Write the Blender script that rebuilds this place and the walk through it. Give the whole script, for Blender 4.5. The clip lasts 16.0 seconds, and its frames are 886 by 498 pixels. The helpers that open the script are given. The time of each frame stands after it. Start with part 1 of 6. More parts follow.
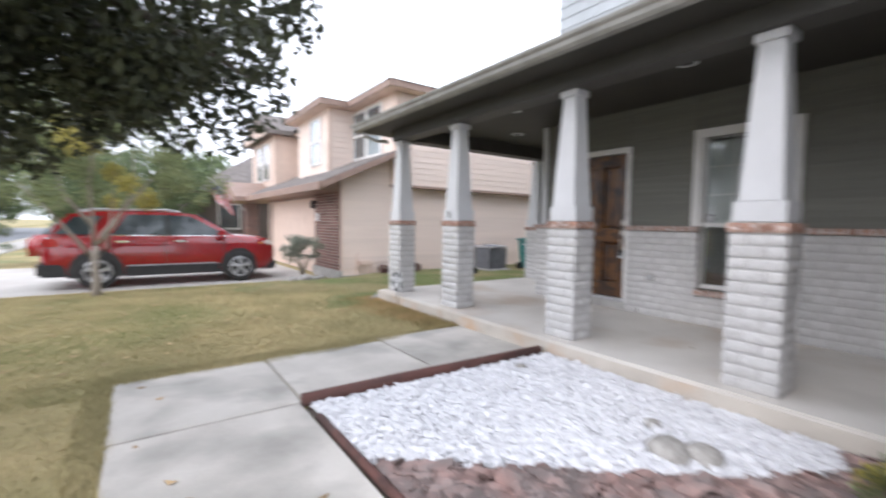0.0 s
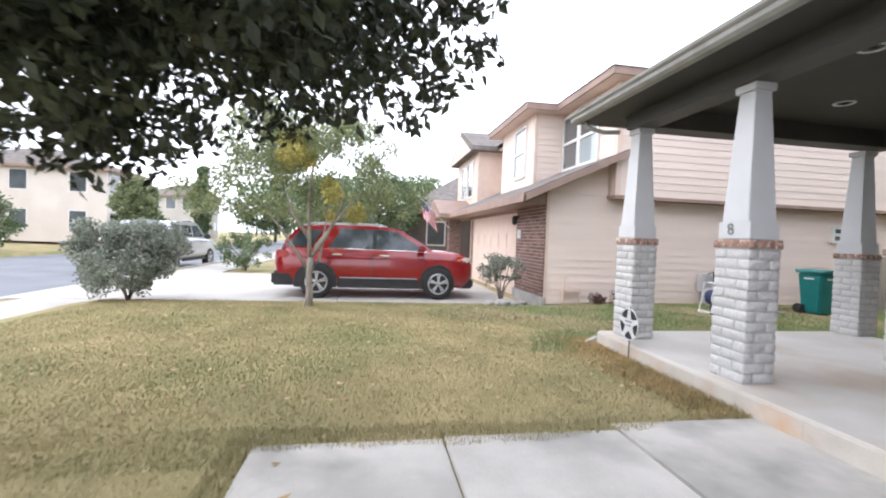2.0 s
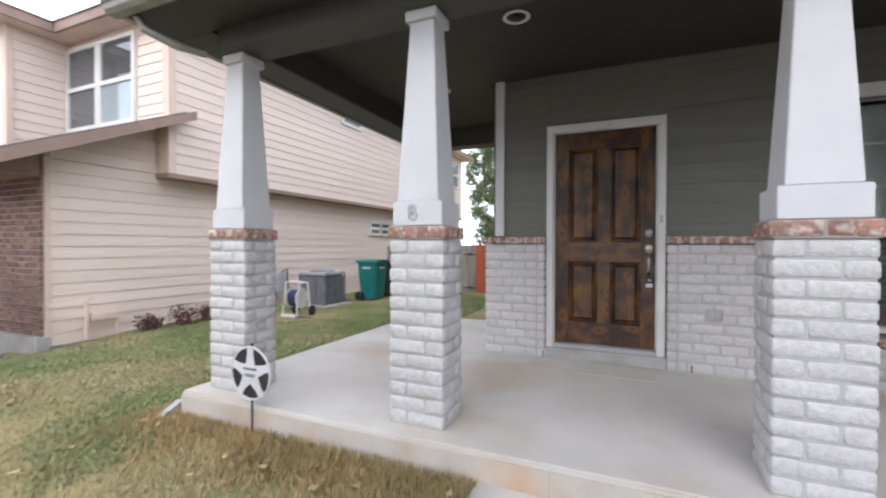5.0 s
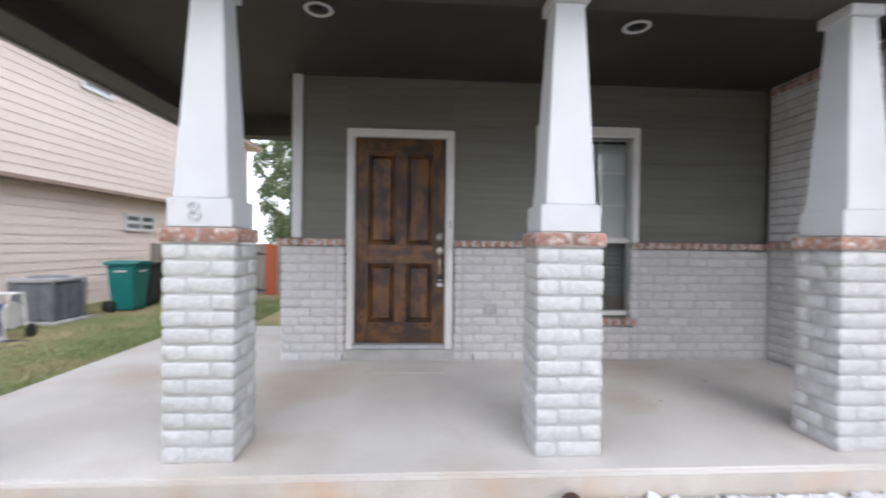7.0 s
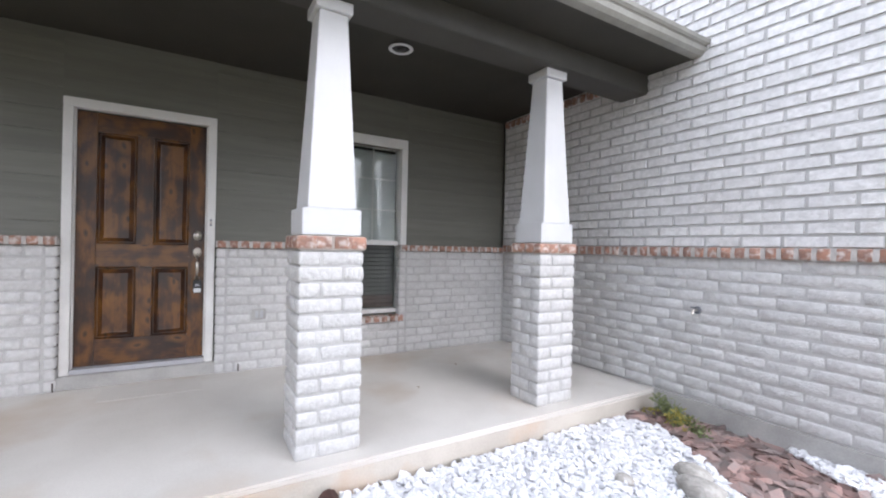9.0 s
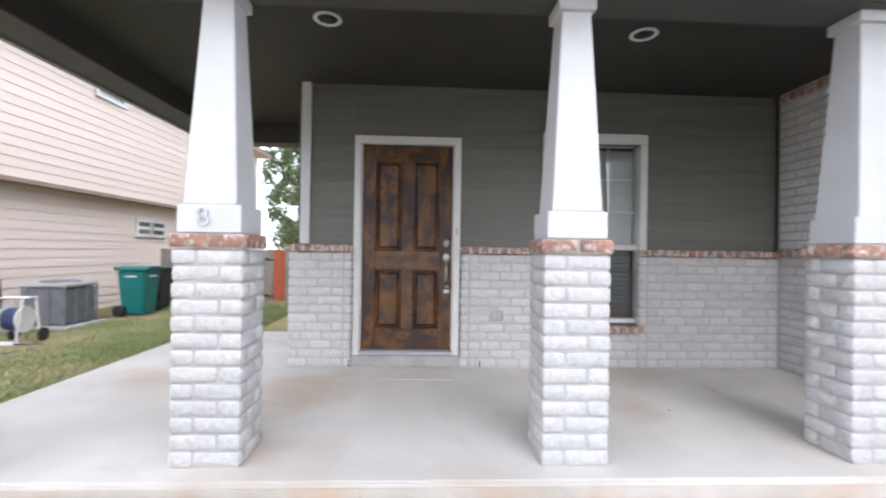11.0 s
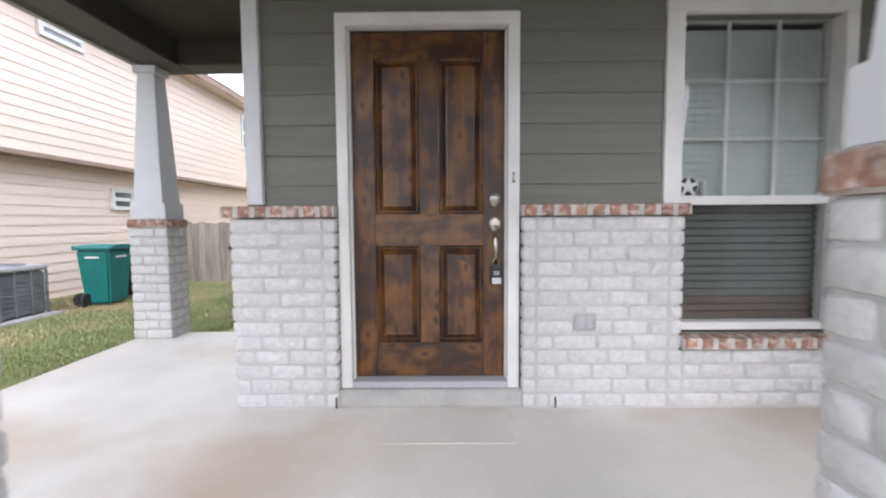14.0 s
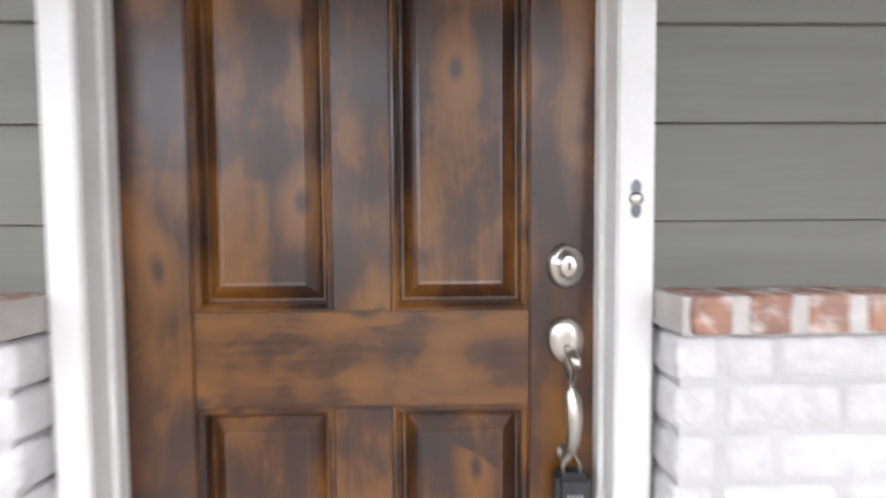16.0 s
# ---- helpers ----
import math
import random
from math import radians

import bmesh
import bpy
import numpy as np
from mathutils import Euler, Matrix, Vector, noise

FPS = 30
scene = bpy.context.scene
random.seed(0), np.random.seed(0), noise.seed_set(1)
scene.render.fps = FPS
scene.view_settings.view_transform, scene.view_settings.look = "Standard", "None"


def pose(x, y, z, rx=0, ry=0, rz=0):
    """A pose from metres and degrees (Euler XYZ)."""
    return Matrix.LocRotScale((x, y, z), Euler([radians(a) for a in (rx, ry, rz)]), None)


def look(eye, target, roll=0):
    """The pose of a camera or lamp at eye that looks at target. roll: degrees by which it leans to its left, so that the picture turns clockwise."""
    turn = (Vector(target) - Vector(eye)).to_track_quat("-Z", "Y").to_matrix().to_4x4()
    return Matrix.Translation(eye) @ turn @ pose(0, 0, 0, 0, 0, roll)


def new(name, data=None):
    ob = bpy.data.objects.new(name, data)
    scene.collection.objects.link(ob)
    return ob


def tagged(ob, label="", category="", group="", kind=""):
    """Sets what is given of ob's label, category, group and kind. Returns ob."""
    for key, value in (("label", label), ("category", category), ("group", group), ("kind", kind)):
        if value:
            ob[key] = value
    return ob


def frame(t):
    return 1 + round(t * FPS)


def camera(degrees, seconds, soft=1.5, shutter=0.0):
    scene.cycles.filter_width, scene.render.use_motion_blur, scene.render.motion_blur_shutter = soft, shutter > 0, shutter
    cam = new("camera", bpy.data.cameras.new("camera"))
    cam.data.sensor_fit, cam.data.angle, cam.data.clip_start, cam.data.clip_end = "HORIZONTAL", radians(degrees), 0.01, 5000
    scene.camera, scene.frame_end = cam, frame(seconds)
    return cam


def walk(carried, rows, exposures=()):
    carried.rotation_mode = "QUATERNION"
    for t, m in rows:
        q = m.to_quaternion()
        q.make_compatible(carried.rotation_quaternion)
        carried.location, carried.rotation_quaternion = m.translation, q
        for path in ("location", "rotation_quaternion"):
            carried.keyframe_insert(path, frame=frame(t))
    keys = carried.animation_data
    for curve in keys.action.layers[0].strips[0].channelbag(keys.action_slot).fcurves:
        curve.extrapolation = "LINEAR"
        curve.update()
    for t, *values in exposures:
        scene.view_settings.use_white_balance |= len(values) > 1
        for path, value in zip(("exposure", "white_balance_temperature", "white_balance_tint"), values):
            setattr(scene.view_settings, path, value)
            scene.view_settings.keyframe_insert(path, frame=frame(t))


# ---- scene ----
cam = camera(91.5, 16.0, soft=2.0, shutter=0.5)
PATH = [
    (0, (0.009, 0.269, 1.338), (1.165, 1.898, 1.22), 0.9),
    (0.5, (0.128, 0.622, 1.317), (0.81, 2.5, 1.254), 2.3),
    (1, (0.23, 0.981, 1.29), (0.768, 2.906, 1.223), 2.0),
    (1.5, (0.347, 1.398, 1.281), (0.875, 3.326, 1.229), 0.5),
    (2, (0.48, 1.847, 1.292), (0.812, 3.818, 1.242), 2.2),
    (2.5, (0.593, 2.318, 1.264), (1.053, 4.264, 1.233), 1.2),
    (3, (0.684, 2.76, 1.25), (1.362, 4.64, 1.176), 1.6),
    (3.5, (0.795, 3.182, 1.248), (1.695, 4.965, 1.139), 1.2),
    (4, (0.951, 3.563, 1.24), (2.315, 5.024, 1.167), -1.2),
    (4.2, (1.029, 3.66, 1.255), (2.553, 4.953, 1.194), -0.9),
    (6.3, (1.322, 4.024, 1.277), (3.297, 4.341, 1.264), 0.4),
    (6.5, (1.305, 4.021, 1.296), (3.294, 4.23, 1.274), 0.5),
    (7, (1.287, 3.983, 1.309), (3.284, 3.864, 1.288), 0.7),
    (7.5, (1.256, 3.909, 1.31), (3.187, 3.389, 1.316), 0.6),
    (8, (1.225, 3.882, 1.326), (3.059, 3.084, 1.318), 1.1),
    (8.2, (1.214, 3.871, 1.322), (3.006, 2.981, 1.313), 1.1),
    (9.2, (1.205, 3.86, 1.33), (2.92, 2.83, 1.325), 1.3),
    (10.3, (1.242, 3.89, 1.34), (3.079, 3.1, 1.341), 1.6),
    (10.5, (1.259, 3.93, 1.346), (3.181, 3.377, 1.336), 1.0),
    (11, (1.281, 3.978, 1.308), (3.279, 3.893, 1.317), 0.9),
    (11.5, (1.296, 3.988, 1.286), (3.295, 4.012, 1.298), 0.9),
    (12, (1.356, 4.021, 1.268), (3.355, 4.039, 1.212), -0.0),
    (12.5, (1.656, 4.028, 1.248), (3.652, 4.066, 1.117), -0.4),
    (13, (2.062, 4.056, 1.275), (4.055, 4.108, 1.109), 0.7),
    (13.5, (2.545, 4.112, 1.295), (4.543, 4.098, 1.214), 0.5),
    (14, (3.031, 4.048, 1.261), (5.027, 4.065, 1.131), -0.4),
    (14.5, (3.493, 4.027, 1.244), (5.483, 4.062, 1.054), 0.8),
    (15, (3.982, 4.034, 1.412), (5.969, 4.033, 1.186), -0.9),
    (15.5, (4.368, 3.992, 1.453), (6.36, 4.005, 1.275), 0.2),
    (16, (4.768, 4.012, 1.451), (6.766, 3.972, 1.37), -0.4),
]
EXPOSURES = [(0.0, 0.85, 6050, 14), (2.5, 1.08, 6050, 14), (3.2, 1.05, 6050, 14), (4.2, 0.88, 6050, 14), (6.3, 0.95, 5950, 14), (8.0, 1.32, 5950, 14), (10.5, 1.36, 5950, 14), (12.0, 1.36, 5950, 14), (13.5, 1.46, 5950, 14), (14.5, 1.72, 6050, 14), (15.0, 1.74, 6050, 14), (15.5, 1.92, 6050, 14), (16.0, 2.38, 6050, 14)]
walk(cam, [(t, look(eye, target, roll)) for t, eye, target, roll in PATH], EXPOSURES)

# ---------------------------------------------------------------- light
world = bpy.data.worlds.new("sky")
scene.world = world
world.use_nodes = True
wn, wl = world.node_tree.nodes, world.node_tree.links
wn.clear()
w_out = wn.new("ShaderNodeOutputWorld")
w_bg = wn.new("ShaderNodeBackground")
w_sky = wn.new("ShaderNodeTexSky")
w_sky.sky_type = "NISHITA"
w_sky.sun_disc = False
w_sky.sun_elevation, w_sky.sun_rotation = radians(37), radians(259)
w_sky.dust_density, w_sky.ozone_density = 5.0, 0.5
w_mix = wn.new("ShaderNodeMix")          # thin, even cloud over the sky
w_mix.data_type = "RGBA"
w_mix.inputs[0].default_value = 0.85
w_mix.inputs[7].default_value = (10.9, 11.2, 11.6, 1)
wl.new(w_sky.outputs[0], w_mix.inputs[6])
wl.new(w_mix.outputs[2], w_bg.inputs[0])
w_bg.inputs[1].default_value = 0.128
wl.new(w_bg.outputs[0], w_out.inputs[0])

sun = new("sun", bpy.data.lights.new("sun", "SUN"))
sun.data.energy, sun.data.angle, sun.data.color = 0.4, radians(40), (1.0, 0.97, 0.93)
sun.matrix_world = look((-11, -2.0, 8.5), (0, 0, 0))

# ---------------------------------------------------------------- materials


def rgba(c):
    return (c[0], c[1], c[2], 1.0)


def mat(name, a, b=None, rough=0.6, scale=6.0, fine=60.0, bump=0.15, depth=0.01, metal=0.0, each=0.0,
        stretch=(1, 1, 1), island=False, coat=0.0, stain_at=(0.5, 0.72), stain=None, stain_scale=1.5, detail=6.0, lo=0.35, hi=0.65, glow_through=0.0):
    """Two colours mixed by coarse and fine noise, with fine relief; each: value change from piece to piece."""
    m = bpy.data.materials.new(name)
    m.use_nodes = True
    n, l = m.node_tree.nodes, m.node_tree.links
    bsdf = n["Principled BSDF"]
    b = b or tuple(x * 0.8 for x in a)
    tc = n.new("ShaderNodeTexCoord")
    mp = n.new("ShaderNodeMapping")
    mp.inputs["Scale"].default_value = stretch
    l.new(tc.outputs["Object"], mp.inputs[0])
    info = n.new("ShaderNodeObjectInfo")
    shift = n.new("ShaderNodeVectorMath")
    shift.operation = "MULTIPLY_ADD"
    comb = n.new("ShaderNodeCombineXYZ")
    for k in range(3):
        l.new(info.outputs["Random"], comb.inputs[k])
    l.new(comb.outputs[0], shift.inputs[0])
    shift.inputs[1].default_value = (17.0, 31.0, 23.0) if each else (0, 0, 0)
    l.new(mp.outputs[0], shift.inputs[2])
    coarse, grain = n.new("ShaderNodeTexNoise"), n.new("ShaderNodeTexNoise")
    coarse.inputs["Scale"].default_value, grain.inputs["Scale"].default_value = scale, fine
    coarse.inputs["Detail"].default_value, grain.inputs["Detail"].default_value = detail, 4.0
    l.new(shift.outputs[0], coarse.inputs["Vector"])
    l.new(shift.outputs[0], grain.inputs["Vector"])
    add = n.new("ShaderNodeMath")
    add.operation = "MULTIPLY_ADD"
    l.new(grain.outputs[0], add.inputs[0])
    add.inputs[1].default_value = 0.35
    l.new(coarse.outputs[0], add.inputs[2])
    sub = n.new("ShaderNodeMapRange")
    l.new(add.outputs[0], sub.inputs[0])
    sub.inputs[1].default_value, sub.inputs[2].default_value = lo + 0.17, hi + 0.17
    mix = n.new("ShaderNodeMix")
    mix.data_type = "RGBA"
    l.new(sub.outputs[0], mix.inputs[0])
    mix.inputs[6].default_value, mix.inputs[7].default_value = rgba(a), rgba(b)
    out = mix.outputs[2]
    if stain:
        sn = n.new("ShaderNodeTexNoise")
        sn.inputs["Scale"].default_value, sn.inputs["Detail"].default_value = stain_scale, 5.0
        l.new(shift.outputs[0], sn.inputs["Vector"])
        sr = n.new("ShaderNodeMapRange")
        sr.inputs[1].default_value, sr.inputs[2].default_value = stain_at
        l.new(sn.outputs[0], sr.inputs[0])
        sm = n.new("ShaderNodeMix")
        sm.data_type = "RGBA"
        l.new(sr.outputs[0], sm.inputs[0])
        l.new(out, sm.inputs[6])
        sm.inputs[7].default_value = rgba(stain)
        out = sm.outputs[2]
    if each:
        hsv = n.new("ShaderNodeHueSaturation")
        rng = n.new("ShaderNodeMapRange")
        rng.inputs[3].default_value, rng.inputs[4].default_value = 1 - each, 1 + each
        if island:
            geo = n.new("ShaderNodeNewGeometry")
            l.new(geo.outputs["Random Per Island"], rng.inputs[0])
        else:
            l.new(info.outputs["Random"], rng.inputs[0])
        l.new(rng.outputs[0], hsv.inputs["Value"])
        l.new(out, hsv.inputs["Color"])
        out = hsv.outputs[0]
    l.new(out, bsdf.inputs["Base Color"])
    bsdf.inputs["Roughness"].default_value = rough
    bsdf.inputs["Metallic"].default_value = metal
    bsdf.inputs["Coat Weight"].default_value = coat
    if glow_through:
        tl, ms = n.new("ShaderNodeBsdfTranslucent"), n.new("ShaderNodeMixShader")
        l.new(out, tl.inputs["Color"])
        ms.inputs[0].default_value = glow_through
        l.new(bsdf.outputs[0], ms.inputs[1])
        l.new(tl.outputs[0], ms.inputs[2])
        l.new(ms.outputs[0], n["Material Output"].inputs["Surface"])
    if bump:
        bp = n.new("ShaderNodeBump")
        bp.inputs["Strength"].default_value, bp.inputs["Distance"].default_value = bump, depth
        l.new(add.outputs[0], bp.inputs["Height"])
        l.new(bp.outputs[0], bsdf.inputs["Normal"])
    return m


def glass_mat(name, tint, rough=0.02):
    m = bpy.data.materials.new(name)
    m.use_nodes = True
    p = m.node_tree.nodes["Principled BSDF"]
    p.inputs["Base Color"].default_value = rgba(tint)
    p.inputs["Roughness"].default_value = rough
    p.inputs["Transmission Weight"].default_value = 1.0
    p.inputs["IOR"].default_value = 1.45
    return m


M_WBRICK = mat("painted_brick", (0.585, 0.578, 0.57), (0.505, 0.498, 0.49), 0.8, 34, 110, 0.9, 0.010, each=0.06)
M_WBRICK_J = mat("painted_brick_rest", (0.70, 0.69, 0.685), (0.58, 0.573, 0.565), 0.75, 26, 70, 0.75, 0.012, each=0.06, island=True)
M_MORTAR = mat("painted_mortar", (0.485, 0.478, 0.468), (0.42, 0.414, 0.405), 0.9, 14, 90, 0.6, 0.006)
M_RBRICK = mat("worn_red_brick", (0.38, 0.20, 0.14), (0.24, 0.145, 0.115), 0.8, 16, 80, 0.8, 0.008, each=0.2, stain=(0.56, 0.49, 0.45), stain_scale=24, stain_at=(0.48, 0.68))
M_RMORTAR = mat("pale_mortar", (0.54, 0.51, 0.485), (0.42, 0.395, 0.375), 0.9, 14, 90, 0.5, 0.005)
M_WHITE = mat("white_paint", (0.61, 0.615, 0.625), (0.57, 0.575, 0.585), 0.5, 3, 120, 0.08, 0.002)
M_TRIM = mat("trim_paint", (0.72, 0.71, 0.69), (0.64, 0.63, 0.61), 0.45, 4, 90, 0.08, 0.002)
M_SIDING = mat("grey_green_siding", (0.155, 0.154, 0.130), (0.130, 0.129, 0.109), 0.55, 5, 40, 0.25, 0.003, each=0.05, stretch=(1, 0.15, 3))
# Soffit colour is near black: shade under the roof is put into it.
M_SOFFIT = mat("grey_green_soffit_shaded", (0.034, 0.031, 0.024), (0.027, 0.025, 0.020), 0.6, 3, 60, 0.1, 0.002)
# Siding paint again, darkened so the beams carry the porch shade in their colour.
M_BEAM = mat("grey_green_beam_shaded", (0.062, 0.059, 0.052), (0.052, 0.049, 0.044), 0.55, 3, 60, 0.1, 0.002)
M_GUTTER = mat("grey_gutter", (0.30, 0.295, 0.27), (0.23, 0.225, 0.205), 0.45, 5, 60, 0.1, 0.002)
M_UPPER = mat("pale_grey_siding", (0.42, 0.45, 0.47), (0.36, 0.385, 0.40), 0.6, 4, 50, 0.2, 0.003, each=0.03)
M_CONC = mat("porch_concrete", (0.64, 0.61, 0.565), (0.56, 0.53, 0.487), 0.7, 1.6, 130, 0.2, 0.003, stain=(0.50, 0.42, 0.34), stain_scale=1.1)
M_EDGE = mat("slab_edge_concrete", (0.56, 0.515, 0.45), (0.45, 0.41, 0.355), 0.85, 3, 90, 0.5, 0.006, stain=(0.50, 0.34, 0.22), stain_scale=2.2)
M_WALK = mat("walk_concrete", (0.55, 0.52, 0.475), (0.43, 0.405, 0.365), 0.85, 2.2, 110, 0.35, 0.004, each=0.05, stain=(0.31, 0.295, 0.265), stain_scale=1.7, stain_at=(0.46, 0.68))
M_DRIVE = mat("drive_concrete", (0.50, 0.475, 0.44), (0.41, 0.39, 0.36), 0.85, 0.8, 60, 0.3, 0.004, stain=(0.40, 0.37, 0.34), stain_scale=0.6)
M_ROAD = mat("asphalt", (0.20, 0.21, 0.225), (0.16, 0.165, 0.18), 0.9, 0.6, 40, 0.4, 0.006)
M_FOUND = mat("foundation_concrete", (0.44, 0.43, 0.41), (0.33, 0.32, 0.305), 0.9, 4, 80, 0.6, 0.008)
M_GRASS = mat("lawn", (0.42, 0.33, 0.165), (0.23, 0.205, 0.09), 0.95, 1.3, 55, 0.9, 0.03, stain=(0.16, 0.185, 0.07), stain_scale=0.40, stain_at=(0.50, 0.74), lo=0.3, hi=0.7)
M_BLADE = mat("grass_blades", (0.47, 0.395, 0.215), (0.31, 0.275, 0.135), 0.9, 1.1, 12, 0, each=0.2, island=True, stain=(0.19, 0.225, 0.085), stain_scale=0.40, stain_at=(0.50, 0.74))
M_BLADEG = mat("green_grass_blades", (0.26, 0.31, 0.14), (0.20, 0.245, 0.10), 0.9, 1.5, 12, 0, each=0.22, island=True, stain=(0.40, 0.35, 0.20), stain_scale=0.6, stain_at=(0.46, 0.62))
M_BLADEB = mat("dry_brown_grass_blades", (0.46, 0.315, 0.15), (0.30, 0.235, 0.105), 0.9, 1.5, 12, 0, each=0.35, island=True)
M_GRAVEL = mat("white_gravel", (0.72, 0.72, 0.735), (0.60, 0.60, 0.62), 0.8, 14, 90, 0.4, 0.004, each=0.13, island=True)
M_CHIP = mat("red_stone_chips", (0.26, 0.165, 0.145), (0.19, 0.155, 0.145), 0.85, 7, 80, 0.5, 0.005, each=0.4, island=True)
M_SOIL = mat("dark_soil", (0.10, 0.075, 0.062), (0.06, 0.048, 0.04), 0.95, 8, 70, 0.8, 0.02)
M_TIMBER = mat("red_brown_timber", (0.12, 0.050, 0.040), (0.07, 0.034, 0.028), 0.8, 6, 50, 0.7, 0.008, stretch=(0.3, 2, 2))
M_ROCK = mat("grey_rock", (0.42, 0.40, 0.37), (0.24, 0.225, 0.205), 0.9, 8, 60, 0.8, 0.02)
M_PEACH = mat("peach_siding", (0.79, 0.665, 0.585), (0.74, 0.62, 0.545), 0.65, 2, 40, 0.2, 0.003, each=0.035, stretch=(0.2, 1, 3))
M_PEACHT = mat("peach_trim", (0.72, 0.57, 0.48), (0.66, 0.52, 0.435), 0.6, 3, 60, 0.1, 0.002)
M_FASCIA = mat("brown_fascia", (0.34, 0.235, 0.19), (0.27, 0.19, 0.155), 0.6, 3, 60, 0.1, 0.002)
M_NBRICK = mat("dark_red_brick", (0.26, 0.145, 0.118), (0.17, 0.105, 0.09), 0.85, 10, 70, 0.6, 0.006, each=0.3, island=True)
M_NMORTAR = mat("grey_mortar", (0.42, 0.37, 0.33), (0.33, 0.29, 0.26), 0.9, 10, 70, 0.4, 0.004)
M_SHINGLE = mat("roof_shingles", (0.20, 0.175, 0.16), (0.125, 0.11, 0.10), 0.9, 3, 30, 0.8, 0.01, each=0.12, island=True)
M_BLACK = mat("black_plastic", (0.02, 0.02, 0.022), (0.03, 0.03, 0.032), 0.5, 8, 60, 0.1, 0.002)
M_RUBBER = mat("tyre_rubber", (0.018, 0.018, 0.019), (0.03, 0.029, 0.028), 0.8, 8, 60, 0.2, 0.003)
M_ALLOY = mat("alloy", (0.55, 0.55, 0.56), (0.45, 0.45, 0.46), 0.3, 5, 60, 0.05, 0.001, metal=0.8)
M_NICKEL = mat("brushed_nickel", (0.56, 0.52, 0.47), (0.46, 0.43, 0.39), 0.32, 5, 200, 0.1, 0.001, metal=1.0)
M_CHROME = mat("chrome", (0.75, 0.75, 0.76), (0.65, 0.65, 0.66), 0.12, 5, 60, 0, metal=1.0)
M_CARRED = mat("red_car_paint", (0.30, 0.008, 0.012), (0.25, 0.006, 0.010), 0.2, 2, 200, 0.02, 0.001, coat=1.0)
M_CARGREY = mat("silver_car_paint", (0.50, 0.51, 0.53), (0.44, 0.45, 0.47), 0.3, 2, 200, 0.02, 0.001, coat=0.8, metal=0.3)
M_CARGLASS = mat("dark_car_glass", (0.030, 0.040, 0.046), (0.085, 0.10, 0.11), 0.03, 1.6, 60, 0, coat=0.3)
M_LAMPW = mat("clear_headlamp", (0.75, 0.72, 0.68), (0.6, 0.55, 0.5), 0.1, 8, 60, 0, coat=1.0)
M_LAMPA = mat("amber_lens", (0.75, 0.26, 0.03), (0.6, 0.2, 0.03), 0.15, 8, 60, 0, coat=1.0)
M_LAMPR = mat("red_lens", (0.5, 0.02, 0.02), (0.4, 0.02, 0.02), 0.15, 8, 60, 0, coat=1.0)
M_PANE = mat("dark_window_pane", (0.05, 0.06, 0.065), (0.09, 0.11, 0.12), 0.04, 1.0, 40, 0, coat=1.0)
M_PANEB = mat("pale_blind_pane", (0.30, 0.36, 0.38), (0.22, 0.27, 0.29), 0.06, 1.0, 40, 0, coat=1.0)
M_BARK = mat("grey_bark", (0.34, 0.295, 0.25), (0.22, 0.19, 0.16), 0.9, 10, 70, 0.8, 0.012, stretch=(2, 2, 0.5))
M_BARKD = mat("dark_bark", (0.10, 0.085, 0.07), (0.06, 0.05, 0.042), 0.9, 10, 70, 0.8, 0.012, stretch=(2, 2, 0.5))
M_LEAFD = mat("dark_oak_leaves", (0.043, 0.050, 0.021), (0.026, 0.033, 0.014), 0.6, 2, 30, 0, each=0.4, island=True)
M_LEAFG = mat("grey_green_leaves", (0.27, 0.30, 0.15), (0.18, 0.215, 0.10), 0.6, 2, 30, 0, each=0.35, island=True, glow_through=0.4)
M_LEAFY = mat("yellow_leaves", (0.48, 0.41, 0.11), (0.36, 0.33, 0.10), 0.6, 2, 30, 0, each=0.3, island=True, glow_through=0.4)
M_LEAFS = mat("silvery_leaves", (0.32, 0.345, 0.285), (0.20, 0.22, 0.175), 0.6, 3, 30, 0, each=0.4, island=True, glow_through=0.25)
M_LEAFM = mat("green_leaves", (0.18, 0.23, 0.115), (0.11, 0.15, 0.07), 0.6, 0.8, 30, 0, each=0.4, island=True, glow_through=0.35)
M_TEAL = mat("teal_plastic", (0.012, 0.165, 0.155), (0.010, 0.135, 0.13), 0.45, 4, 80, 0.05, 0.001)
M_ACM = mat("grey_coil_guard", (0.19, 0.197, 0.22), (0.14, 0.147, 0.165), 0.5, 6, 60, 0.1, 0.002)
M_ACTOP = mat("pale_grey_metal", (0.45, 0.45, 0.47), (0.38, 0.38, 0.40), 0.45, 4, 60, 0.05, 0.001)
M_FENCE = mat("weathered_fence_boards", (0.30, 0.275, 0.24), (0.20, 0.18, 0.155), 0.9, 4, 40, 0.5, 0.006, each=0.15, stretch=(3, 3, 0.3))
M_REDWOOD = mat("orange_stained_board", (0.42, 0.10, 0.045), (0.34, 0.08, 0.035), 0.7, 4, 40, 0.3, 0.004, stretch=(3, 3, 0.3))
M_BLUE = mat("blue_hose", (0.03, 0.045, 0.12), (0.02, 0.03, 0.08), 0.5, 8, 60, 0.1, 0.002)
M_FARWALL = mat("far_house_wall", (0.52, 0.49, 0.45), (0.46, 0.43, 0.40), 0.8, 0.6, 10, 0.1, 0.003)
M_FARPEACH = mat("far_peach_wall", (0.70, 0.63, 0.57), (0.62, 0.56, 0.50), 0.8, 0.6, 10, 0.1, 0.003)
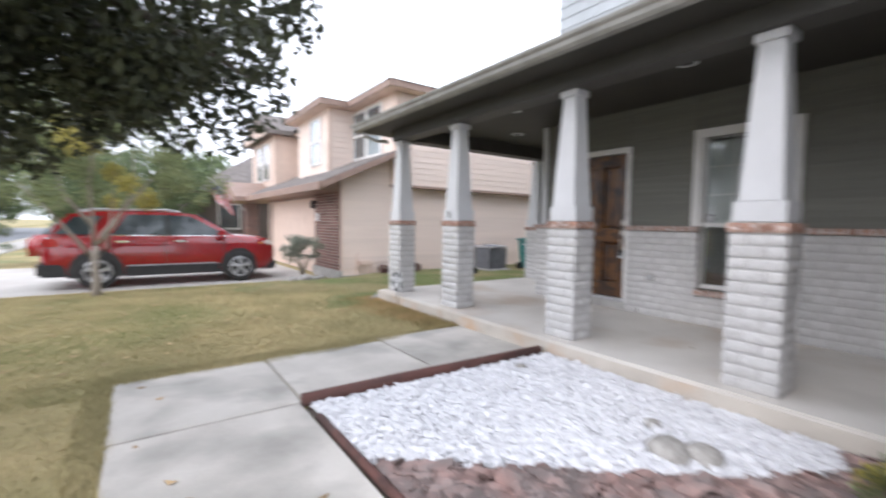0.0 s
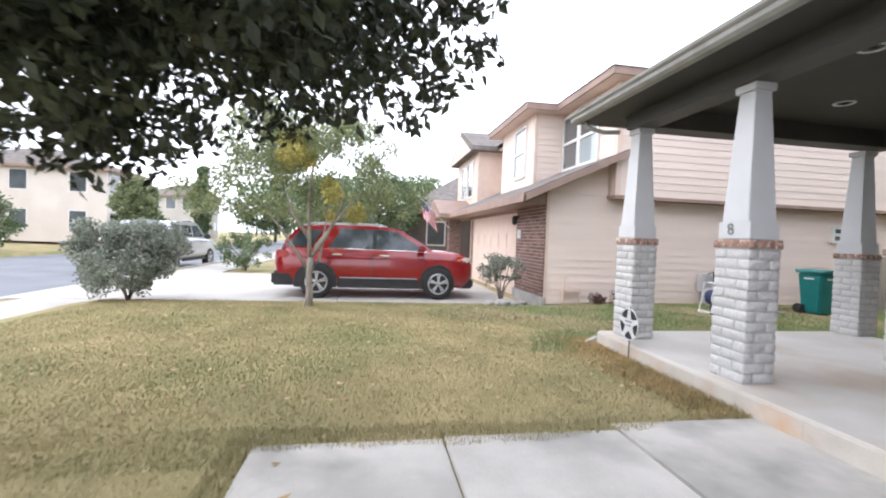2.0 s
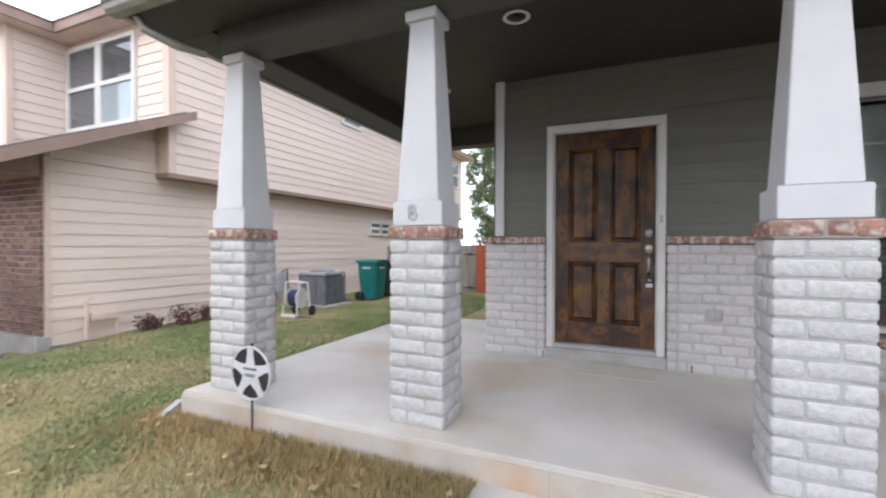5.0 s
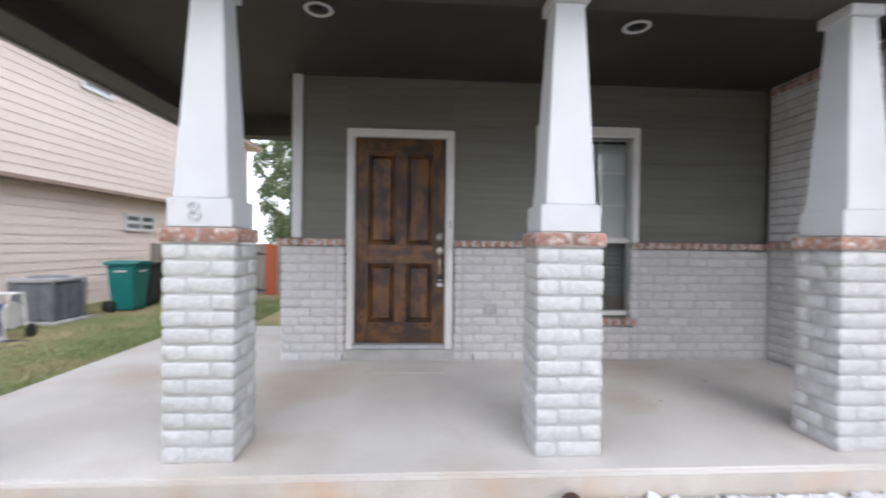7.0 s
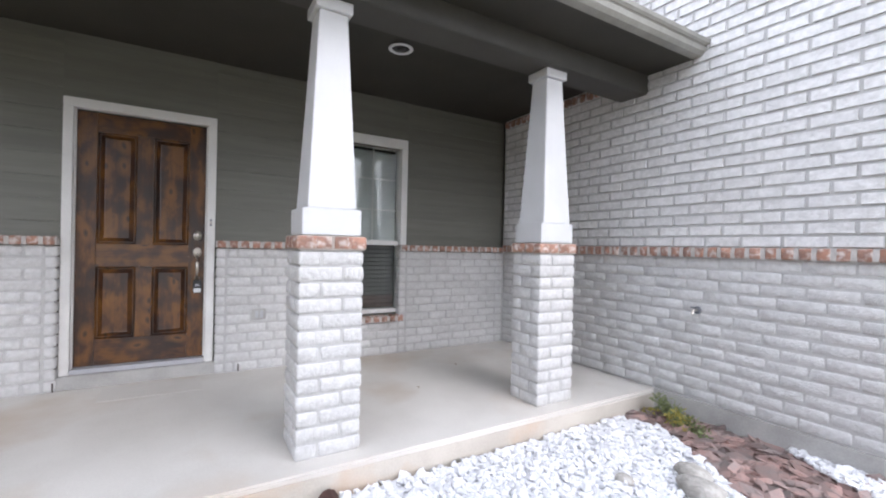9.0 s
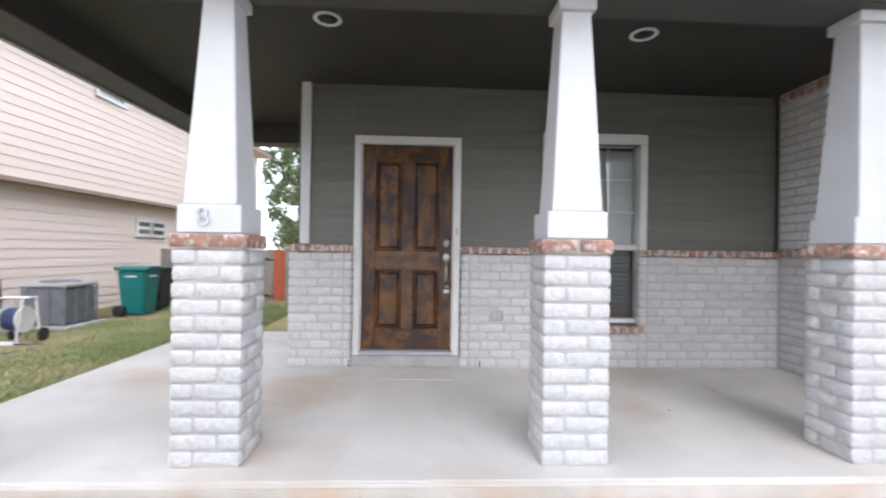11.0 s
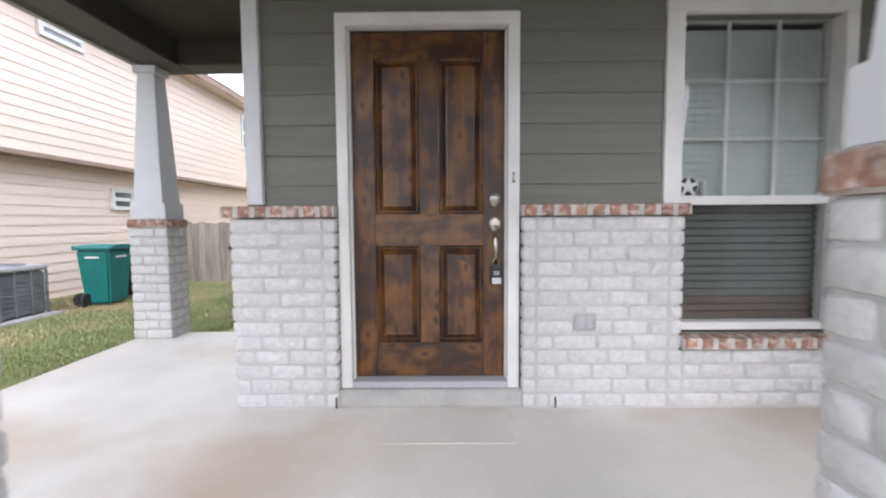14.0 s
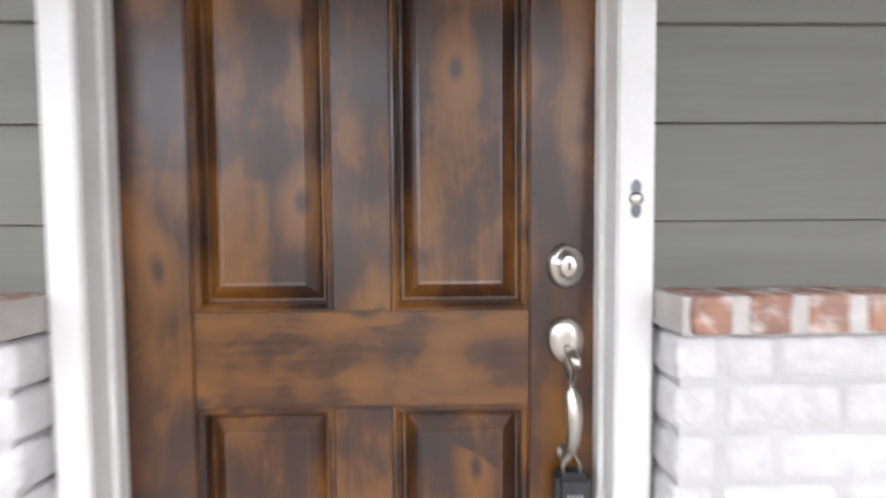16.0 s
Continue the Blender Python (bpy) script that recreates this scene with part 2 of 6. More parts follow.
M_DARKWALL = mat("dark_brown_wall", (0.12, 0.10, 0.09), (0.09, 0.075, 0.068), 0.8, 0.8, 10, 0.1, 0.003)
M_DRYLEAF = mat("dry_fallen_leaves", (0.50, 0.38, 0.22), (0.34, 0.22, 0.11), 0.8, 9, 60, 0, each=0.4, island=True)
M_FLAGR = mat("flag_red", (0.48, 0.04, 0.05), (0.42, 0.035, 0.045), 0.8, 5, 90, 0.1, 0.001)
M_FLAGB = mat("flag_blue", (0.04, 0.055, 0.19), (0.035, 0.045, 0.16), 0.8, 5, 90, 0.1, 0.001)
M_BLIND = mat("white_blinds", (0.55, 0.575, 0.565), (0.47, 0.49, 0.48), 0.7, 3, 60, 0.05, 0.001)
M_SCREEN = mat("solar_screen", (0.06, 0.058, 0.054), (0.045, 0.044, 0.041), 0.22, 2, 150, 0.03, 0.0005, coat=0.5)
M_INT = mat("dim_interior_wall", (0.30, 0.29, 0.27), (0.26, 0.25, 0.235), 0.9, 2, 40, 0.05, 0.001)
M_GLASS = glass_mat("window_glass", (0.95, 0.98, 0.97))


def door_wood(name, across=False):
    """Stained knotty wood: long fine streaks, soft blotches of stain, dark knots; across: the grain lies flat."""
    m = bpy.data.materials.new(name)
    m.use_nodes = True
    n, l = m.node_tree.nodes, m.node_tree.links
    bsdf = n["Principled BSDF"]
    tc = n.new("ShaderNodeTexCoord")
    info = n.new("ShaderNodeObjectInfo")
    comb = n.new("ShaderNodeCombineXYZ")
    for k in range(3):
        l.new(info.outputs["Random"], comb.inputs[k])
    off = n.new("ShaderNodeVectorMath")
    off.operation = "MULTIPLY_ADD"
    off.inputs[1].default_value = (9.0, 13.0, 7.0)
    l.new(comb.outputs[0], off.inputs[0])
    l.new(tc.outputs["Object"], off.inputs[2])
    warp = n.new("ShaderNodeTexNoise")
    warp.inputs["Scale"].default_value, warp.inputs["Detail"].default_value = 4.0, 2.0
    l.new(off.outputs[0], warp.inputs["Vector"])
    bend = n.new("ShaderNodeVectorMath")
    bend.operation = "MULTIPLY_ADD"
    bend.inputs[1].default_value = (0.07, 0.07, 0.07)
    l.new(warp.outputs["Color"], bend.inputs[0])
    l.new(off.outputs[0], bend.inputs[2])

    def layer(thick, long, detail, rough=0.5):
        mp = n.new("ShaderNodeMapping")
        mp.inputs["Scale"].default_value = (thick, long, thick) if across else (thick, thick, long)
        l.new(bend.outputs[0], mp.inputs[0])
        t = n.new("ShaderNodeTexNoise")
        t.inputs["Scale"].default_value, t.inputs["Detail"].default_value = 1.0, detail
        t.inputs["Roughness"].default_value = rough
        l.new(mp.outputs[0], t.inputs["Vector"])
        return t.outputs[0]
    streak, blot, fibre, patch = layer(20, 1.8, 5), layer(9, 5.5, 5, 0.55), layer(110, 3.0, 3), layer(5.0, 4.0, 3, 0.55)

    def plus(a, k, b):
        t = n.new("ShaderNodeMath")
        t.operation = "MULTIPLY_ADD"
        l.new(a, t.inputs[0])
        t.inputs[1].default_value = k
        if b is None:
            t.inputs[2].default_value = 0.0
        else:
            l.new(b, t.inputs[2])
        return t.outputs[0]
    summ = plus(fibre, 0.10, plus(patch, 0.46, plus(blot, 0.40, plus(streak, 0.22, None))))
    ramp = n.new("ShaderNodeValToRGB")
    stops = ramp.color_ramp.elements
    stops[0].position, stops[0].color = 0.445, rgba((0.018, 0.009, 0.006))
    stops[1].position, stops[1].color = 0.77, rgba((0.185, 0.076, 0.012))
    for at, c in ((0.54, (0.031, 0.0122, 0.006)), (0.59, (0.058, 0.0205, 0.006)), (0.645, (0.115, 0.045, 0.008))):
        stops.new(at).color = rgba(c)
    l.new(summ, ramp.inputs[0])
    flat, axes = n.new("ShaderNodeSeparateXYZ"), n.new("ShaderNodeCombineXYZ")
    l.new(bend.outputs[0], flat.inputs[0])
    l.new(flat.outputs[1], axes.inputs[0])
    l.new(flat.outputs[2], axes.inputs[1])
    mk = n.new("ShaderNodeMapping")
    mk.inputs["Scale"].default_value = (3.4, 6.5, 1.0) if across else (6.5, 3.4, 1.0)
    l.new(axes.outputs[0], mk.inputs[0])
    vor = n.new("ShaderNodeTexVoronoi")
    vor.voronoi_dimensions = "2D"
    vor.inputs["Scale"].default_value = 1.0
    l.new(mk.outputs[0], vor.inputs["Vector"])
    cell = n.new("ShaderNodeSeparateColor")
    l.new(vor.outputs["Color"], cell.inputs[0])
    few = n.new("ShaderNodeMath")
    few.operation = "LESS_THAN"
    few.inputs[1].default_value = 0.45
    l.new(cell.outputs[0], few.inputs[0])
    shade = ramp.outputs[0]
    for near, far, colour in ((0.12, 0.36, (0.16, 0.063, 0.010)), (0.04, 0.13, (0.016, 0.008, 0.006))):
        kr = n.new("ShaderNodeMapRange")
        kr.inputs[1].default_value, kr.inputs[2].default_value = near, far
        kr.inputs[3].default_value, kr.inputs[4].default_value = 0.85, 0.0
        l.new(vor.outputs["Distance"], kr.inputs[0])
        on = n.new("ShaderNodeMath")
        on.operation = "MULTIPLY"
        l.new(kr.outputs[0], on.inputs[0])
        l.new(few.outputs[0], on.inputs[1])
        kn = n.new("ShaderNodeMix")
        kn.data_type = "RGBA"
        l.new(on.outputs[0], kn.inputs[0])
        l.new(shade, kn.inputs[6])
        kn.inputs[7].default_value = rgba(colour)
        shade = kn.outputs[2]
    l.new(shade, bsdf.inputs["Base Color"])
    bsdf.inputs["Roughness"].default_value = 0.36
    bsdf.inputs["Coat Weight"].default_value = 0.28
    bsdf.inputs["Coat Roughness"].default_value = 0.25
    bp = n.new("ShaderNodeBump")
    bp.inputs["Strength"].default_value, bp.inputs["Distance"].default_value = 0.3, 0.004
    l.new(summ, bp.inputs["Height"])
    l.new(bp.outputs[0], bsdf.inputs["Normal"])
    return m


M_DOOR = door_wood("knotty_stained_wood")
M_DOORX = door_wood("knotty_stained_rail_wood", True)

# ---------------------------------------------------------------- builders
BASE = {}


def thing(name, at=(0, 0, 0), label="", category="", group="", kind=""):
    ob = new(name)
    ob.location = at
    ob.empty_display_size = 0.1
    BASE[ob.name] = Vector(at)
    return tagged(ob, label, category, group, kind)


def solid(name, bm, material, label="", category="", group="", kind="", smooth=False, bevel=0.0, at=None):
    """A mesh of its own at top level, from a bmesh in world places."""
    ob = part(name, bm, material, None, "", smooth, bevel, at)
    return tagged(ob, label, category, group, kind)


def part(name, bm, material, parent, label="", smooth=False, bevel=0.0, at=None):
    base = BASE[parent.name] if parent else Vector(at or (0, 0, 0))
    if bevel:
        bmesh.ops.bevel(bm, geom=[e for e in bm.edges], offset=bevel, segments=2, affect="EDGES", clamp_overlap=True)
    bm.normal_update()
    me = bpy.data.meshes.new(name)
    if base.length > 0:
        bm.transform(Matrix.Translation(-base))
    bm.to_mesh(me)
    bm.free()
    me.materials.append(material)
    if smooth:
        for p in me.polygons:
            p.use_smooth = True
    ob = new(name, me)
    if parent:
        ob.parent = parent
    else:
        ob.location = base
    BASE[ob.name] = base
    if label:
        ob["label"] = label
    return ob


def raw(name, verts, faces, material, parent=None):
    me = bpy.data.meshes.new(name)
    me.from_pydata([tuple(v) for v in verts], [], faces)
    me.materials.append(material)
    ob = new(name, me)
    if parent:
        ob.parent = parent
    BASE[ob.name] = Vector((0, 0, 0))
    return ob


def box(bm, x0, x1, y0, y1, z0, z1):
    m = Matrix.Translation(((x0 + x1) / 2, (y0 + y1) / 2, (z0 + z1) / 2)) @ Matrix.Diagonal((x1 - x0, y1 - y0, z1 - z0, 1))
    bmesh.ops.create_cube(bm, size=1, matrix=m)
    return bm


def boxed(*b):
    return box(bmesh.new(), *b)


def prism(bm, outline, axis, a, b):
    """A closed outline of pairs, pushed along an axis from a to b."""
    def at(p, v):
        return {"x": (v, p[0], p[1]), "y": (p[0], v, p[1]), "z": (p[0], p[1], v)}[axis]
    lo, hi = [bm.verts.new(at(p, a)) for p in outline], [bm.verts.new(at(p, b)) for p in outline]
    k = len(outline)
    fs = [bm.faces.new(lo[::-1]), bm.faces.new(hi)] + [bm.faces.new((lo[i], lo[(i + 1) % k], hi[(i + 1) % k], hi[i])) for i in range(k)]
    bmesh.ops.recalc_face_normals(bm, faces=fs)
    return bm


def tube(bm, pts, radii, seg=8):
    pts = [Vector(p) for p in pts]
    if not hasattr(radii, "__len__"):
        radii = [radii] * len(pts)
    rings = []
    for i, p in enumerate(pts):
        d = (pts[min(i + 1, len(pts) - 1)] - pts[max(i - 1, 0)]).normalized()
        side = d.cross(Vector((0.31, 0.22, 0.93)) if abs(d.z) < 0.9 else Vector((1, 0.1, 0))).normalized()
        up = side.cross(d)
        rings.append([bm.verts.new(p + radii[i] * (math.cos(a) * side + math.sin(a) * up)) for a in [2 * math.pi * k / seg for k in range(seg)]])
    for a, b in zip(rings, rings[1:]):
        for k in range(seg):
            bm.faces.new((a[k], a[(k + 1) % seg], b[(k + 1) % seg], b[k]))
    bm.faces.new(rings[0][::-1])
    bm.faces.new(rings[-1])
    bmesh.ops.recalc_face_normals(bm, faces=bm.faces[:])
    return bm


def lathe(bm, profile, centre, axis="z", seg=24):
    """Pairs (radius, height) turned round an axis."""
    c = Vector(centre)
    rings = []
    for r, h in profile:
        ring = []
        for k in range(seg):
            a = 2 * math.pi * k / seg
            u, v = r * math.cos(a), r * math.sin(a)
            q = {"z": (u, v, h), "y": (u, h, v), "x": (h, u, v)}[axis]
            ring.append(bm.verts.new(c + Vector(q)))
        rings.append(ring)
    fs = []
    for a, b in zip(rings, rings[1:]):
        fs += [bm.faces.new((a[k], a[(k + 1) % seg], b[(k + 1) % seg], b[k])) for k in range(seg)]
    fs += [bm.faces.new(rings[0][::-1]), bm.faces.new(rings[-1])]
    bmesh.ops.recalc_face_normals(bm, faces=fs)
    return bm


def frustum(bm, cx, cy, z0, z1, h0, h1):
    """A square shaft that tapers from half width h0 to h1."""
    v = [bm.verts.new((cx + sx * h, cy + sy * h, z)) for z, h in ((z0, h0), (z1, h1)) for sx, sy in ((-1, -1), (1, -1), (1, 1), (-1, 1))]
    for f in ((3, 2, 1, 0), (4, 5, 6, 7), (0, 1, 5, 4), (1, 2, 6, 5), (2, 3, 7, 6), (3, 0, 4, 7)):
        bm.faces.new([v[i] for i in f])
    return bm


def brick_mesh(name, lx, ly, lz, material, rough=0.004, bevel=0.010):
    """A tumbled brick: rounded edges, with dents and lumps over its faces."""
    half, seed = (lx / 2, ly / 2, lz / 2), Vector([random.uniform(-50, 50) for _ in range(3)])
    line = [[-h, -h + 0.55 * bevel, 0.0, h - 0.55 * bevel, h] for h in half]
    bm, made = bmesh.new(), {}

    def corner(i, j, k):
        if (i, j, k) not in made:
            p = [line[0][i], line[1][j], line[2][k]]
            inner = [max(-h + bevel, min(h - bevel, c)) for c, h in zip(p, half)]
            d = Vector([c - q for c, q in zip(p, inner)])
            p = Vector(inner) + (d.normalized() * bevel if d.length > 1e-6 else d)
            lump = noise.noise(p * 22 + seed) + 0.6 * noise.noise(p * 55 + seed)
            out = Vector([c / h for c, h in zip(p, half)]).normalized()
            made[(i, j, k)] = bm.verts.new(p + out * lump * rough * 1.5)
        return made[(i, j, k)]
    for u in range(4):
        for v in range(4):
            for e in (0, 4):
                for quad in ([(e, u + a, v + b) for a, b in ((0, 0), (1, 0), (1, 1), (0, 1))], [(u + a, e, v + b) for a, b in ((0, 0), (1, 0), (1, 1), (0, 1))],
                             [(u + a, v + b, e) for a, b in ((0, 0), (1, 0), (1, 1), (0, 1))]):
                    bm.faces.new([corner(*q) for q in quad])
    bmesh.ops.recalc_face_normals(bm, faces=bm.faces[:])
    me = bpy.data.meshes.new(name)
    bm.to_mesh(me)
    bm.free()
    me.materials.append(material)
    for p in me.polygons:
        p.use_smooth = True
    return me


COURSE = 0.0862
WB = {}
for length in (0.074, 0.10, 0.125, 0.19, 0.215, 0.235, 0.26):
    WB[length] = [brick_mesh("brick", length, 0.10, COURSE - 0.0095, M_WBRICK, 0.0026, 0.016) for _ in range(6)]
RB = [brick_mesh("brick", 0.072, 0.13, 0.078, M_RBRICK, 0.003, 0.010) for _ in range(6)]


def piece(name, mesh, parent, at, turn=0.0, scale=None):
    ob = new(name, mesh)
    ob.parent = parent
    ob.location = Vector(at) - BASE[parent.name]
    ob.rotation_euler = (0, 0, radians(turn))
    if scale:
        ob.scale = scale
    return ob


def lay_wall(parent, along, face, a, b, z0, courses, lengths=(0.215, 0.19, 0.235), gap=0.012, sign=-1, start=0, heads=(False, False)):
    """Courses of painted bricks between a and b; the face lies at the given place, looking along sign."""
    for c in range(courses):
        z = z0 + (c + 0.5) * COURSE
        p, first = a, (c + start) % 2 == 0
        lead, last = heads[0], b - (0.086 if heads[1] else 0.0)
        while p < b - 0.03:
            want = 0.10 if first else random.choice(lengths)
            if lead:
                want = 0.074
            elif p > last - 0.03:
                want = b - p
            else:
                first = False
            lead = False
            room = (b if p > last - 0.03 else last) - p
            if room < want + 0.07:
                want = room - gap * 0.5
            best = min(WB, key=lambda k: abs(k - want))
            mid, depth = p + want / 2, face - sign * (0.05 + random.uniform(0, 0.006))
            s = (want / best, 1, 1)
            if along == "y":
                piece("brick", random.choice(WB[best]), parent, (depth, mid, z), 90, s)
            else:
                piece("brick", random.choice(WB[best]), parent, (mid, depth, z), 0, s)
            p += want + gap


def red_band(parent, along, face, a, b, z, sign=-1):
    """Worn red bricks on edge, side by side, standing 3 cm proud."""
    k = max(1, round((b - a) / 0.095))
    w = (b - a) / k
    for i in range(k):
        mid, depth = a + (i + 0.5) * w, face - sign * 0.045 + random.uniform(-0.004, 0.004)
        s = ((w - 0.027) / 0.072, 1, 1)
        if along == "y":
            piece("brick", random.choice(RB), parent, (depth, mid, z), 90, s)
        else:
            piece("brick", random.choice(RB), parent, (mid, depth, z), 0, s)


def leaf_cloud(centres, count, size, wide=0.45, squash=1.0, droop=0.4):
    """Leaves as folded four-cornered blades round clump centres (x, y, z, radius)."""
    verts, faces = [], []
    weights = np.array([c[3] ** 2 for c in centres])
    picks = np.random.choice(len(centres), count, p=weights / weights.sum())
    for i in picks:
        c = centres[i]
        d = np.random.normal(size=3)
        d *= c[3] * np.random.rand() ** 0.4 / (np.linalg.norm(d) + 1e-6)
        p = np.array(c[:3]) + d * (1, 1, squash)
        u = np.random.normal(size=3) + (0, 0, -droop)
        u /= np.linalg.norm(u)
        v = np.cross(u, np.random.normal(size=3))
        v /= np.linalg.norm(v) + 1e-6
        w = np.cross(u, v)
        s = size * np.random.uniform(0.6, 1.3)
        k = len(verts)
        verts += [p, p + u * s * 0.5 + v * s * wide * 0.5 + w * s * 0.08, p + u * s, p + u * s * 0.5 - v * s * wide * 0.5 + w * s * 0.08]
        faces += [(k, k + 1, k + 2), (k, k + 2, k + 3)]
    return verts, faces


def crown(name, parent, centres, count, size, material, **kw):
    verts, faces = leaf_cloud(centres, count, size, **kw)
    base = BASE[parent.name]
    ob = raw(name, [Vector(v) - base for v in verts], faces, material, parent)
    return ob
# ---------------------------------------------------------------- ground
PORCH = 0.18


def step01(v, a, b):
    t = min(1.0, max(0.0, (v - a) / (b - a)))
    return t * t * (3 - 2 * t)


def lie(x, y):
    """Height of the ground: it falls a hand's breadth towards the driveway and the street."""
    street = (1 - step01(x, -6.42, -6.22)) * step01(x, -15.75, -15.55)
    return -0.20 * street - 0.17 * max(step01(y, 9.0, 12.0) * (1 - step01(x, 4.0, 5.5)), 1 - step01(x, -5.5, -3.0))


gx = [-400, -60, -20, -15.75, -15.55, -9, -6.42, -6.22] + [-6 + 0.5 * i for i in range(27)] + [9, 14, 40, 400]
gy = [-400, -60, -15] + [-3 + 0.5 * i for i in range(31)] + [16, 25, 80, 400]
gb = bmesh.new()
gv = [[gb.verts.new((x, y, lie(x, y))) for y in gy] for x in gx]
for i in range(len(gx) - 1):
    for j in range(len(gy) - 1):
        gb.faces.new((gv[i][j], gv[i + 1][j], gv[i + 1][j + 1], gv[i][j + 1]))
solid("ground", gb, M_GRASS, "patchy dry lawn, brown with green tufts", "lawn", kind="structure")
LOW = -0.17
solid("road", boxed(-15.54, -6.41, -60, 90, LOW - 0.25, LOW - 0.14), M_ROAD, "pale worn asphalt residential street", "road", kind="structure")
solid("kerb", boxed(-6.4, -6.2, -60, 90, LOW - 0.25, LOW + 0.03), M_DRIVE, "low concrete kerb beside the street", "kerb", kind="structure", bevel=0.02)
solid("pavement", boxed(-5.9, -4.45, -60, 90, LOW - 0.05, LOW + 0.035), M_DRIVE, "pale concrete pavement along the lawn", "pavement", kind="structure")
driveway = thing("driveway", (0, 0, 0), "pale concrete driveway in front of a garage", "driveway", kind="structure")
for x0, x1 in ((-6.19, -3.4), (-3.385, -0.2), (-0.185, 3.9)):
    part("slab", boxed(x0, x1, 11.12, 17.2, LOW - 0.06, LOW + 0.04), M_DRIVE, driveway)

front_walk = thing("front_walk", (0, 0, 0), "weathered grey concrete walk in jointed slabs", "walkway", kind="structure")
for x0, x1, y0, y1 in ((-0.17, 0.972, 3.36, 4.52), (0.984, 2.20, 3.36, 4.55), (2.212, 3.395, 3.30, 4.65),
                       (-0.17, 0.955, 1.95, 3.348), (-0.17, 0.955, 0.55, 1.938), (-0.17, 0.955, -0.9, 0.538), (-0.17, 0.955, -2.3, -0.912)):
    part("slab", boxed(x0, x1, y0, y1, -0.08, 0.02), M_WALK, front_walk, bevel=0.008)

# ---------------------------------------------------------------- porch floor
solid("porch_floor", prism(bmesh.new(), [(3.40, 0.38), (5.50, 0.38), (5.50, 5.22), (7.24, 5.22), (7.24, 6.97), (3.40, 6.97)], "z", 0.0, PORCH), M_CONC, "smooth pale concrete porch slab with faint stains", "porch floor", kind="structure", bevel=0.012)
solid("slab_joint", boxed(3.3880, 3.3896, 4.270, 4.274, 0.0, PORCH - 0.031), M_FOUND, "thin dark crack in the porch slab face", "crack", kind="structure")
solid("porch_edge", boxed(3.390, 3.398, 0.40, 6.96, 0.0, PORCH - 0.03), M_EDGE, "stained rough face of the porch slab", "porch edge", kind="structure")

# ---------------------------------------------------------------- own house walls
wall_front = thing("wall_front", (5.5, 2.8, 0), "painted brick wainscot below grey-green lap siding", "wall", kind="structure")
core = bmesh.new()
for b in ((5.535, 5.75, 4.62, 5.178, 0.0, 3.3), (5.535, 5.75, 3.66, 4.62, 2.37, 3.3), (5.535, 5.75, 2.74, 3.66, 0.0, 3.3),
          (5.535, 5.75, 1.80, 2.74, 2.40, 3.3), (5.535, 5.75, 1.80, 2.74, 0.0, 0.60), (5.535, 5.75, 0.38, 1.80, 0.0, 3.3)):
    box(core, *b)
part("wall_core", core, M_SIDING, wall_front)
mort = bmesh.new()
for y0, y1, z1 in ((4.69, 5.26, 1.28), (2.73, 3.61, 1.28), (1.85, 2.73, 0.51), (0.38, 1.85, 1.28)):
    box(mort, 5.4620, 5.533, y0, y1, 0.02, z1)
part("mortar", mort, M_MORTAR, wall_front)
SID = 0.170
for y0, y1 in ((4.67, 5.091), (2.82, 3.63), (0.43, 1.762)):
    for r in range(10):
        z = 1.298 + r * SID
        pl = prism(bmesh.new(), [(5.536, z), (5.517, z), (5.528, min(z + SID + 0.012, 2.92)), (5.536, min(z + SID + 0.012, 2.92))], "y", y0, y1)
        part("plank", pl, M_SIDING, wall_front)
pl = prism(bmesh.new(), [(5.536, 2.42), (5.514, 2.42), (5.52, 2.92), (5.536, 2.92)], "y", 3.63, 4.67)
part("plank", pl, M_SIDING, wall_front)
pl = prism(bmesh.new(), [(5.536, 2.48), (5.514, 2.48), (5.52, 2.92), (5.536, 2.92)], "y", 1.762, 2.82)
part("plank", pl, M_SIDING, wall_front)
part("corner_board", boxed(5.488, 5.60, 5.092, 5.182, 1.36, 2.92), M_WHITE, wall_front, "white painted corner board", bevel=0.004)

wall_side = thing("wall_side", (5.6, 5.25, 0), "painted brick and grey-green siding at the house corner", "wall", kind="structure")
part("wall_core", boxed(5.76, 16.0, 4.9, 5.20, 0.0, 3.3), M_SIDING, wall_side)
part("mortar", boxed(5.50, 7.4, 5.20, 5.24, 0.02, 1.30), M_MORTAR, wall_side)
for r in range(10):
    z = 1.298 + r * SID
    part("plank", prism(bmesh.new(), [(5.20, z), (5.236, z), (5.224, z + SID + 0.01), (5.20, z + SID + 0.01)], "x", 5.602, 9.0), M_SIDING, wall_side)

# the wing beside the porch
wall_garage = thing("wall_garage", (3.4, 0.36, 0), "white painted brick wall with a red brick band", "wall", kind="structure")
part("wall_core", boxed(1.77, 6.2, 0.16, 0.36, 0.0, 5.6), M_MORTAR, wall_garage)
part("mortar", boxed(1.77, 5.46, 0.36, 0.426, 0.19, 5.6), M_MORTAR, wall_garage)
part("foundation", boxed(1.75, 3.398, 0.361, 0.445, 0.0, 0.188), M_FOUND, wall_garage, "bare grey concrete foundation")
solid("wall_garage_front", boxed(1.75, 1.95, -6.0, 0.158, 0.0, 5.6), M_WBRICK, "plain painted wall of the garage wing", "wall", kind="structure")
solid("wall_house_back", boxed(15.8, 16.0, -6.0, 4.9, 0.0, 5.6), M_SIDING, "plain rear wall of the house", "wall", kind="structure")
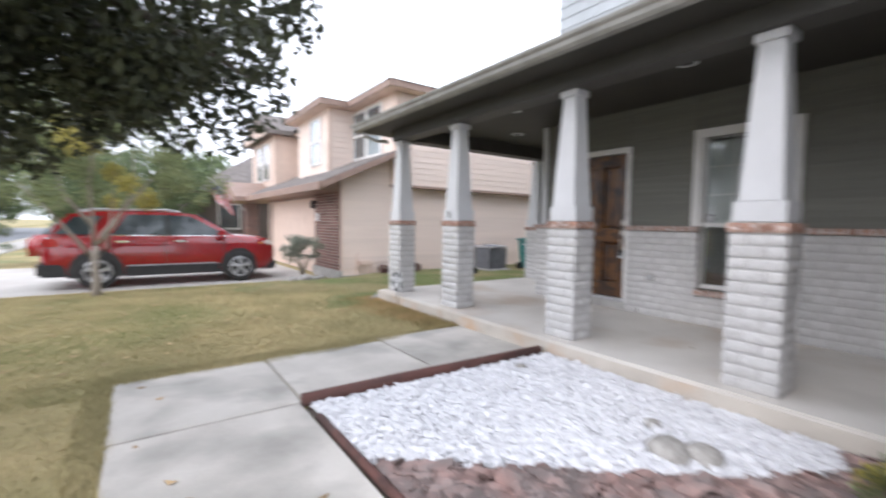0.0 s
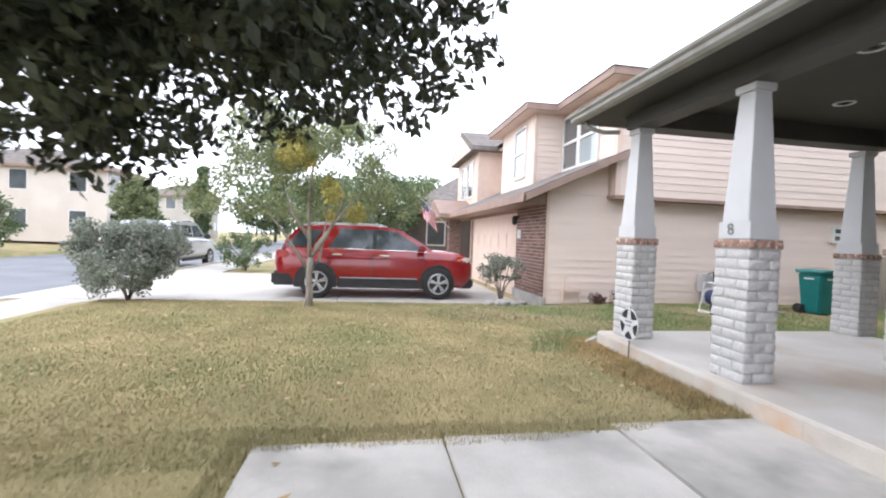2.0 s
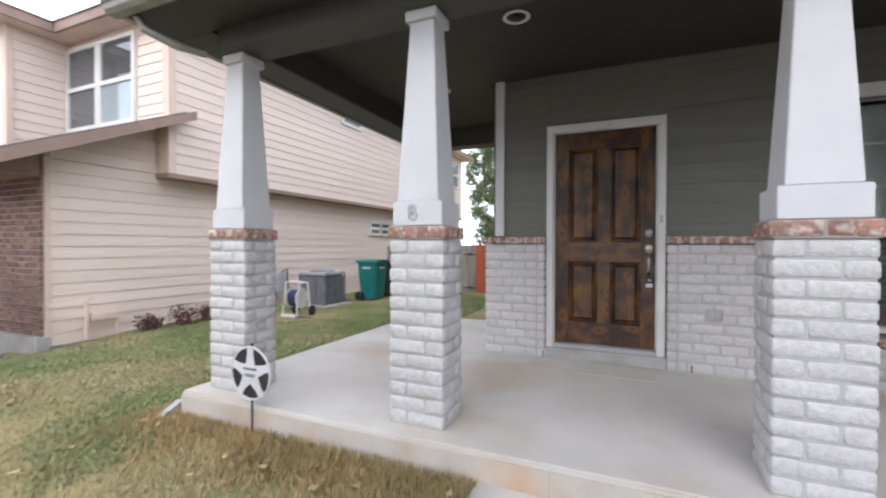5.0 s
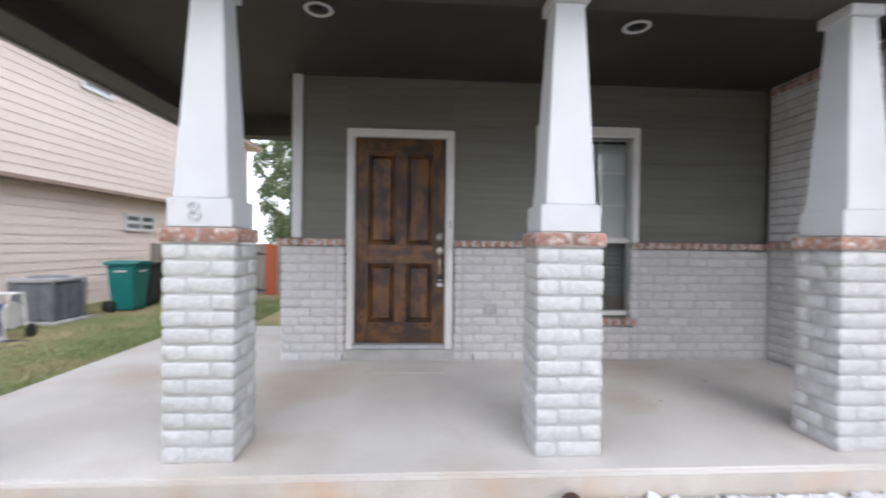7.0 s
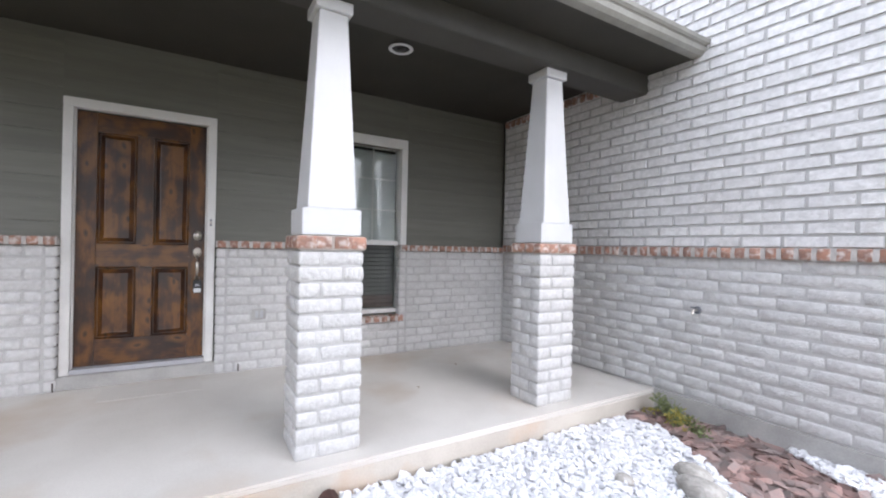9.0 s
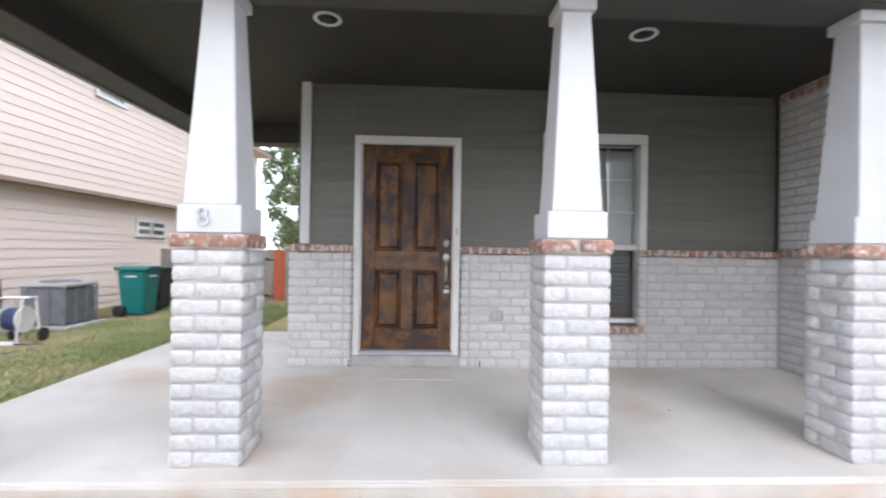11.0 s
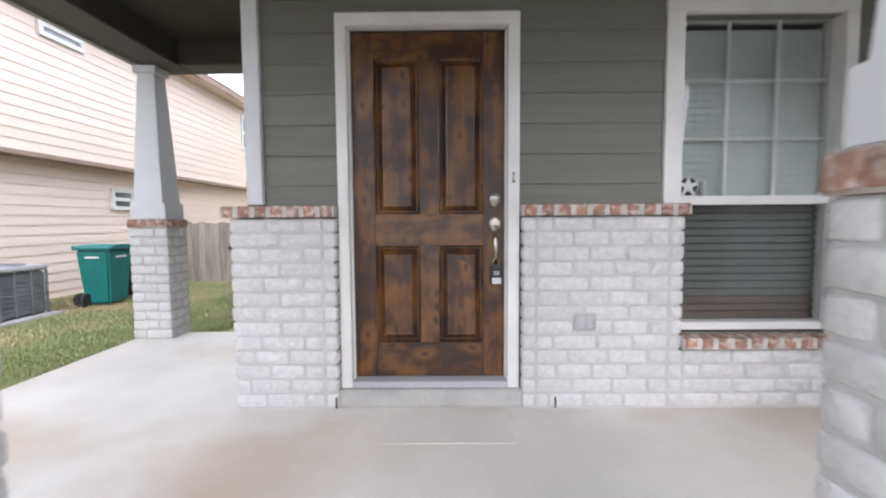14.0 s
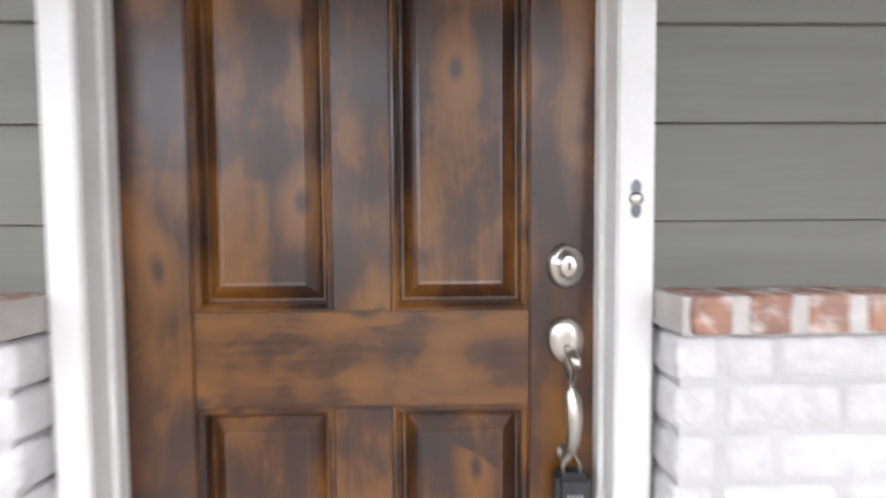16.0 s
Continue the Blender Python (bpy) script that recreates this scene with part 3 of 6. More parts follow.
solid("wall_house_far", boxed(2.15, 15.8, -6.0, -5.8, 0.0, 5.6), M_SIDING, "plain far wall of the house", "wall", kind="structure")
solid("room_wall", boxed(7.4, 7.5, 0.4, 4.88, 0.0, 3.2), M_INT, "plain wall of the room behind the window", "wall", kind="structure")
solid("room_floor", boxed(5.76, 7.4, 0.4, 4.88, 0.1, 0.19), M_INT, "plain floor of the room behind the window", "floor", kind="structure")

upper = thing("upper_wall", (5.9, 0, 3.3), "pale grey lap siding of the upper storey", "wall", kind="structure")
part("wall_core", boxed(5.90, 15.9, -5.9, 5.26, 3.3, 6.3), M_UPPER, upper)
for r in range(14):
    z = 3.5 + r * 0.18
    part("plank", prism(bmesh.new(), [(5.899, z), (5.87, z), (5.885, z + 0.185), (5.899, z + 0.185)], "y", 0.4, 5.26), M_UPPER, upper)
solid("house_roof", prism(bmesh.new(), [(1.2, 5.6), (1.2, 5.75), (8.5, 8.2), (16.2, 6.4), (16.2, 6.2)], "y", -6.4, 0.34), M_SHINGLE, "grey shingle roof of the house", "roof", kind="structure")

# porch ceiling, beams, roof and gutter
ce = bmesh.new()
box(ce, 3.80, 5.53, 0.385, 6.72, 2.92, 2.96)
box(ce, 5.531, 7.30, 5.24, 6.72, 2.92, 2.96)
solid("ceiling", ce, M_SOFFIT, "grey-green boarded porch ceiling, shade darkened into its colour", "ceiling", kind="structure")
solid("soffit", boxed(3.13, 3.52, 0.385, 7.16, 2.86, 2.88), M_SOFFIT, "grey-green eave soffit, shade darkened into its colour", "soffit", kind="structure")
solid("soffit_side", boxed(3.525, 7.50, 6.80, 7.16, 2.86, 2.88), M_SOFFIT, "grey-green eave soffit, shade darkened into its colour", "soffit", kind="structure")
solid("beam_front", boxed(3.525, 3.79, 0.385, 6.74, 2.699, 3.0), M_BEAM, "grey-green boxed beam over the porch columns, darkened for shade", "beam", kind="structure", bevel=0.006)
solid("beam_side", boxed(3.80, 7.32, 6.50, 6.78, 2.699, 3.0), M_BEAM, "grey-green boxed beam over the porch columns, darkened for shade", "beam", kind="structure", bevel=0.006)
solid("beam_rear", boxed(7.05, 7.32, 5.25, 6.49, 2.699, 3.0), M_BEAM, "grey-green boxed beam over the porch end, darkened for shade", "beam", kind="structure", bevel=0.006)
gut = [(0.0, 0.0), (-0.06, 0.005), (-0.085, 0.03), (-0.092, 0.065), (-0.115, 0.09), (-0.12, 0.115), (0.0, 0.115)]
solid("gutter", prism(bmesh.new(), [(3.13 + u, 2.855 + v) for u, v in gut], "y", 0.42, 7.26), M_GUTTER, "grey metal eaves gutter with a rolled lip", "gutter", kind="structure")
solid("gutter_side", prism(bmesh.new(), [(7.17 - u, 2.855 + v) for u, v in gut], "x", 3.14, 7.6), M_GUTTER, "grey metal eaves gutter with a rolled lip", "gutter", kind="structure")
pr = bmesh.new()
q = [pr.verts.new(p) for p in ((3.03, 0.385, 2.975), (3.03, 7.27, 2.975), (7.6, 7.27, 2.975), (5.87, 0.385, 3.62), (5.87, 5.28, 3.62), (7.6, 5.28, 3.62))]
for f in ((0, 3, 4, 1), (1, 4, 5, 2)):
    pr.faces.new([q[i] for i in f])
ex = bmesh.ops.extrude_face_region(pr, geom=pr.faces[:])
bmesh.ops.translate(pr, vec=(0, 0, -0.05), verts=[v for v in ex["geom"] if isinstance(v, bmesh.types.BMVert)])
bmesh.ops.recalc_face_normals(pr, faces=pr.faces[:])
solid("porch_roof", pr, M_SHINGLE, "low shingle roof over the porch", "roof", kind="structure")

# ---------------------------------------------------------------- porch columns


def porch_column(cx, cy, courses=13):
    drop = (13 - courses) * COURSE
    col = thing("porch_column", (cx, cy, PORCH), "white tapered porch column on a white brick pier", "column", "porch columns")
    h, sq = 0.18, 0.86
    part("mortar_core", boxed(cx - h * sq + 0.009, cx + h * sq - 0.009, cy - h + 0.010, cy + h - 0.010, PORCH, 1.30 - drop), M_MORTAR, col)
    for c in range(courses):
        z = PORCH + (c + 0.5) * COURSE
        flip = c % 2
        for k in range(4):
            a = 90 * k
            rot = Matrix.Rotation(radians(a), 4, "Z")
            long_c, short_c = (-h + 0.1175, h - 0.0585) if flip else (h - 0.1175, -h + 0.0585)
            for off, size in ((long_c, 0.235), (short_c, 0.10)):
                pos = rot @ Vector((off, -h + 0.05 - random.uniform(-0.004, 0.004), 0))
                piece("brick", random.choice(WB[size]), col, (cx + pos.x * sq, cy + pos.y, z), a, (sq * (1.0 if size > 0.2 else 1.14), 1, 1) if k % 2 == 0 else (1.0 if size > 0.2 else 1.14, sq, 1))
    part("band_core", boxed(cx - 0.183 * sq, cx + 0.183 * sq, cy - 0.183, cy + 0.183, 1.302 - drop, 1.381 - drop), M_NMORTAR, col)
    for k in range(4):
        rot = Matrix.Rotation(radians(90 * k), 4, "Z")
        for i in range(4):
            pos = rot @ Vector((-0.193 + 0.0965 * (i + 0.5), -0.126, 0))
            piece("brick", random.choice(RB), col, (cx + pos.x * sq, cy + pos.y, 1.344 - drop), 90 * k, (1.16 * sq, 1, 0.88) if k % 2 == 0 else (1.16, sq, 0.88))
    part("collar", boxed(cx - 0.142, cx + 0.142, cy - 0.163, cy + 0.163, 1.384 - drop, 1.53 - drop), M_WHITE, col, bevel=0.004)
    part("shaft", frustum(bmesh.new(), cx, cy, 1.531 - drop, 2.634, 0.136, 0.080), M_WHITE, col, bevel=0.004)
    part("cap", boxed(cx - 0.104, cx + 0.104, cy - 0.104, cy + 0.104, 2.635, 2.698), M_WHITE, col, bevel=0.004)
    return col


for cx, cy in ((3.687, 6.66), (3.687, 5.087), (3.687, 3.165), (3.687, 1.46)):
    porch_column(cx, cy)
porch_column(7.14, 6.80, 12)

# ---------------------------------------------------------------- front door
door = thing("door_1", (5.6, 4.15, PORCH), "closed dark-stained knotty wooden front door with four panels", "door", kind="structure")
DY0, DY1, DZ0, DZ1 = 3.692, 4.612, 0.325, 2.345
XF, XP = 5.588, 5.606
part("core", boxed(XP + 0.014, 5.63, DY0, DY1, DZ0, DZ1), M_DOOR, door)
for y0, y1 in ((DY0, 3.83), (4.47, DY1)):
    part("stile", boxed(XF, XP + 0.003, y0, y1, DZ0, DZ1), M_DOOR, door, bevel=0.003)
for z0, z1 in ((0.531, 1.114), (1.301, 2.199)):
    part("mullion", boxed(XF, XP + 0.003, 4.095, 4.205, z0, z1), M_DOOR, door, bevel=0.003)
for z0, z1 in ((DZ0, 0.53), (1.115, 1.30), (2.20, DZ1)):
    part("rail", boxed(XF + 0.0005, XP + 0.003, 3.831, 4.469, z0, z1), M_DOORX, door, bevel=0.003)
for z0, z1 in ((0.53, 1.115), (1.30, 2.20)):
    for y0, y1 in ((3.831, 4.094), (4.206, 4.469)):
        bm = bmesh.new()
        e, k = 0.014, 0.05
        ring = lambda d, x: [bm.verts.new((x, y, z)) for y, z in ((y0 + d, z0 + d), (y1 - d, z0 + d), (y1 - d, z1 - d), (y0 + d, z1 - d))]
        loops = [ring(0, XF + 0.002), ring(0.007, XF - 0.003), ring(e, XF + 0.004), ring(e + 0.003, XP + 0.008), ring(e + 0.009, XP + 0.008), ring(k, XP - 0.012), ring(k + 0.006, XP - 0.010)]
        for a, b in zip(loops, loops[1:]):
            for i in range(4):
                bm.faces.new((a[i], a[(i + 1) % 4], b[(i + 1) % 4], b[i]))
        bm.faces.new(loops[-1])
        bmesh.ops.recalc_face_normals(bm, faces=bm.faces[:])
        if bm.faces[-1].normal.x > 0:
            bmesh.ops.reverse_faces(bm, faces=bm.faces[:])
        part("panel", bm, M_DOOR, door)
fr = thing("door_frame", (5.55, 4.15, PORCH), "white painted door casing with a grey threshold", "door frame", kind="structure")
for y0, y1 in ((3.63, 3.696), (4.608, 4.67)):
    part("casing", boxed(5.509, 5.586, y0, y1, 0.272, 2.352), M_TRIM, fr, bevel=0.004)
part("head_casing", boxed(5.509, 5.586, 3.63, 4.67, 2.353, 2.424), M_TRIM, fr, bevel=0.004)
for y0, y1 in ((3.6965, 3.708), (4.596, 4.6075)):
    part("stop", boxed(5.556, 5.586, y0, y1, 0.30, 2.35), M_TRIM, fr, bevel=0.002)
part("threshold", boxed(5.50, 5.605, 3.699, 4.605, 0.285, 0.322), M_ACTOP, fr, "pale metal threshold", bevel=0.005)
part("step", boxed(5.475, 5.75, 3.60, 4.70, PORCH, 0.284), M_FOUND, fr, "low grey concrete step under the door", bevel=0.006)

lock = thing("deadbolt", (5.585, 3.762, 1.385), "round brushed nickel deadbolt on the door", "lock")
bm = lathe(bmesh.new(), [(0.033, 0.004), (0.033, -0.008), (0.026, -0.014), (0.018, -0.016), (0.0175, -0.024), (0.012, -0.026)], (0, 0, 0), "x")
bm.transform(Matrix.Translation((5.587, 3.762, 1.385)) @ Matrix.Diagonal((1, 1, 1.3, 1)))
part("rose", bm, M_NICKEL, lock, smooth=True)
part("keyway", boxed(5.558, 5.563, 3.7605, 3.7635, 1.378, 1.392), M_BLACK, lock)
hs = thing("door_handle", (5.585, 3.762, 1.10), "brushed nickel handleset with a curved grip", "door handle")
bm = lathe(bmesh.new(), [(0.033, 0.004), (0.034, -0.006), (0.030, -0.014), (0.014, -0.018)], (0, 0, 0), "x")
bm.transform(Matrix.Translation((5.587, 3.762, 1.242)) @ Matrix.Diagonal((1, 1, 1.35, 1)))
part("rose", bm, M_NICKEL, hs, smooth=True)
part("thumb_latch", tube(bmesh.new(), [(5.575, 3.762, 1.225), (5.55, 3.762, 1.228), (5.53, 3.762, 1.222), (5.515, 3.762, 1.212)], [0.008, 0.009, 0.011, 0.008]), M_NICKEL, hs, smooth=True)
grip = [(5.575, 3.762, 1.205), (5.548, 3.762, 1.185), (5.532, 3.762, 1.150), (5.528, 3.762, 1.11), (5.535, 3.762, 1.07), (5.552, 3.762, 1.04), (5.576, 3.762, 1.022)]
part("grip", tube(bmesh.new(), grip, [0.008, 0.010, 0.013, 0.0145, 0.012, 0.010, 0.012], 12), M_NICKEL, hs, smooth=True)
part("foot", lathe(bmesh.new(), [(0.016, 0.004), (0.016, -0.006), (0.010, -0.012)], (5.587, 3.762, 1.02), "x"), M_NICKEL, hs, smooth=True)
kb = thing("key_lockbox", (5.55, 3.757, 0.93), "black key lock box hanging from the door handle", "lock box")
part("shackle", tube(bmesh.new(), [(5.548, 3.776, 0.985), (5.545, 3.777, 1.02), (5.54, 3.762, 1.048), (5.545, 3.747, 1.02), (5.548, 3.746, 0.985)], 0.004), M_NICKEL, kb, smooth=True)
part("case", boxed(5.530, 5.574, 3.726, 3.792, 0.885, 1.004), M_BLACK, kb, bevel=0.010)
part("sticker", boxed(5.526, 5.5292, 3.732, 3.786, 0.893, 0.928), M_WHITE, kb, "white label strip")
for i in range(4):
    part("dial", boxed(5.526, 5.5292, 3.744 + i * 0.008, 3.749 + i * 0.008, 0.945, 0.968), M_ACTOP, kb, "pale number wheel")
bell = thing("doorbell", (5.503, 3.668, 1.50), "small ornate metal doorbell button on the casing", "doorbell")
part("plate", lathe(bmesh.new(), [(0.0115, 0.004), (0.0115, -0.003), (0.008, -0.006)], (5.507, 3.664, 1.505), "x"), M_NICKEL, bell, smooth=True)
part("back_plate", boxed(5.5045, 5.510, 3.6605, 3.6675, 1.472, 1.538), M_ACM, bell, bevel=0.0015)
for dz in (-0.02, 0.02):
    bm = lathe(bmesh.new(), [(0.008, 0.004), (0.008, -0.002), (0.003, -0.004)], (0, 0, 0), "x", 10)
    bm.transform(Matrix.Translation((5.507, 3.664, 1.505 + dz)) @ Matrix.Diagonal((1, 1, 1.5, 1)))
    part("finial", bm, M_ACM, bell, "dark scrolled tip")

# ---------------------------------------------------------------- front window
M_SLATD = mat("dark_slats", (0.105, 0.108, 0.10), (0.085, 0.088, 0.082), 0.5, 3, 60, 0.05, 0.001)
# Brown of the lowest slats: a reflection in the pane, put into their colour.
M_SLAT_REFLECT = mat("slats_brown_reflection", (0.10, 0.065, 0.05), (0.08, 0.052, 0.04), 0.5, 3, 60, 0.05, 0.001)
win = thing("window_1", (5.6, 2.31, 0.6), "white single-hung window with a grilled upper sash", "window", kind="structure")
for y0, y1 in ((1.762, 1.832), (2.718, 2.818)):
    part("casing", boxed(5.497, 5.60, y0, y1, 1.352, 2.40), M_TRIM, win, bevel=0.004)
part("head_casing", boxed(5.497, 5.60, 1.762, 2.818, 2.401, 2.50), M_TRIM, win, bevel=0.004)
for y0, y1 in ((1.802, 1.835), (2.70, 2.734)):
    part("jamb", boxed(5.55, 5.66, y0, y1, 0.61, 2.399), M_TRIM, win, bevel=0.003)
part("top_rail", boxed(5.602, 5.65, 1.836, 2.699, 2.393, 2.3995), M_TRIM, win, bevel=0.003)
part("meeting_rail", boxed(5.555, 5.65, 1.836, 2.699, 1.345, 1.395), M_TRIM, win, bevel=0.003)
part("bottom_rail", boxed(5.55, 5.65, 1.836, 2.699, 0.61, 0.655), M_TRIM, win, bevel=0.003)
for k in (1, 2):
    y = 1.836 + 0.863 * k / 3
    part("muntin", boxed(5.604, 5.616, y - 0.009, y + 0.009, 1.396, 2.392), M_TRIM, win)
    z = 1.396 + 0.996 * k / 3
    part("muntin", boxed(5.6035, 5.6165, 1.837, 2.698, z - 0.009, z + 0.009), M_TRIM, win)
pane = part("pane", boxed(5.598, 5.602, 1.837, 2.698, 1.396, 2.392), M_GLASS, win)
pane.visible_shadow = False
low = part("pane", boxed(5.588, 5.592, 1.837, 2.698, 0.656, 1.344), M_GLASS, win)
low.visible_shadow = False
screen = thing("dark_blind", (5.64, 2.26, 0.64), "dark grey closed slats behind the lower sash, lowest with painted reflection", "blinds")
part("backing", boxed(5.652, 5.656, 1.837, 2.698, 0.64, 1.35), M_SCREEN, screen)
for i in range(15):
    z = 0.665 + i * 0.0455
    # The lowest three slats are painted with the pane's brownish reflection.
    part("slat", prism(bmesh.new(), [(5.628, z), (5.646, z + 0.036), (5.648, z + 0.035), (5.630, z - 0.001)], "y", 1.840, 2.695), M_SLATD if i > 2 else M_SLAT_REFLECT, screen)
blind = thing("window_blind", (5.645, 2.26, 1.36), "pale closed horizontal blinds behind the glass", "blinds")
for i in range(24):
    z = 1.40 + i * 0.040
    bm = prism(bmesh.new(), [(5.640, z - 0.004), (5.650, z + 0.042), (5.6515, z + 0.041), (5.6415, z - 0.005)], "y", 1.840, 2.695)
    part("slat", bm, M_BLIND, blind)


def star_disc(parent, x, cy, cz, r, thick):
    """A black disc rim with a pale five-pointed star in front."""
    part("disc", lathe(bmesh.new(), [(r, 0), (r, thick)], (x, cy, cz), "x", 32), M_BLACK, parent, "black disc")
    pts = []
    for i in range(5):
        a = math.pi / 2 + i * 2 * math.pi / 5
        for da, rr in ((-0.62, 0.40), (-0.20, 0.74), (-0.17, 0.93), (0.0, 0.99), (0.17, 0.93), (0.20, 0.74)):
            pts.append((cy + r * rr * math.cos(a + da), cz + r * rr * math.sin(a + da)))
    part("star", prism(bmesh.new(), pts, "x", x - 0.006, x - 0.001), M_WHITE, parent, "white five-pointed star")
    ring = bmesh.new()
    tube(ring, [(x - 0.002, cy + r * math.cos(a), cz + r * math.sin(a)) for a in [2 * math.pi * i / 28 for i in range(29)]], r * 0.045, 5)
    part("rim", ring, M_WHITE, parent, "thin pale rim")


orn = thing("star_ornament", (5.592, 2.632, 1.396), "small black and white star ornament on the window rail", "ornament")
star_disc(orn, 5.590, 2.632, 1.452, 0.056, 0.006)
cup = solid("candle_cup", lathe(bmesh.new(), [(0.014, 0), (0.017, 0.01), (0.017, 0.085), (0.015, 0.088), (0.013, 0.07)], (5.622, 2.53, 1.396), "z"), M_BLIND,
            "small pale cup standing inside on the window rail", "cup", smooth=True)
out = thing("wall_outlet", (5.452, 3.265, 0.685), "grey weatherproof outlet cover on the brick wall", "outlet")
part("plate", boxed(5.440, 5.462, 3.205, 3.325, 0.635, 0.735), M_FOUND, out, bevel=0.006)
for y in (3.245, 3.285):
    part("flap", boxed(5.434, 5.441, y - 0.014, y + 0.014, 0.652, 0.718), M_ACTOP, out, bevel=0.003)
tap = thing("wall_tap", (3.06, 0.43, 0.885), "small metal garden tap on the brick wall", "tap")
part("flange", lathe(bmesh.new(), [(0.03, -0.005), (0.03, 0.012)], (3.06, 0.43, 0.89), "y", 14), M_ACM, tap)
part("spout", tube(bmesh.new(), [(3.06, 0.435, 0.89), (3.06, 0.49, 0.89), (3.06, 0.51, 0.86)], 0.011), M_NICKEL, tap)
part("wheel", lathe(bmesh.new(), [(0.025, 0), (0.025, 0.008)], (3.06, 0.485, 0.91), "z", 10), M_ACM, tap)

lamp_m = mat("lamp_interior", (0.018, 0.018, 0.017), (0.012, 0.012, 0.011), 0.5, 5, 60, 0)


def can_light(x, y):
    t = thing("ceiling_light", (x, y, 2.92), "white-rimmed recessed ceiling light, switched off", "ceiling light", "porch ceiling lights")
    part("rim", lathe(bmesh.new(), [(0.072, 0.0), (0.098, 0.0), (0.100, -0.006), (0.092, -0.012), (0.075, -0.010), (0.070, -0.002)], (x, y, 2.919), "z", 28), M_WHITE, t, smooth=True)
    part("reflector", lathe(bmesh.new(), [(0.070, -0.0035), (0.06, -0.0045), (0.03, -0.006)], (x, y, 2.919), "z", 24), lamp_m, t, "dark reflector")
    part("bulb", lathe(bmesh.new(), [(0.036, -0.004), (0.034, -0.012), (0.022, -0.017)], (x, y, 2.916), "z", 16), M_BLACK, t, "dull bulb face", smooth=True)


for x, y in ((4.32, 4.68), (4.37, 2.40), (5.48, 5.78)):
    can_light(x, y)

num = thing("house_number", (3.541, 5.10, 1.41), "dark house number on the white column", "house number")
for ch, z, m in (("8", 1.418, mat("grey_number_metal", (0.50, 0.51, 0.52), (0.40, 0.41, 0.42), 0.15, 8, 60, 0.05, 0.001, metal=1.0)),):
    cu = bpy.data.curves.new("digit", "FONT")
    cu.body, cu.size, cu.extrude, cu.align_x = ch, 0.140, 0.004, "CENTER"
    cu.materials.append(m)
    d = new("digit", cu)
    d.matrix_world = Matrix.Identity(4)
    dg = bpy.context.evaluated_depsgraph_get()
    me = bpy.data.meshes.new_from_object(d.evaluated_get(dg))
    bpy.data.objects.remove(d)
    bm = bmesh.new()
    bm.from_mesh(me)
    bpy.data.meshes.remove(me)
    bm.transform(pose(3.540, 5.108, z, 90, 0, -90) @ pose(0, 0, 0, 0, 0, 7))
    part("digit", bm, m, num)

mat_mark = solid("mat_outline", boxed(5.06, 5.40, 3.72, 4.38, PORCH, PORCH + 0.003), mat("faint_mat_stain", (0.575, 0.545, 0.50), (0.62, 0.59, 0.545), 0.75, 3, 90, 0.2, 0.002),
                 "faint worn mark of a doormat on concrete", "floor mark", kind="structure")

# ---------------------------------------------------------------- star sign in the lawn
sign = thing("star_sign", (3.33, 6.20, 0.0), "round black and white star sign on a thin stake", "garden sign")
star_disc(sign, 3.345, 6.213, 0.415, 0.172, 0.008)
part("stake", tube(bmesh.new(), [(3.357, 6.213, -0.02), (3.357, 6.213, 0.61)], 0.007), M_BLACK, sign)
part("text_bar", boxed(3.334, 3.338, 6.155, 6.27, 0.437, 0.452), M_ACM, sign, "small dark line of writing")
part("text_bar", boxed(3.334, 3.338, 6.17, 6.255, 0.405, 0.411), M_ACM, sign, "small dark line of writing")
part("text_bar", boxed(3.334, 3.338, 6.17, 6.255, 0.393, 0.399), M_ACM, sign, "small dark line of writing")

# ---------------------------------------------------------------- neighbour's house
nb = thing("neighbour_house", (4.2, 10.65, 0), "peach two-storey house with lap siding and brown eaves", "house")
part("wall", boxed(4.24, 18.0, 10.70, 17.5, -0.04, 2.36), M_PEACH, nb)
part("wall", boxed(5.64, 18.0, 17.501, 24.0, -0.04, 2.36), M_PEACH, nb, "recessed entry wall")
part("foundation", boxed(4.23, 18.0, 10.69, 17.49, -0.3, -0.041), M_FOUND, nb, "grey concrete footing")
part("wall", boxed(5.64, 18.0, 10.42, 24.0, 2.361, 4.78), M_PEACH, nb)
part("wall", boxed(4.80, 5.63, 13.1, 16.05, 2.5, 4.78), M_PEACH, nb, "projecting upper bay")
part("wall", boxed(4.60, 5.63, 18.6, 22.6, 2.5, 4.78), M_PEACHT, nb, "projecting upper gable bay")
for r in range(-1, 14):
    z = 0.12 + r * 0.16
    part("plank", prism(bmesh.new(), [(10.70, z), (10.668, z), (10.680, min(z + 0.165, 2.35)), (10.70, min(z + 0.165, 2.35))], "x", 4.262, 18.02), M_PEACH, nb)
for r in range(15):
    z = 2.36 + r * 0.16
    part("plank", prism(bmesh.new(), [(10.42, z), (10.388, z), (10.399, min(z + 0.165, 4.78)), (10.42, min(z + 0.165, 4.78))], "x", 5.72, 18.02), M_PEACH, nb)
for r in range(14):
    z = 2.5 + r * 0.16
    part("plank", prism(bmesh.new(), [(5.639, z), (5.615, z), (5.63, min(z + 0.165, 4.78)), (5.639, min(z + 0.165, 4.78))], "y", 10.52, 13.09), M_PEACH, nb)
    part("plank", prism(bmesh.new(), [(13.1, z), (13.075, z), (13.09, min(z + 0.165, 4.78)), (13.1, min(z + 0.165, 4.78))], "x", 4.86, 5.63), M_PEACH, nb)
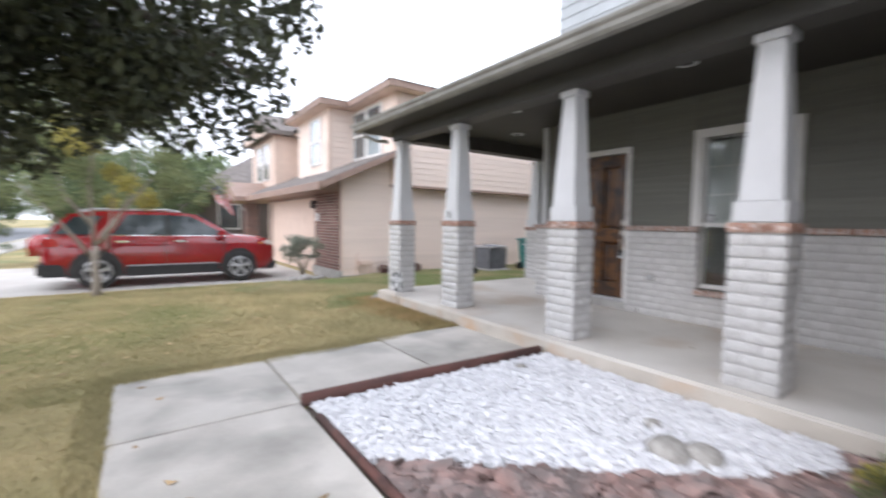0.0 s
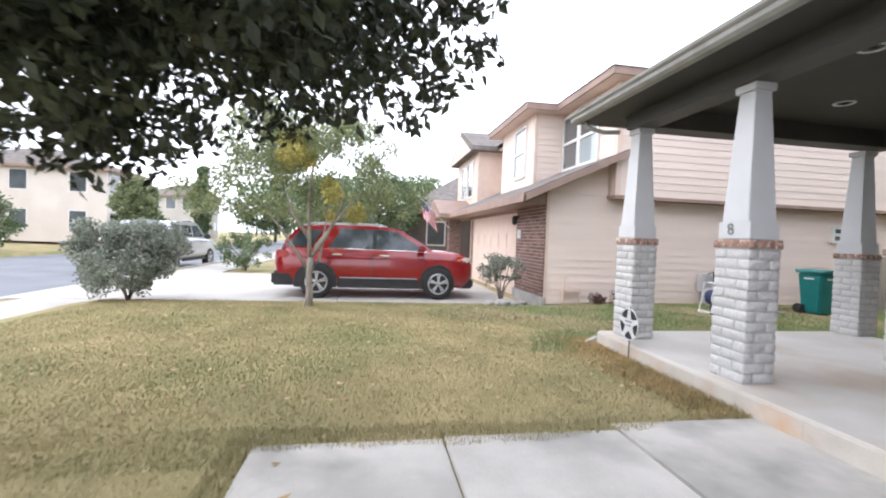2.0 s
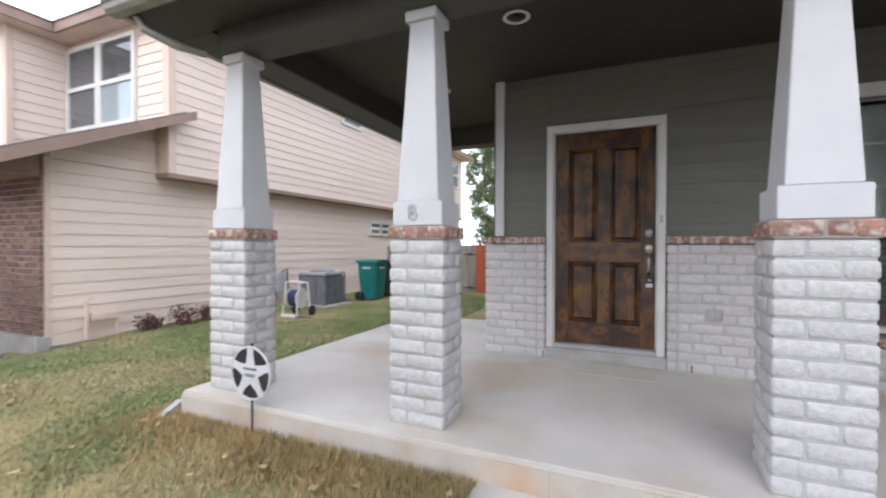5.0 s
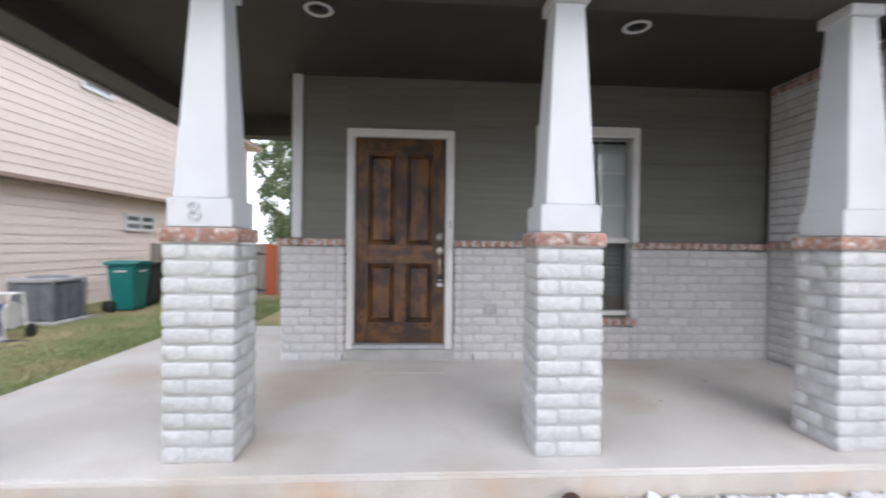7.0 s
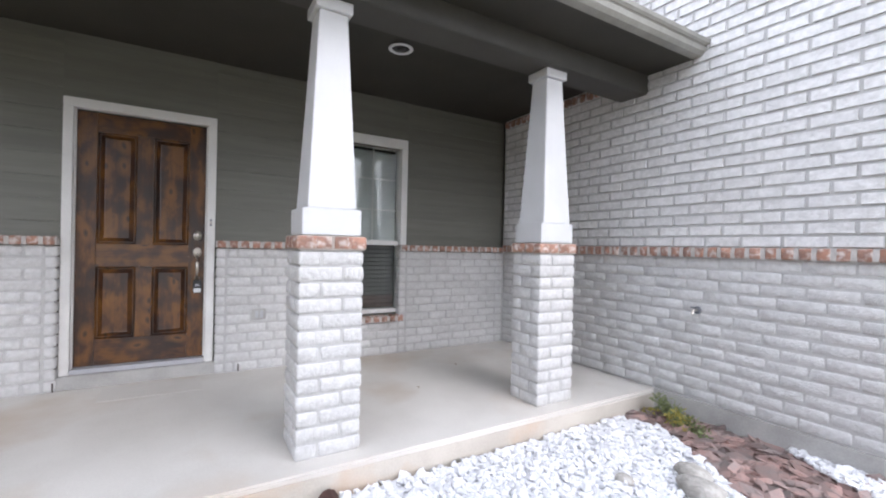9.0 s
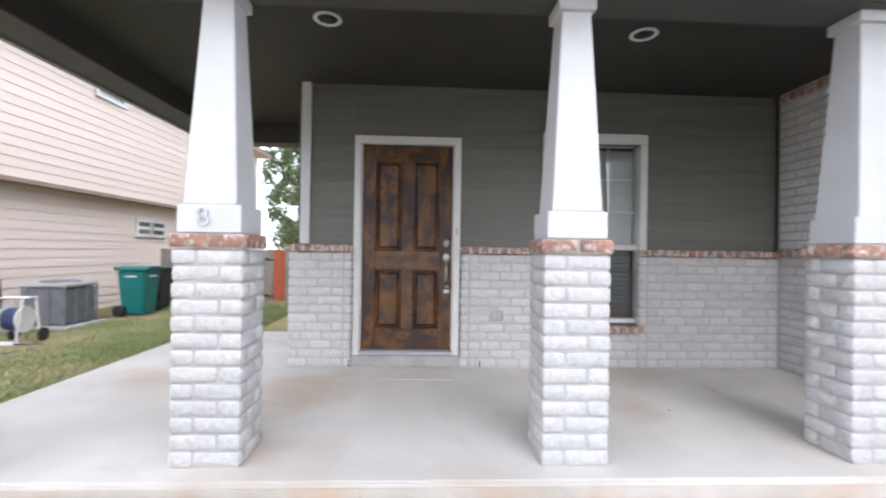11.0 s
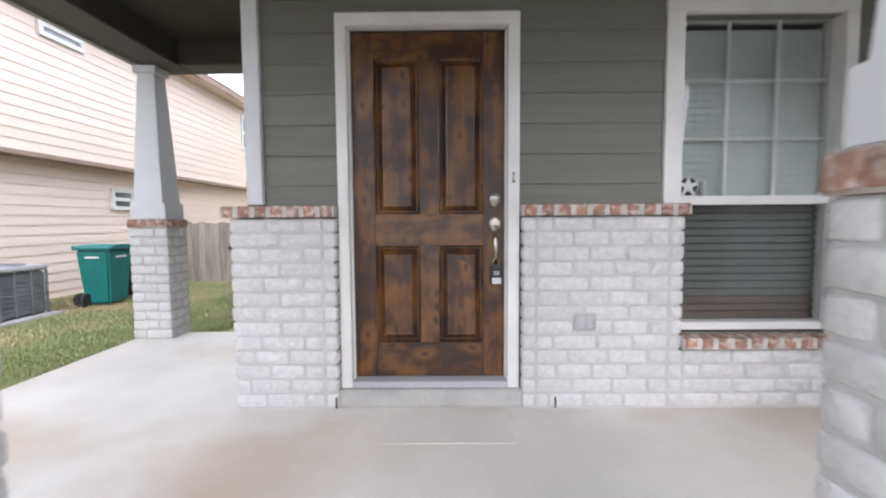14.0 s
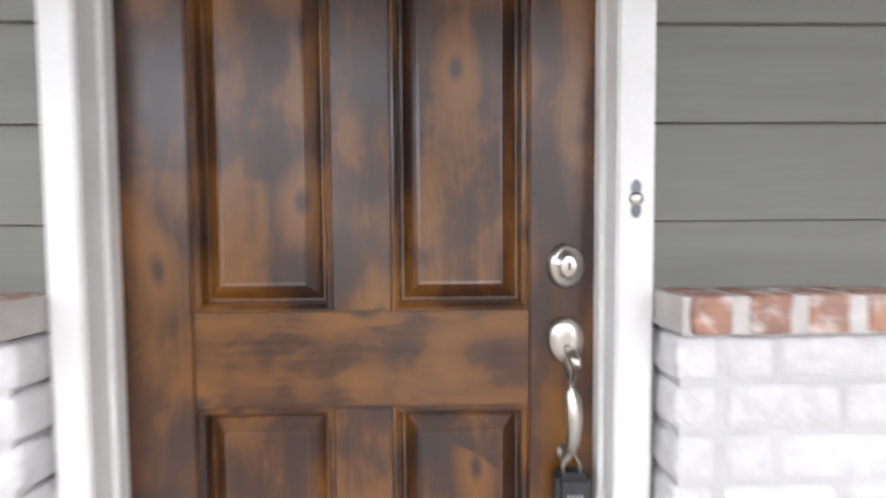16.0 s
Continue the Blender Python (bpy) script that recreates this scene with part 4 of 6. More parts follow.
part("corner_board", boxed(5.60, 5.719, 10.37, 10.519, 2.36, 4.78), M_PEACHT, nb)
part("corner_board", boxed(4.77, 4.859, 13.05, 13.2, 2.5, 4.78), M_PEACHT, nb)
part("corner_board", boxed(4.20, 4.261, 10.65, 10.75, -0.04, 2.36), M_PEACHT, nb)
part("drip_board", boxed(5.60, 18.03, 10.37, 10.70, 2.29, 2.36), M_FASCIA, nb)
part("wall", prism(bmesh.new(), [(4.24, 2.361), (5.639, 2.361), (5.639, 3.10), (4.24, 2.48)], "y", 10.70, 10.9), M_PEACH, nb)
for r in range(5):
    z = 2.36 + r * 0.16
    xa = max(4.262, 3.6 + (z - 2.14) / 0.455)
    if xa < 5.5:
        part("plank", prism(bmesh.new(), [(10.70, z), (10.668, z), (10.680, z + 0.165), (10.70, z + 0.165)], "x", xa, 5.60), M_PEACH, nb)
# lower roof over the garage, with its rake board
PITCH = 0.455
bm = prism(bmesh.new(), [(3.55, 2.24), (3.55, 2.30), (5.80, 2.30 + 2.25 * PITCH), (5.80, 2.24 + 2.25 * PITCH)], "y", 10.22, 24.2)
part("roof", bm, M_SHINGLE, nb, "brown shingle lean-to roof")
bm = prism(bmesh.new(), [(3.50, 2.10), (3.50, 2.255), (5.92, 2.255 + 2.42 * PITCH), (5.92, 2.12 + 2.42 * PITCH)], "y", 10.17, 10.215)
part("rake_board", bm, M_FASCIA, nb)
part("fascia", boxed(3.48, 3.535, 10.17, 18.6, 2.10, 2.28), M_FASCIA, nb)
part("soffit", boxed(3.54, 4.155, 10.66, 18.6, 2.105, 2.125), M_FASCIA, nb)
part("eave_end", prism(bmesh.new(), [(3.54, 2.126), (4.155, 2.126), (4.155, 2.50), (3.54, 2.235)], "y", 10.66, 10.69), M_FASCIA, nb)
part("header", boxed(4.16, 4.235, 12.46, 17.5, 2.03, 2.36), M_FASCIA, nb)
part("garage_door", boxed(4.20, 4.236, 12.5, 17.3, -0.13, 2.02), M_PEACHT, nb, "plain peach panelled garage door")
for z in (0.52, 1.02, 1.52):
    for k in range(6):
        y = 12.55 + k * 0.79
        part("door_panel", boxed(4.188, 4.2, y, y + 0.72, z - 0.44, z - 0.04), M_PEACHT, nb, bevel=0.008)
pier = part("pier", boxed(4.175, 4.235, 10.672, 12.45, 0.101, 2.50), M_NMORTAR, nb, "dark red brick garage pier")
part("pier_base", boxed(4.10, 4.235, 10.62, 12.47, -0.3, 0.10), M_FOUND, nb, "pale concrete pier base")
part("pier", boxed(4.175, 4.235, 17.31, 17.5, -0.3, 2.02), M_NMORTAR, nb, "dark red brick garage pier")


def joined_bricks(name, parent, along, face, a, b, z0, z1, length, course, sign, material):
    verts, faces = [], []
    base = BASE[parent.name]
    c = 0
    z = z0
    while z + course <= z1 + 0.01:
        p = a - (length / 2 if c % 2 else 0)
        while p < b - 0.02:
            lo, hi = max(p, a), min(p + length - 0.012, b)
            if hi - lo > 0.03:
                j = random.uniform(0, 0.006)
                f0, f1 = face + sign * (0.010 + j), face - sign * 0.02
                e = 0.006
                k = len(verts)
                for f, d in ((f1, 0), (f0, e)):
                    for u, v in ((lo + d, z + d), (hi - d, z + d), (hi - d, z + course - 0.011 - d), (lo + d, z + course - 0.011 - d)):
                        verts.append(Vector((f, u, v) if along == "y" else (u, f, v)) - base)
                faces += [(k + 4, k + 5, k + 6, k + 7)] + [(k + i, k + (i + 1) % 4, k + 4 + (i + 1) % 4, k + 4 + i) for i in range(4)]
            p += length
        z += course
        c += 1
    ob = raw(name, verts, faces, material, parent)
    bm = bmesh.new()
    bm.from_mesh(ob.data)
    bmesh.ops.recalc_face_normals(bm, faces=bm.faces[:])
    f = max(bm.faces, key=lambda q: q.calc_area())
    n = f.normal.x if along == "y" else f.normal.y
    if n * sign < 0:
        bmesh.ops.reverse_faces(bm, faces=bm.faces[:])
    bm.to_mesh(ob.data)
    bm.free()
    ob["kind"] = "stuff"
    return ob


joined_bricks("brickwork", nb, "y", 4.170, 10.66, 12.45, 0.102, 2.50, 0.215, 0.078, -1, M_NBRICK)
joined_bricks("brickwork", nb, "y", 4.170, 17.31, 17.5, -0.15, 2.02, 0.215, 0.078, -1, M_NBRICK)
# entry porch with its brick column
part("porch_column", boxed(3.60, 4.05, 18.95, 19.4, -0.3, 2.06), M_NMORTAR, nb, "brick column of the entry porch")
joined_bricks("brickwork", nb, "x", 18.945, 3.595, 4.055, -0.15, 2.06, 0.22, 0.078, -1, M_NBRICK)
joined_bricks("brickwork", nb, "y", 3.595, 18.95, 19.4, -0.15, 2.06, 0.22, 0.078, -1, M_NBRICK)
bm = prism(bmesh.new(), [(18.4, 2.10), (18.4, 2.26), (20.4, 2.95), (22.4, 2.26), (22.4, 2.10)], "x", 3.1, 4.7)
part("porch_gable", bm, M_FASCIA, nb, "low gabled porch roof")
# upper roof
part("fascia", boxed(5.24, 5.29, 10.06, 12.72, 4.78, 4.94), M_FASCIA, nb)
part("fascia", boxed(5.24, 18.45, 10.01, 10.06, 4.781, 4.941), M_FASCIA, nb)
part("soffit", boxed(5.29, 18.4, 10.06, 24.0, 4.781, 4.81), M_PEACHT, nb)
part("fascia", boxed(4.40, 4.45, 12.72, 16.5, 4.78, 4.94), M_FASCIA, nb)
part("fascia", boxed(4.451, 5.24, 12.72, 12.77, 4.78, 4.94), M_FASCIA, nb)
part("soffit", boxed(4.45, 5.29, 12.77, 16.5, 4.782, 4.812), M_PEACHT, nb)
bm = bmesh.new()
q = [bm.verts.new(p) for p in ((5.21, 9.98, 4.945), (18.5, 9.98, 4.945), (18.5, 24.4, 4.945), (5.21, 24.4, 4.945), (10.5, 16.0, 6.7), (13.2, 18.0, 6.7))]
for f in ((0, 1, 5, 4), (1, 2, 5), (2, 3, 4, 5), (3, 0, 4)):
    bm.faces.new([q[i] for i in f])
part("roof", bm, M_SHINGLE, nb, "low brown shingle hip roof")
bm = bmesh.new()
q = [bm.verts.new(p) for p in ((4.37, 12.69, 4.944), (4.37, 16.5, 4.944), (9.0, 16.5, 4.944), (9.0, 12.69, 4.944), (5.9, 14.6, 5.5), (9.0, 14.6, 5.5))]
for f in ((0, 1, 4), (1, 2, 5, 4), (3, 0, 4, 5)):
    bm.faces.new([q[i] for i in f])
part("roof", bm, M_SHINGLE, nb, "brown shingle hip over the bay")
bm = prism(bmesh.new(), [(18.2, 4.78), (18.2, 4.94), (20.6, 6.0), (23.0, 4.94), (23.0, 4.78)], "x", 4.25, 8.5)
part("gable", bm, M_SHINGLE, nb, "brown shingled gable roof")
part("gable_front", prism(bmesh.new(), [(18.5, 4.77), (20.6, 5.8), (22.7, 4.77)], "x", 4.22, 4.248), M_PEACHT, nb)


def nb_window(face, axis, a0, a1, z0, z1, pane_low, pane_high):
    """A framed window with two sashes on a wall that looks along minus x or minus y."""
    def b(u0, u1, v0, v1, d0, d1):
        return boxed(face - d1, face - d0, u0, u1, v0, v1) if axis == "x" else boxed(u0, u1, face - d1, face - d0, v0, v1)
    w = part("window", b(a0, a1, z0, z1, 0.0, 0.02), pane_low, nb, "two-sash window with white frame")
    t = 0.07
    for u0, u1, v0, v1 in ((a0 - t, a0, z0 - t, z1 + t), (a1, a1 + t, z0 - t, z1 + t), (a0, a1, z0 - t, z0), (a0, a1, z1, z1 + t), (a0, a1, (z0 + z1) / 2 - 0.035, (z0 + z1) / 2 + 0.035)):
        part("frame", b(u0, u1, v0, v1, 0.0, 0.05), M_TRIM, w)
    part("pane", b(a0 + 0.01, a1 - 0.01, (z0 + z1) / 2 + 0.04, z1, 0.021, 0.026), pane_high, w)


nb_window(5.615, "x", 11.22, 12.04, 3.28, 4.60, M_PANEB, M_PANE)
nb_window(5.615, "x", 12.20, 12.98, 3.28, 4.60, M_PANE, M_PANE)
nb_window(4.80, "x", 13.78, 14.62, 3.2, 4.55, M_PANEB, M_PANEB)
nb_window(5.64, "x", 17.0, 17.6, 3.3, 4.4, M_PANE, M_PANEB)
nb_window(4.60, "x", 19.4, 20.2, 3.1, 4.5, M_PANE, M_PANE)
nb_window(4.60, "x", 20.6, 21.4, 3.1, 4.5, M_PANE, M_PANE)
nb_window(10.67, "y", 11.6, 12.05, 1.60, 1.88, M_PANE, M_PANE)
nb_window(10.67, "y", 12.15, 12.6, 1.60, 1.88, M_PANE, M_PANE)
nb_window(10.39, "y", 9.95, 10.65, 4.28, 4.50, M_PANE, M_PANE)
nb_window(10.39, "y", 16.6, 17.5, 3.6, 4.5, M_PANEB, M_PANEB)
lantern = thing("wall_lantern", (4.1, 12.38, 1.75), "small black wall lantern on the brick pier", "wall lamp")
part("bracket", boxed(4.09, 4.172, 12.33, 12.43, 1.88, 1.93), M_BLACK, lantern)
part("shade", lathe(bmesh.new(), [(0.03, 0.18), (0.07, 0.12), (0.06, -0.02), (0.03, -0.05)], (4.07, 12.38, 1.75), "z", 10), M_BLACK, lantern)
solid("address_plate", boxed(4.145, 4.162, 12.12, 12.36, 1.36, 1.58), M_WHITE, "white address plate on the brick pier", "sign", bevel=0.005)

flag = thing("flag", (3.58, 18.9, 1.7), "striped flag hanging from a slanted pole on the porch column", "flag")
part("pole", tube(bmesh.new(), [(3.59, 18.93, 1.70), (2.25, 18.8, 2.95)], 0.018), M_TRIM, flag)


def flag_strip(s0, s1, h0, h1, material, lift=0.0):
    """s along the pole side, h down the cloth, with soft folds."""
    bm = bmesh.new()
    grid = []
    for i in range(7):
        s = s0 + (s1 - s0) * i / 6
        col = []
        for j in range(7):
            h = h0 + (h1 - h0) * j / 6
            x = 2.32 + 0.62 * s + 0.18 * h
            z = 2.88 - 0.58 * s - 0.80 * h
            y = 18.8 + 0.06 * math.sin(7 * s + 2 * h) - lift
            col.append(bm.verts.new((x, y, z)))
        grid.append(col)
    for i in range(6):
        for j in range(6):
            bm.faces.new((grid[i][j], grid[i + 1][j], grid[i + 1][j + 1], grid[i][j + 1]))
    ex = bmesh.ops.extrude_face_region(bm, geom=bm.faces[:])
    bmesh.ops.translate(bm, vec=(0, 0.006, 0), verts=[v for v in ex["geom"] if isinstance(v, bmesh.types.BMVert)])
    bmesh.ops.recalc_face_normals(bm, faces=bm.faces[:])
    return part("stripe" if lift == 0 else "canton", bm, material, flag)


for i in range(13):
    flag_strip(i / 13, (i + 1) / 13 - 0.002, 0.0, 1.0, M_FLAGR if i % 2 == 0 else M_WHITE)
flag_strip(0.0, 0.54, 0.0, 0.4, M_FLAGB, 0.012)

# ---------------------------------------------------------------- side yard
ac = thing("air_conditioner", (8.6, 9.72, 0), "grey boxy air conditioner unit on a concrete pad", "air conditioner")
part("pad", boxed(8.15, 9.02, 9.26, 10.2, -0.02, 0.05), M_FOUND, ac, "pale concrete pad", bevel=0.01)
part("coil", boxed(8.28, 8.92, 9.40, 10.04, 0.052, 0.64), M_ACM, ac, bevel=0.03)
for k in range(9):
    z = 0.10 + k * 0.06
    part("guard_wire", boxed(8.268, 8.932, 9.388, 10.052, z, z + 0.009), M_ACM, ac)
for x in (8.262, 8.47, 8.69, 8.90):
    part("guard_post", boxed(x, x + 0.03, 9.38, 9.40, 0.052, 0.65), M_ACM, ac)
for y in (9.41, 9.62, 9.83, 10.02):
    part("guard_post", boxed(8.26, 8.28, y, y + 0.03, 0.052, 0.65), M_ACM, ac)
part("top", boxed(8.25, 8.95, 9.37, 10.07, 0.65, 0.71), M_ACTOP, ac, bevel=0.02)
part("fan_grille", lathe(bmesh.new(), [(0.27, 0.0), (0.25, 0.025), (0.08, 0.035), (0.05, 0.035)], (8.6, 9.72, 0.711), "z", 24), M_ACM, ac)

ac.location.x -= 0.08
ac.location.y += 0.12

binb = thing("wheelie_bin", (9.6, 9.3, 0), "teal plastic wheeled bin with a closed lid", "bin")
bm = bmesh.new()
BX, BY = 9.6, 9.30
v = [bm.verts.new((BX + a, BY + b, c)) for a, b, c in ((-0.19, -0.19, 0.05), (0.19, -0.19, 0.05), (0.19, 0.19, 0.05), (-0.19, 0.19, 0.05), (-0.25, -0.25, 0.86), (0.25, -0.25, 0.86), (0.25, 0.25, 0.86), (-0.25, 0.25, 0.86))]
for f in ((3, 2, 1, 0), (4, 5, 6, 7), (0, 1, 5, 4), (1, 2, 6, 5), (2, 3, 7, 6), (3, 0, 4, 7)):
    bm.faces.new([v[i] for i in f])
part("body", bm, M_TEAL, binb, bevel=0.025)
bm = prism(bmesh.new(), [(BX - 0.28, 0.865), (BX - 0.28, 0.90), (BX - 0.1, 0.94), (BX + 0.15, 0.94), (BX + 0.28, 0.90), (BX + 0.28, 0.865)], "y", BY - 0.28, BY + 0.28)
part("lid", bm, M_TEAL, binb, bevel=0.012)
part("mark", boxed(BX - 0.256, BX - 0.245, BY - 0.10, BY + 0.10, 0.74, 0.77), M_WHITE, binb, "small white printed mark")
part("mark", boxed(BX - 0.10, BX + 0.10, BY - 0.256, BY - 0.243, 0.74, 0.77), M_WHITE, binb, "small white printed mark")
for x in (-0.2, 0.2):
    part("wheel", lathe(bmesh.new(), [(0.10, -0.025), (0.11, 0.0), (0.10, 0.025)], (BX + x, BY + 0.24, 0.11), "x", 18), M_RUBBER, binb)
part("wheel", lathe(bmesh.new(), [(0.10, -0.025), (0.11, 0.0), (0.10, 0.025)], (BX - 0.24, BY + 0.12, 0.11), "y", 18), M_RUBBER, binb)
part("handle", tube(bmesh.new(), [(BX - 0.2, BY + 0.28, 0.89), (BX - 0.2, BY + 0.33, 0.91), (BX + 0.2, BY + 0.33, 0.91), (BX + 0.2, BY + 0.28, 0.89)], 0.014), M_TEAL, binb)
bin2 = thing("dark_bin", (10.5, 9.55, 0), "black plastic wheeled bin beside the teal bin", "bin")
bm = bmesh.new()
frustum(bm, 10.5, 9.55, 0.05, 0.80, 0.19, 0.25)
part("body", bm, M_BLACK, bin2, bevel=0.02)
part("lid", boxed(10.22, 10.78, 9.27, 9.83, 0.805, 0.87), M_BLACK, bin2, bevel=0.02)
for y in (9.36, 9.74):
    part("wheel", lathe(bmesh.new(), [(0.10, -0.03), (0.11, 0), (0.10, 0.03)], (10.28, y, 0.11), "y", 14), M_RUBBER, bin2)

reel = thing("hose_reel", (7.2, 9.2, 0), "white hose reel cart wound with dark blue hose", "hose reel")
for y in (9.02, 9.42):
    part("side_frame", tube(bmesh.new(), [(6.98, y, 0.04), (7.10, y, 0.66), (7.34, y, 0.66), (7.42, y, 0.10)], 0.022), M_TRIM, reel)
    part("drum_end", lathe(bmesh.new(), [(0.19, -0.01), (0.19, 0.01)], (7.20, y + (0.05 if y < 9.2 else -0.05), 0.36), "y", 20), M_TRIM, reel)
part("base_bar", boxed(6.95, 7.05, 9.0, 9.44, 0.02, 0.07), M_TRIM, reel, bevel=0.01)
part("top_bar", tube(bmesh.new(), [(7.22, 9.02, 0.665), (7.22, 9.42, 0.665)], 0.022), M_TRIM, reel)
part("hose", lathe(bmesh.new(), [(0.10, -0.13), (0.15, -0.12), (0.16, -0.04), (0.14, 0.0), (0.16, 0.05), (0.15, 0.12), (0.10, 0.13)], (7.20, 9.22, 0.36), "y", 20), M_BLUE, reel, smooth=True)
for y in (8.98, 9.46):
    part("wheel", lathe(bmesh.new(), [(0.10, -0.02), (0.10, 0.02)], (7.44, y, 0.11), "y", 16), M_BLACK, reel)
tail = [(7.05, 9.1, 0.25), (6.93, 9.0, 0.05), (7.15, 8.75, 0.015), (6.85, 8.6, 0.012), (6.5, 8.75, 0.012), (6.25, 9.1, 0.012)]
part("hose_end", tube(bmesh.new(), tail, 0.011), M_BLUE, reel)
reel.scale = (0.78, 0.78, 0.92)
reel.location = (7.15, 9.28, 0)
meter = thing("utility_meter", (8.0, 10.5, 0), "grey utility meter box with pipes on the wall", "meter box")
part("case", boxed(7.90, 8.14, 10.45, 10.66, 0.30, 0.70), M_ACTOP, meter, bevel=0.02)
part("pipe", tube(bmesh.new(), [(7.96, 10.58, 0.0), (7.96, 10.58, 0.32)], 0.025), M_ACM, meter)
part("pipe", tube(bmesh.new(), [(8.10, 10.55, 0.70), (8.2, 10.5, 0.76), (8.22, 10.5, 0.4), (8.2, 10.5, 0.0)], 0.018), M_BLACK, meter)
gas = thing("gas_meter", (4.75, 10.55, 0), "peach painted gas meter with a bent pipe", "gas meter")
part("pipe", tube(bmesh.new(), [(4.60, 10.55, 0.0), (4.60, 10.55, 0.50), (4.66, 10.55, 0.55)], 0.025), M_PEACHT, gas)
part("body", boxed(4.64, 5.0, 10.50, 10.62, 0.22, 0.34), M_PEACHT, gas, bevel=0.02)
part("pipe", tube(bmesh.new(), [(4.97, 10.55, 0.25), (4.97, 10.55, 0.0)], 0.02), M_PEACHT, gas)
for bx, by, br in ((5.25, 10.35, 0.16), (5.75, 10.3, 0.20), (6.2, 10.35, 0.17)):
    t = thing("shrub", (bx, by, 0), "low dried reddish-brown shrub against the wall", "shrub", "dried shrubs along the wall")
    part("stem", tube(bmesh.new(), [(bx, by, -0.01), (bx + 0.03, by, br)], [0.012, 0.006]), M_BARKD, t)
    crown("foliage", t, [(bx, by, br * 0.8, br), (bx + 0.1, by, br * 0.6, br * 0.8)], 500, 0.05, M_TIMBER)

fence = thing("fence", (12.0, 8.0, 0), "weathered grey board fence with a gate between houses", "fence")
y = 5.25
i = 0
while y < 10.35:
    red = 7.25 < y < 7.60
    part("board", boxed(12.0, 12.025, y, y + 0.135, 0.03, 1.26 + random.uniform(-0.02, 0.02)), M_REDWOOD if red else M_FENCE, fence, "orange stained board" if red else "")
    y += 0.142
    i += 1
for z in (0.30, 1.0):
    part("rail", boxed(12.026, 12.07, 5.25, 10.35, z, z + 0.09), M_FENCE, fence)
for z in (0.12, 1.0):
    hinge = bmesh.new()
    prism(hinge, [(7.62, z + 0.012), (7.62, z + 0.032), (7.77, z + 0.045), (7.79, z + 0.075), (7.83, z + 0.075), (7.85, z + 0.045), (8.0, z + 0.032), (8.0, z + 0.012), (7.85, z), (7.77, z)], "x", 11.985, 11.999)
    part("hinge", hinge, M_BLACK, fence, "black strap hinge")
part("latch", boxed(11.97, 11.999, 8.53, 8.61, 0.70, 0.75), M_BLACK, fence, "black gate latch", bevel=0.006)
part("latch", boxed(11.975, 11.999, 8.56, 8.58, 0.64, 0.82), M_BLACK, fence, "black gate latch bar", bevel=0.004)

downspout = thing("downspout", (3.45, 6.9, 0), "grey metal downspout elbow at the porch corner", "downspout")
part("elbow", tube(bmesh.new(), [(3.17, 7.1, 2.86), (3.19, 7.06, 2.78), (3.34, 6.95, 2.71), (3.52, 6.86, 2.70)], 0.028), M_GUTTER, downspout)
part("spout", prism(bmesh.new(), [(3.24, -0.02), (3.24, 0.02), (3.42, 0.10), (3.42, 0.05)], "y", 6.98, 7.04), M_FOUND, downspout)
for wy in (4.688, 3.43):
    solid("weep_hole", boxed(5.4465, 5.4535, wy - 0.005, wy + 0.005, PORCH + 0.006, PORCH + 0.07), M_SOIL, "dark weep slot in the bottom brick course", "weep hole", "weep holes")
# ---------------------------------------------------------------- vehicles


def loft(sections):
    """Closed half sections [(y, z), ...] at stations x, mirrored across the middle."""
    bm = bmesh.new()
    rings = []
    for x, pts in sections:
        full = pts + [(-y, z) for y, z in reversed(pts)]
        rings.append([bm.verts.new((x, y, z)) for y, z in full])
    n = len(rings[0])
    for a, b in zip(rings, rings[1:]):
        for k in range(n):
            bm.faces.new((a[k], a[(k + 1) % n], b[(k + 1) % n], b[k]))
    bm.faces.new(rings[0])
    bm.faces.new(rings[-1][::-1])
    bmesh.ops.recalc_face_normals(bm, faces=bm.faces[:])
    return bm


def wheel(car, x, y, r, side):
    w = part("wheel", lathe(bmesh.new(), [(r * 0.62, -0.10), (r * 0.95, -0.115), (r, -0.08), (r, 0.08), (r * 0.95, 0.115), (r * 0.66, 0.10)], (x, y, r), "y", 28), M_RUBBER, car, "black tyre", smooth=True)
    f = y + side * 0.085
    part("rim", lathe(bmesh.new(), [(r * 0.66, -0.015 * side), (r * 0.68, 0.02 * side), (r * 0.60, 0.012 * side), (r * 0.56, -0.05 * side), (0.1, -0.05 * side)], (x, f, r), "y", 28), M_ACM, w, "shadowed wheel dish")
    ring = bmesh.new()
    tube(ring, [(x + r * 0.63 * math.cos(a), f + 0.01 * side, r + r * 0.63 * math.sin(a)) for a in [2 * math.pi * i / 26 for i in range(27)]], 0.022, 5)
    part("rim_lip", ring, M_ALLOY, w)
    for i in range(5):
        for da in (-0.14, 0.14):
            a = 2 * math.pi * i / 5 + 0.3
            sp = bmesh.new()
            tube(sp, [(x + 0.05 * math.cos(a), f + 0.012 * side, r + 0.05 * math.sin(a)), (x + r * 0.63 * math.cos(a + da), f + 0.012 * side, r + r * 0.63 * math.sin(a + da))], [0.026, 0.019], 6)
            part("spoke", sp, M_ALLOY, w)
    part("hub", lathe(bmesh.new(), [(0.06, 0.0), (0.055, 0.03 * side), (0.03, 0.035 * side)], (x, f, r), "y", 14), M_ALLOY, w)


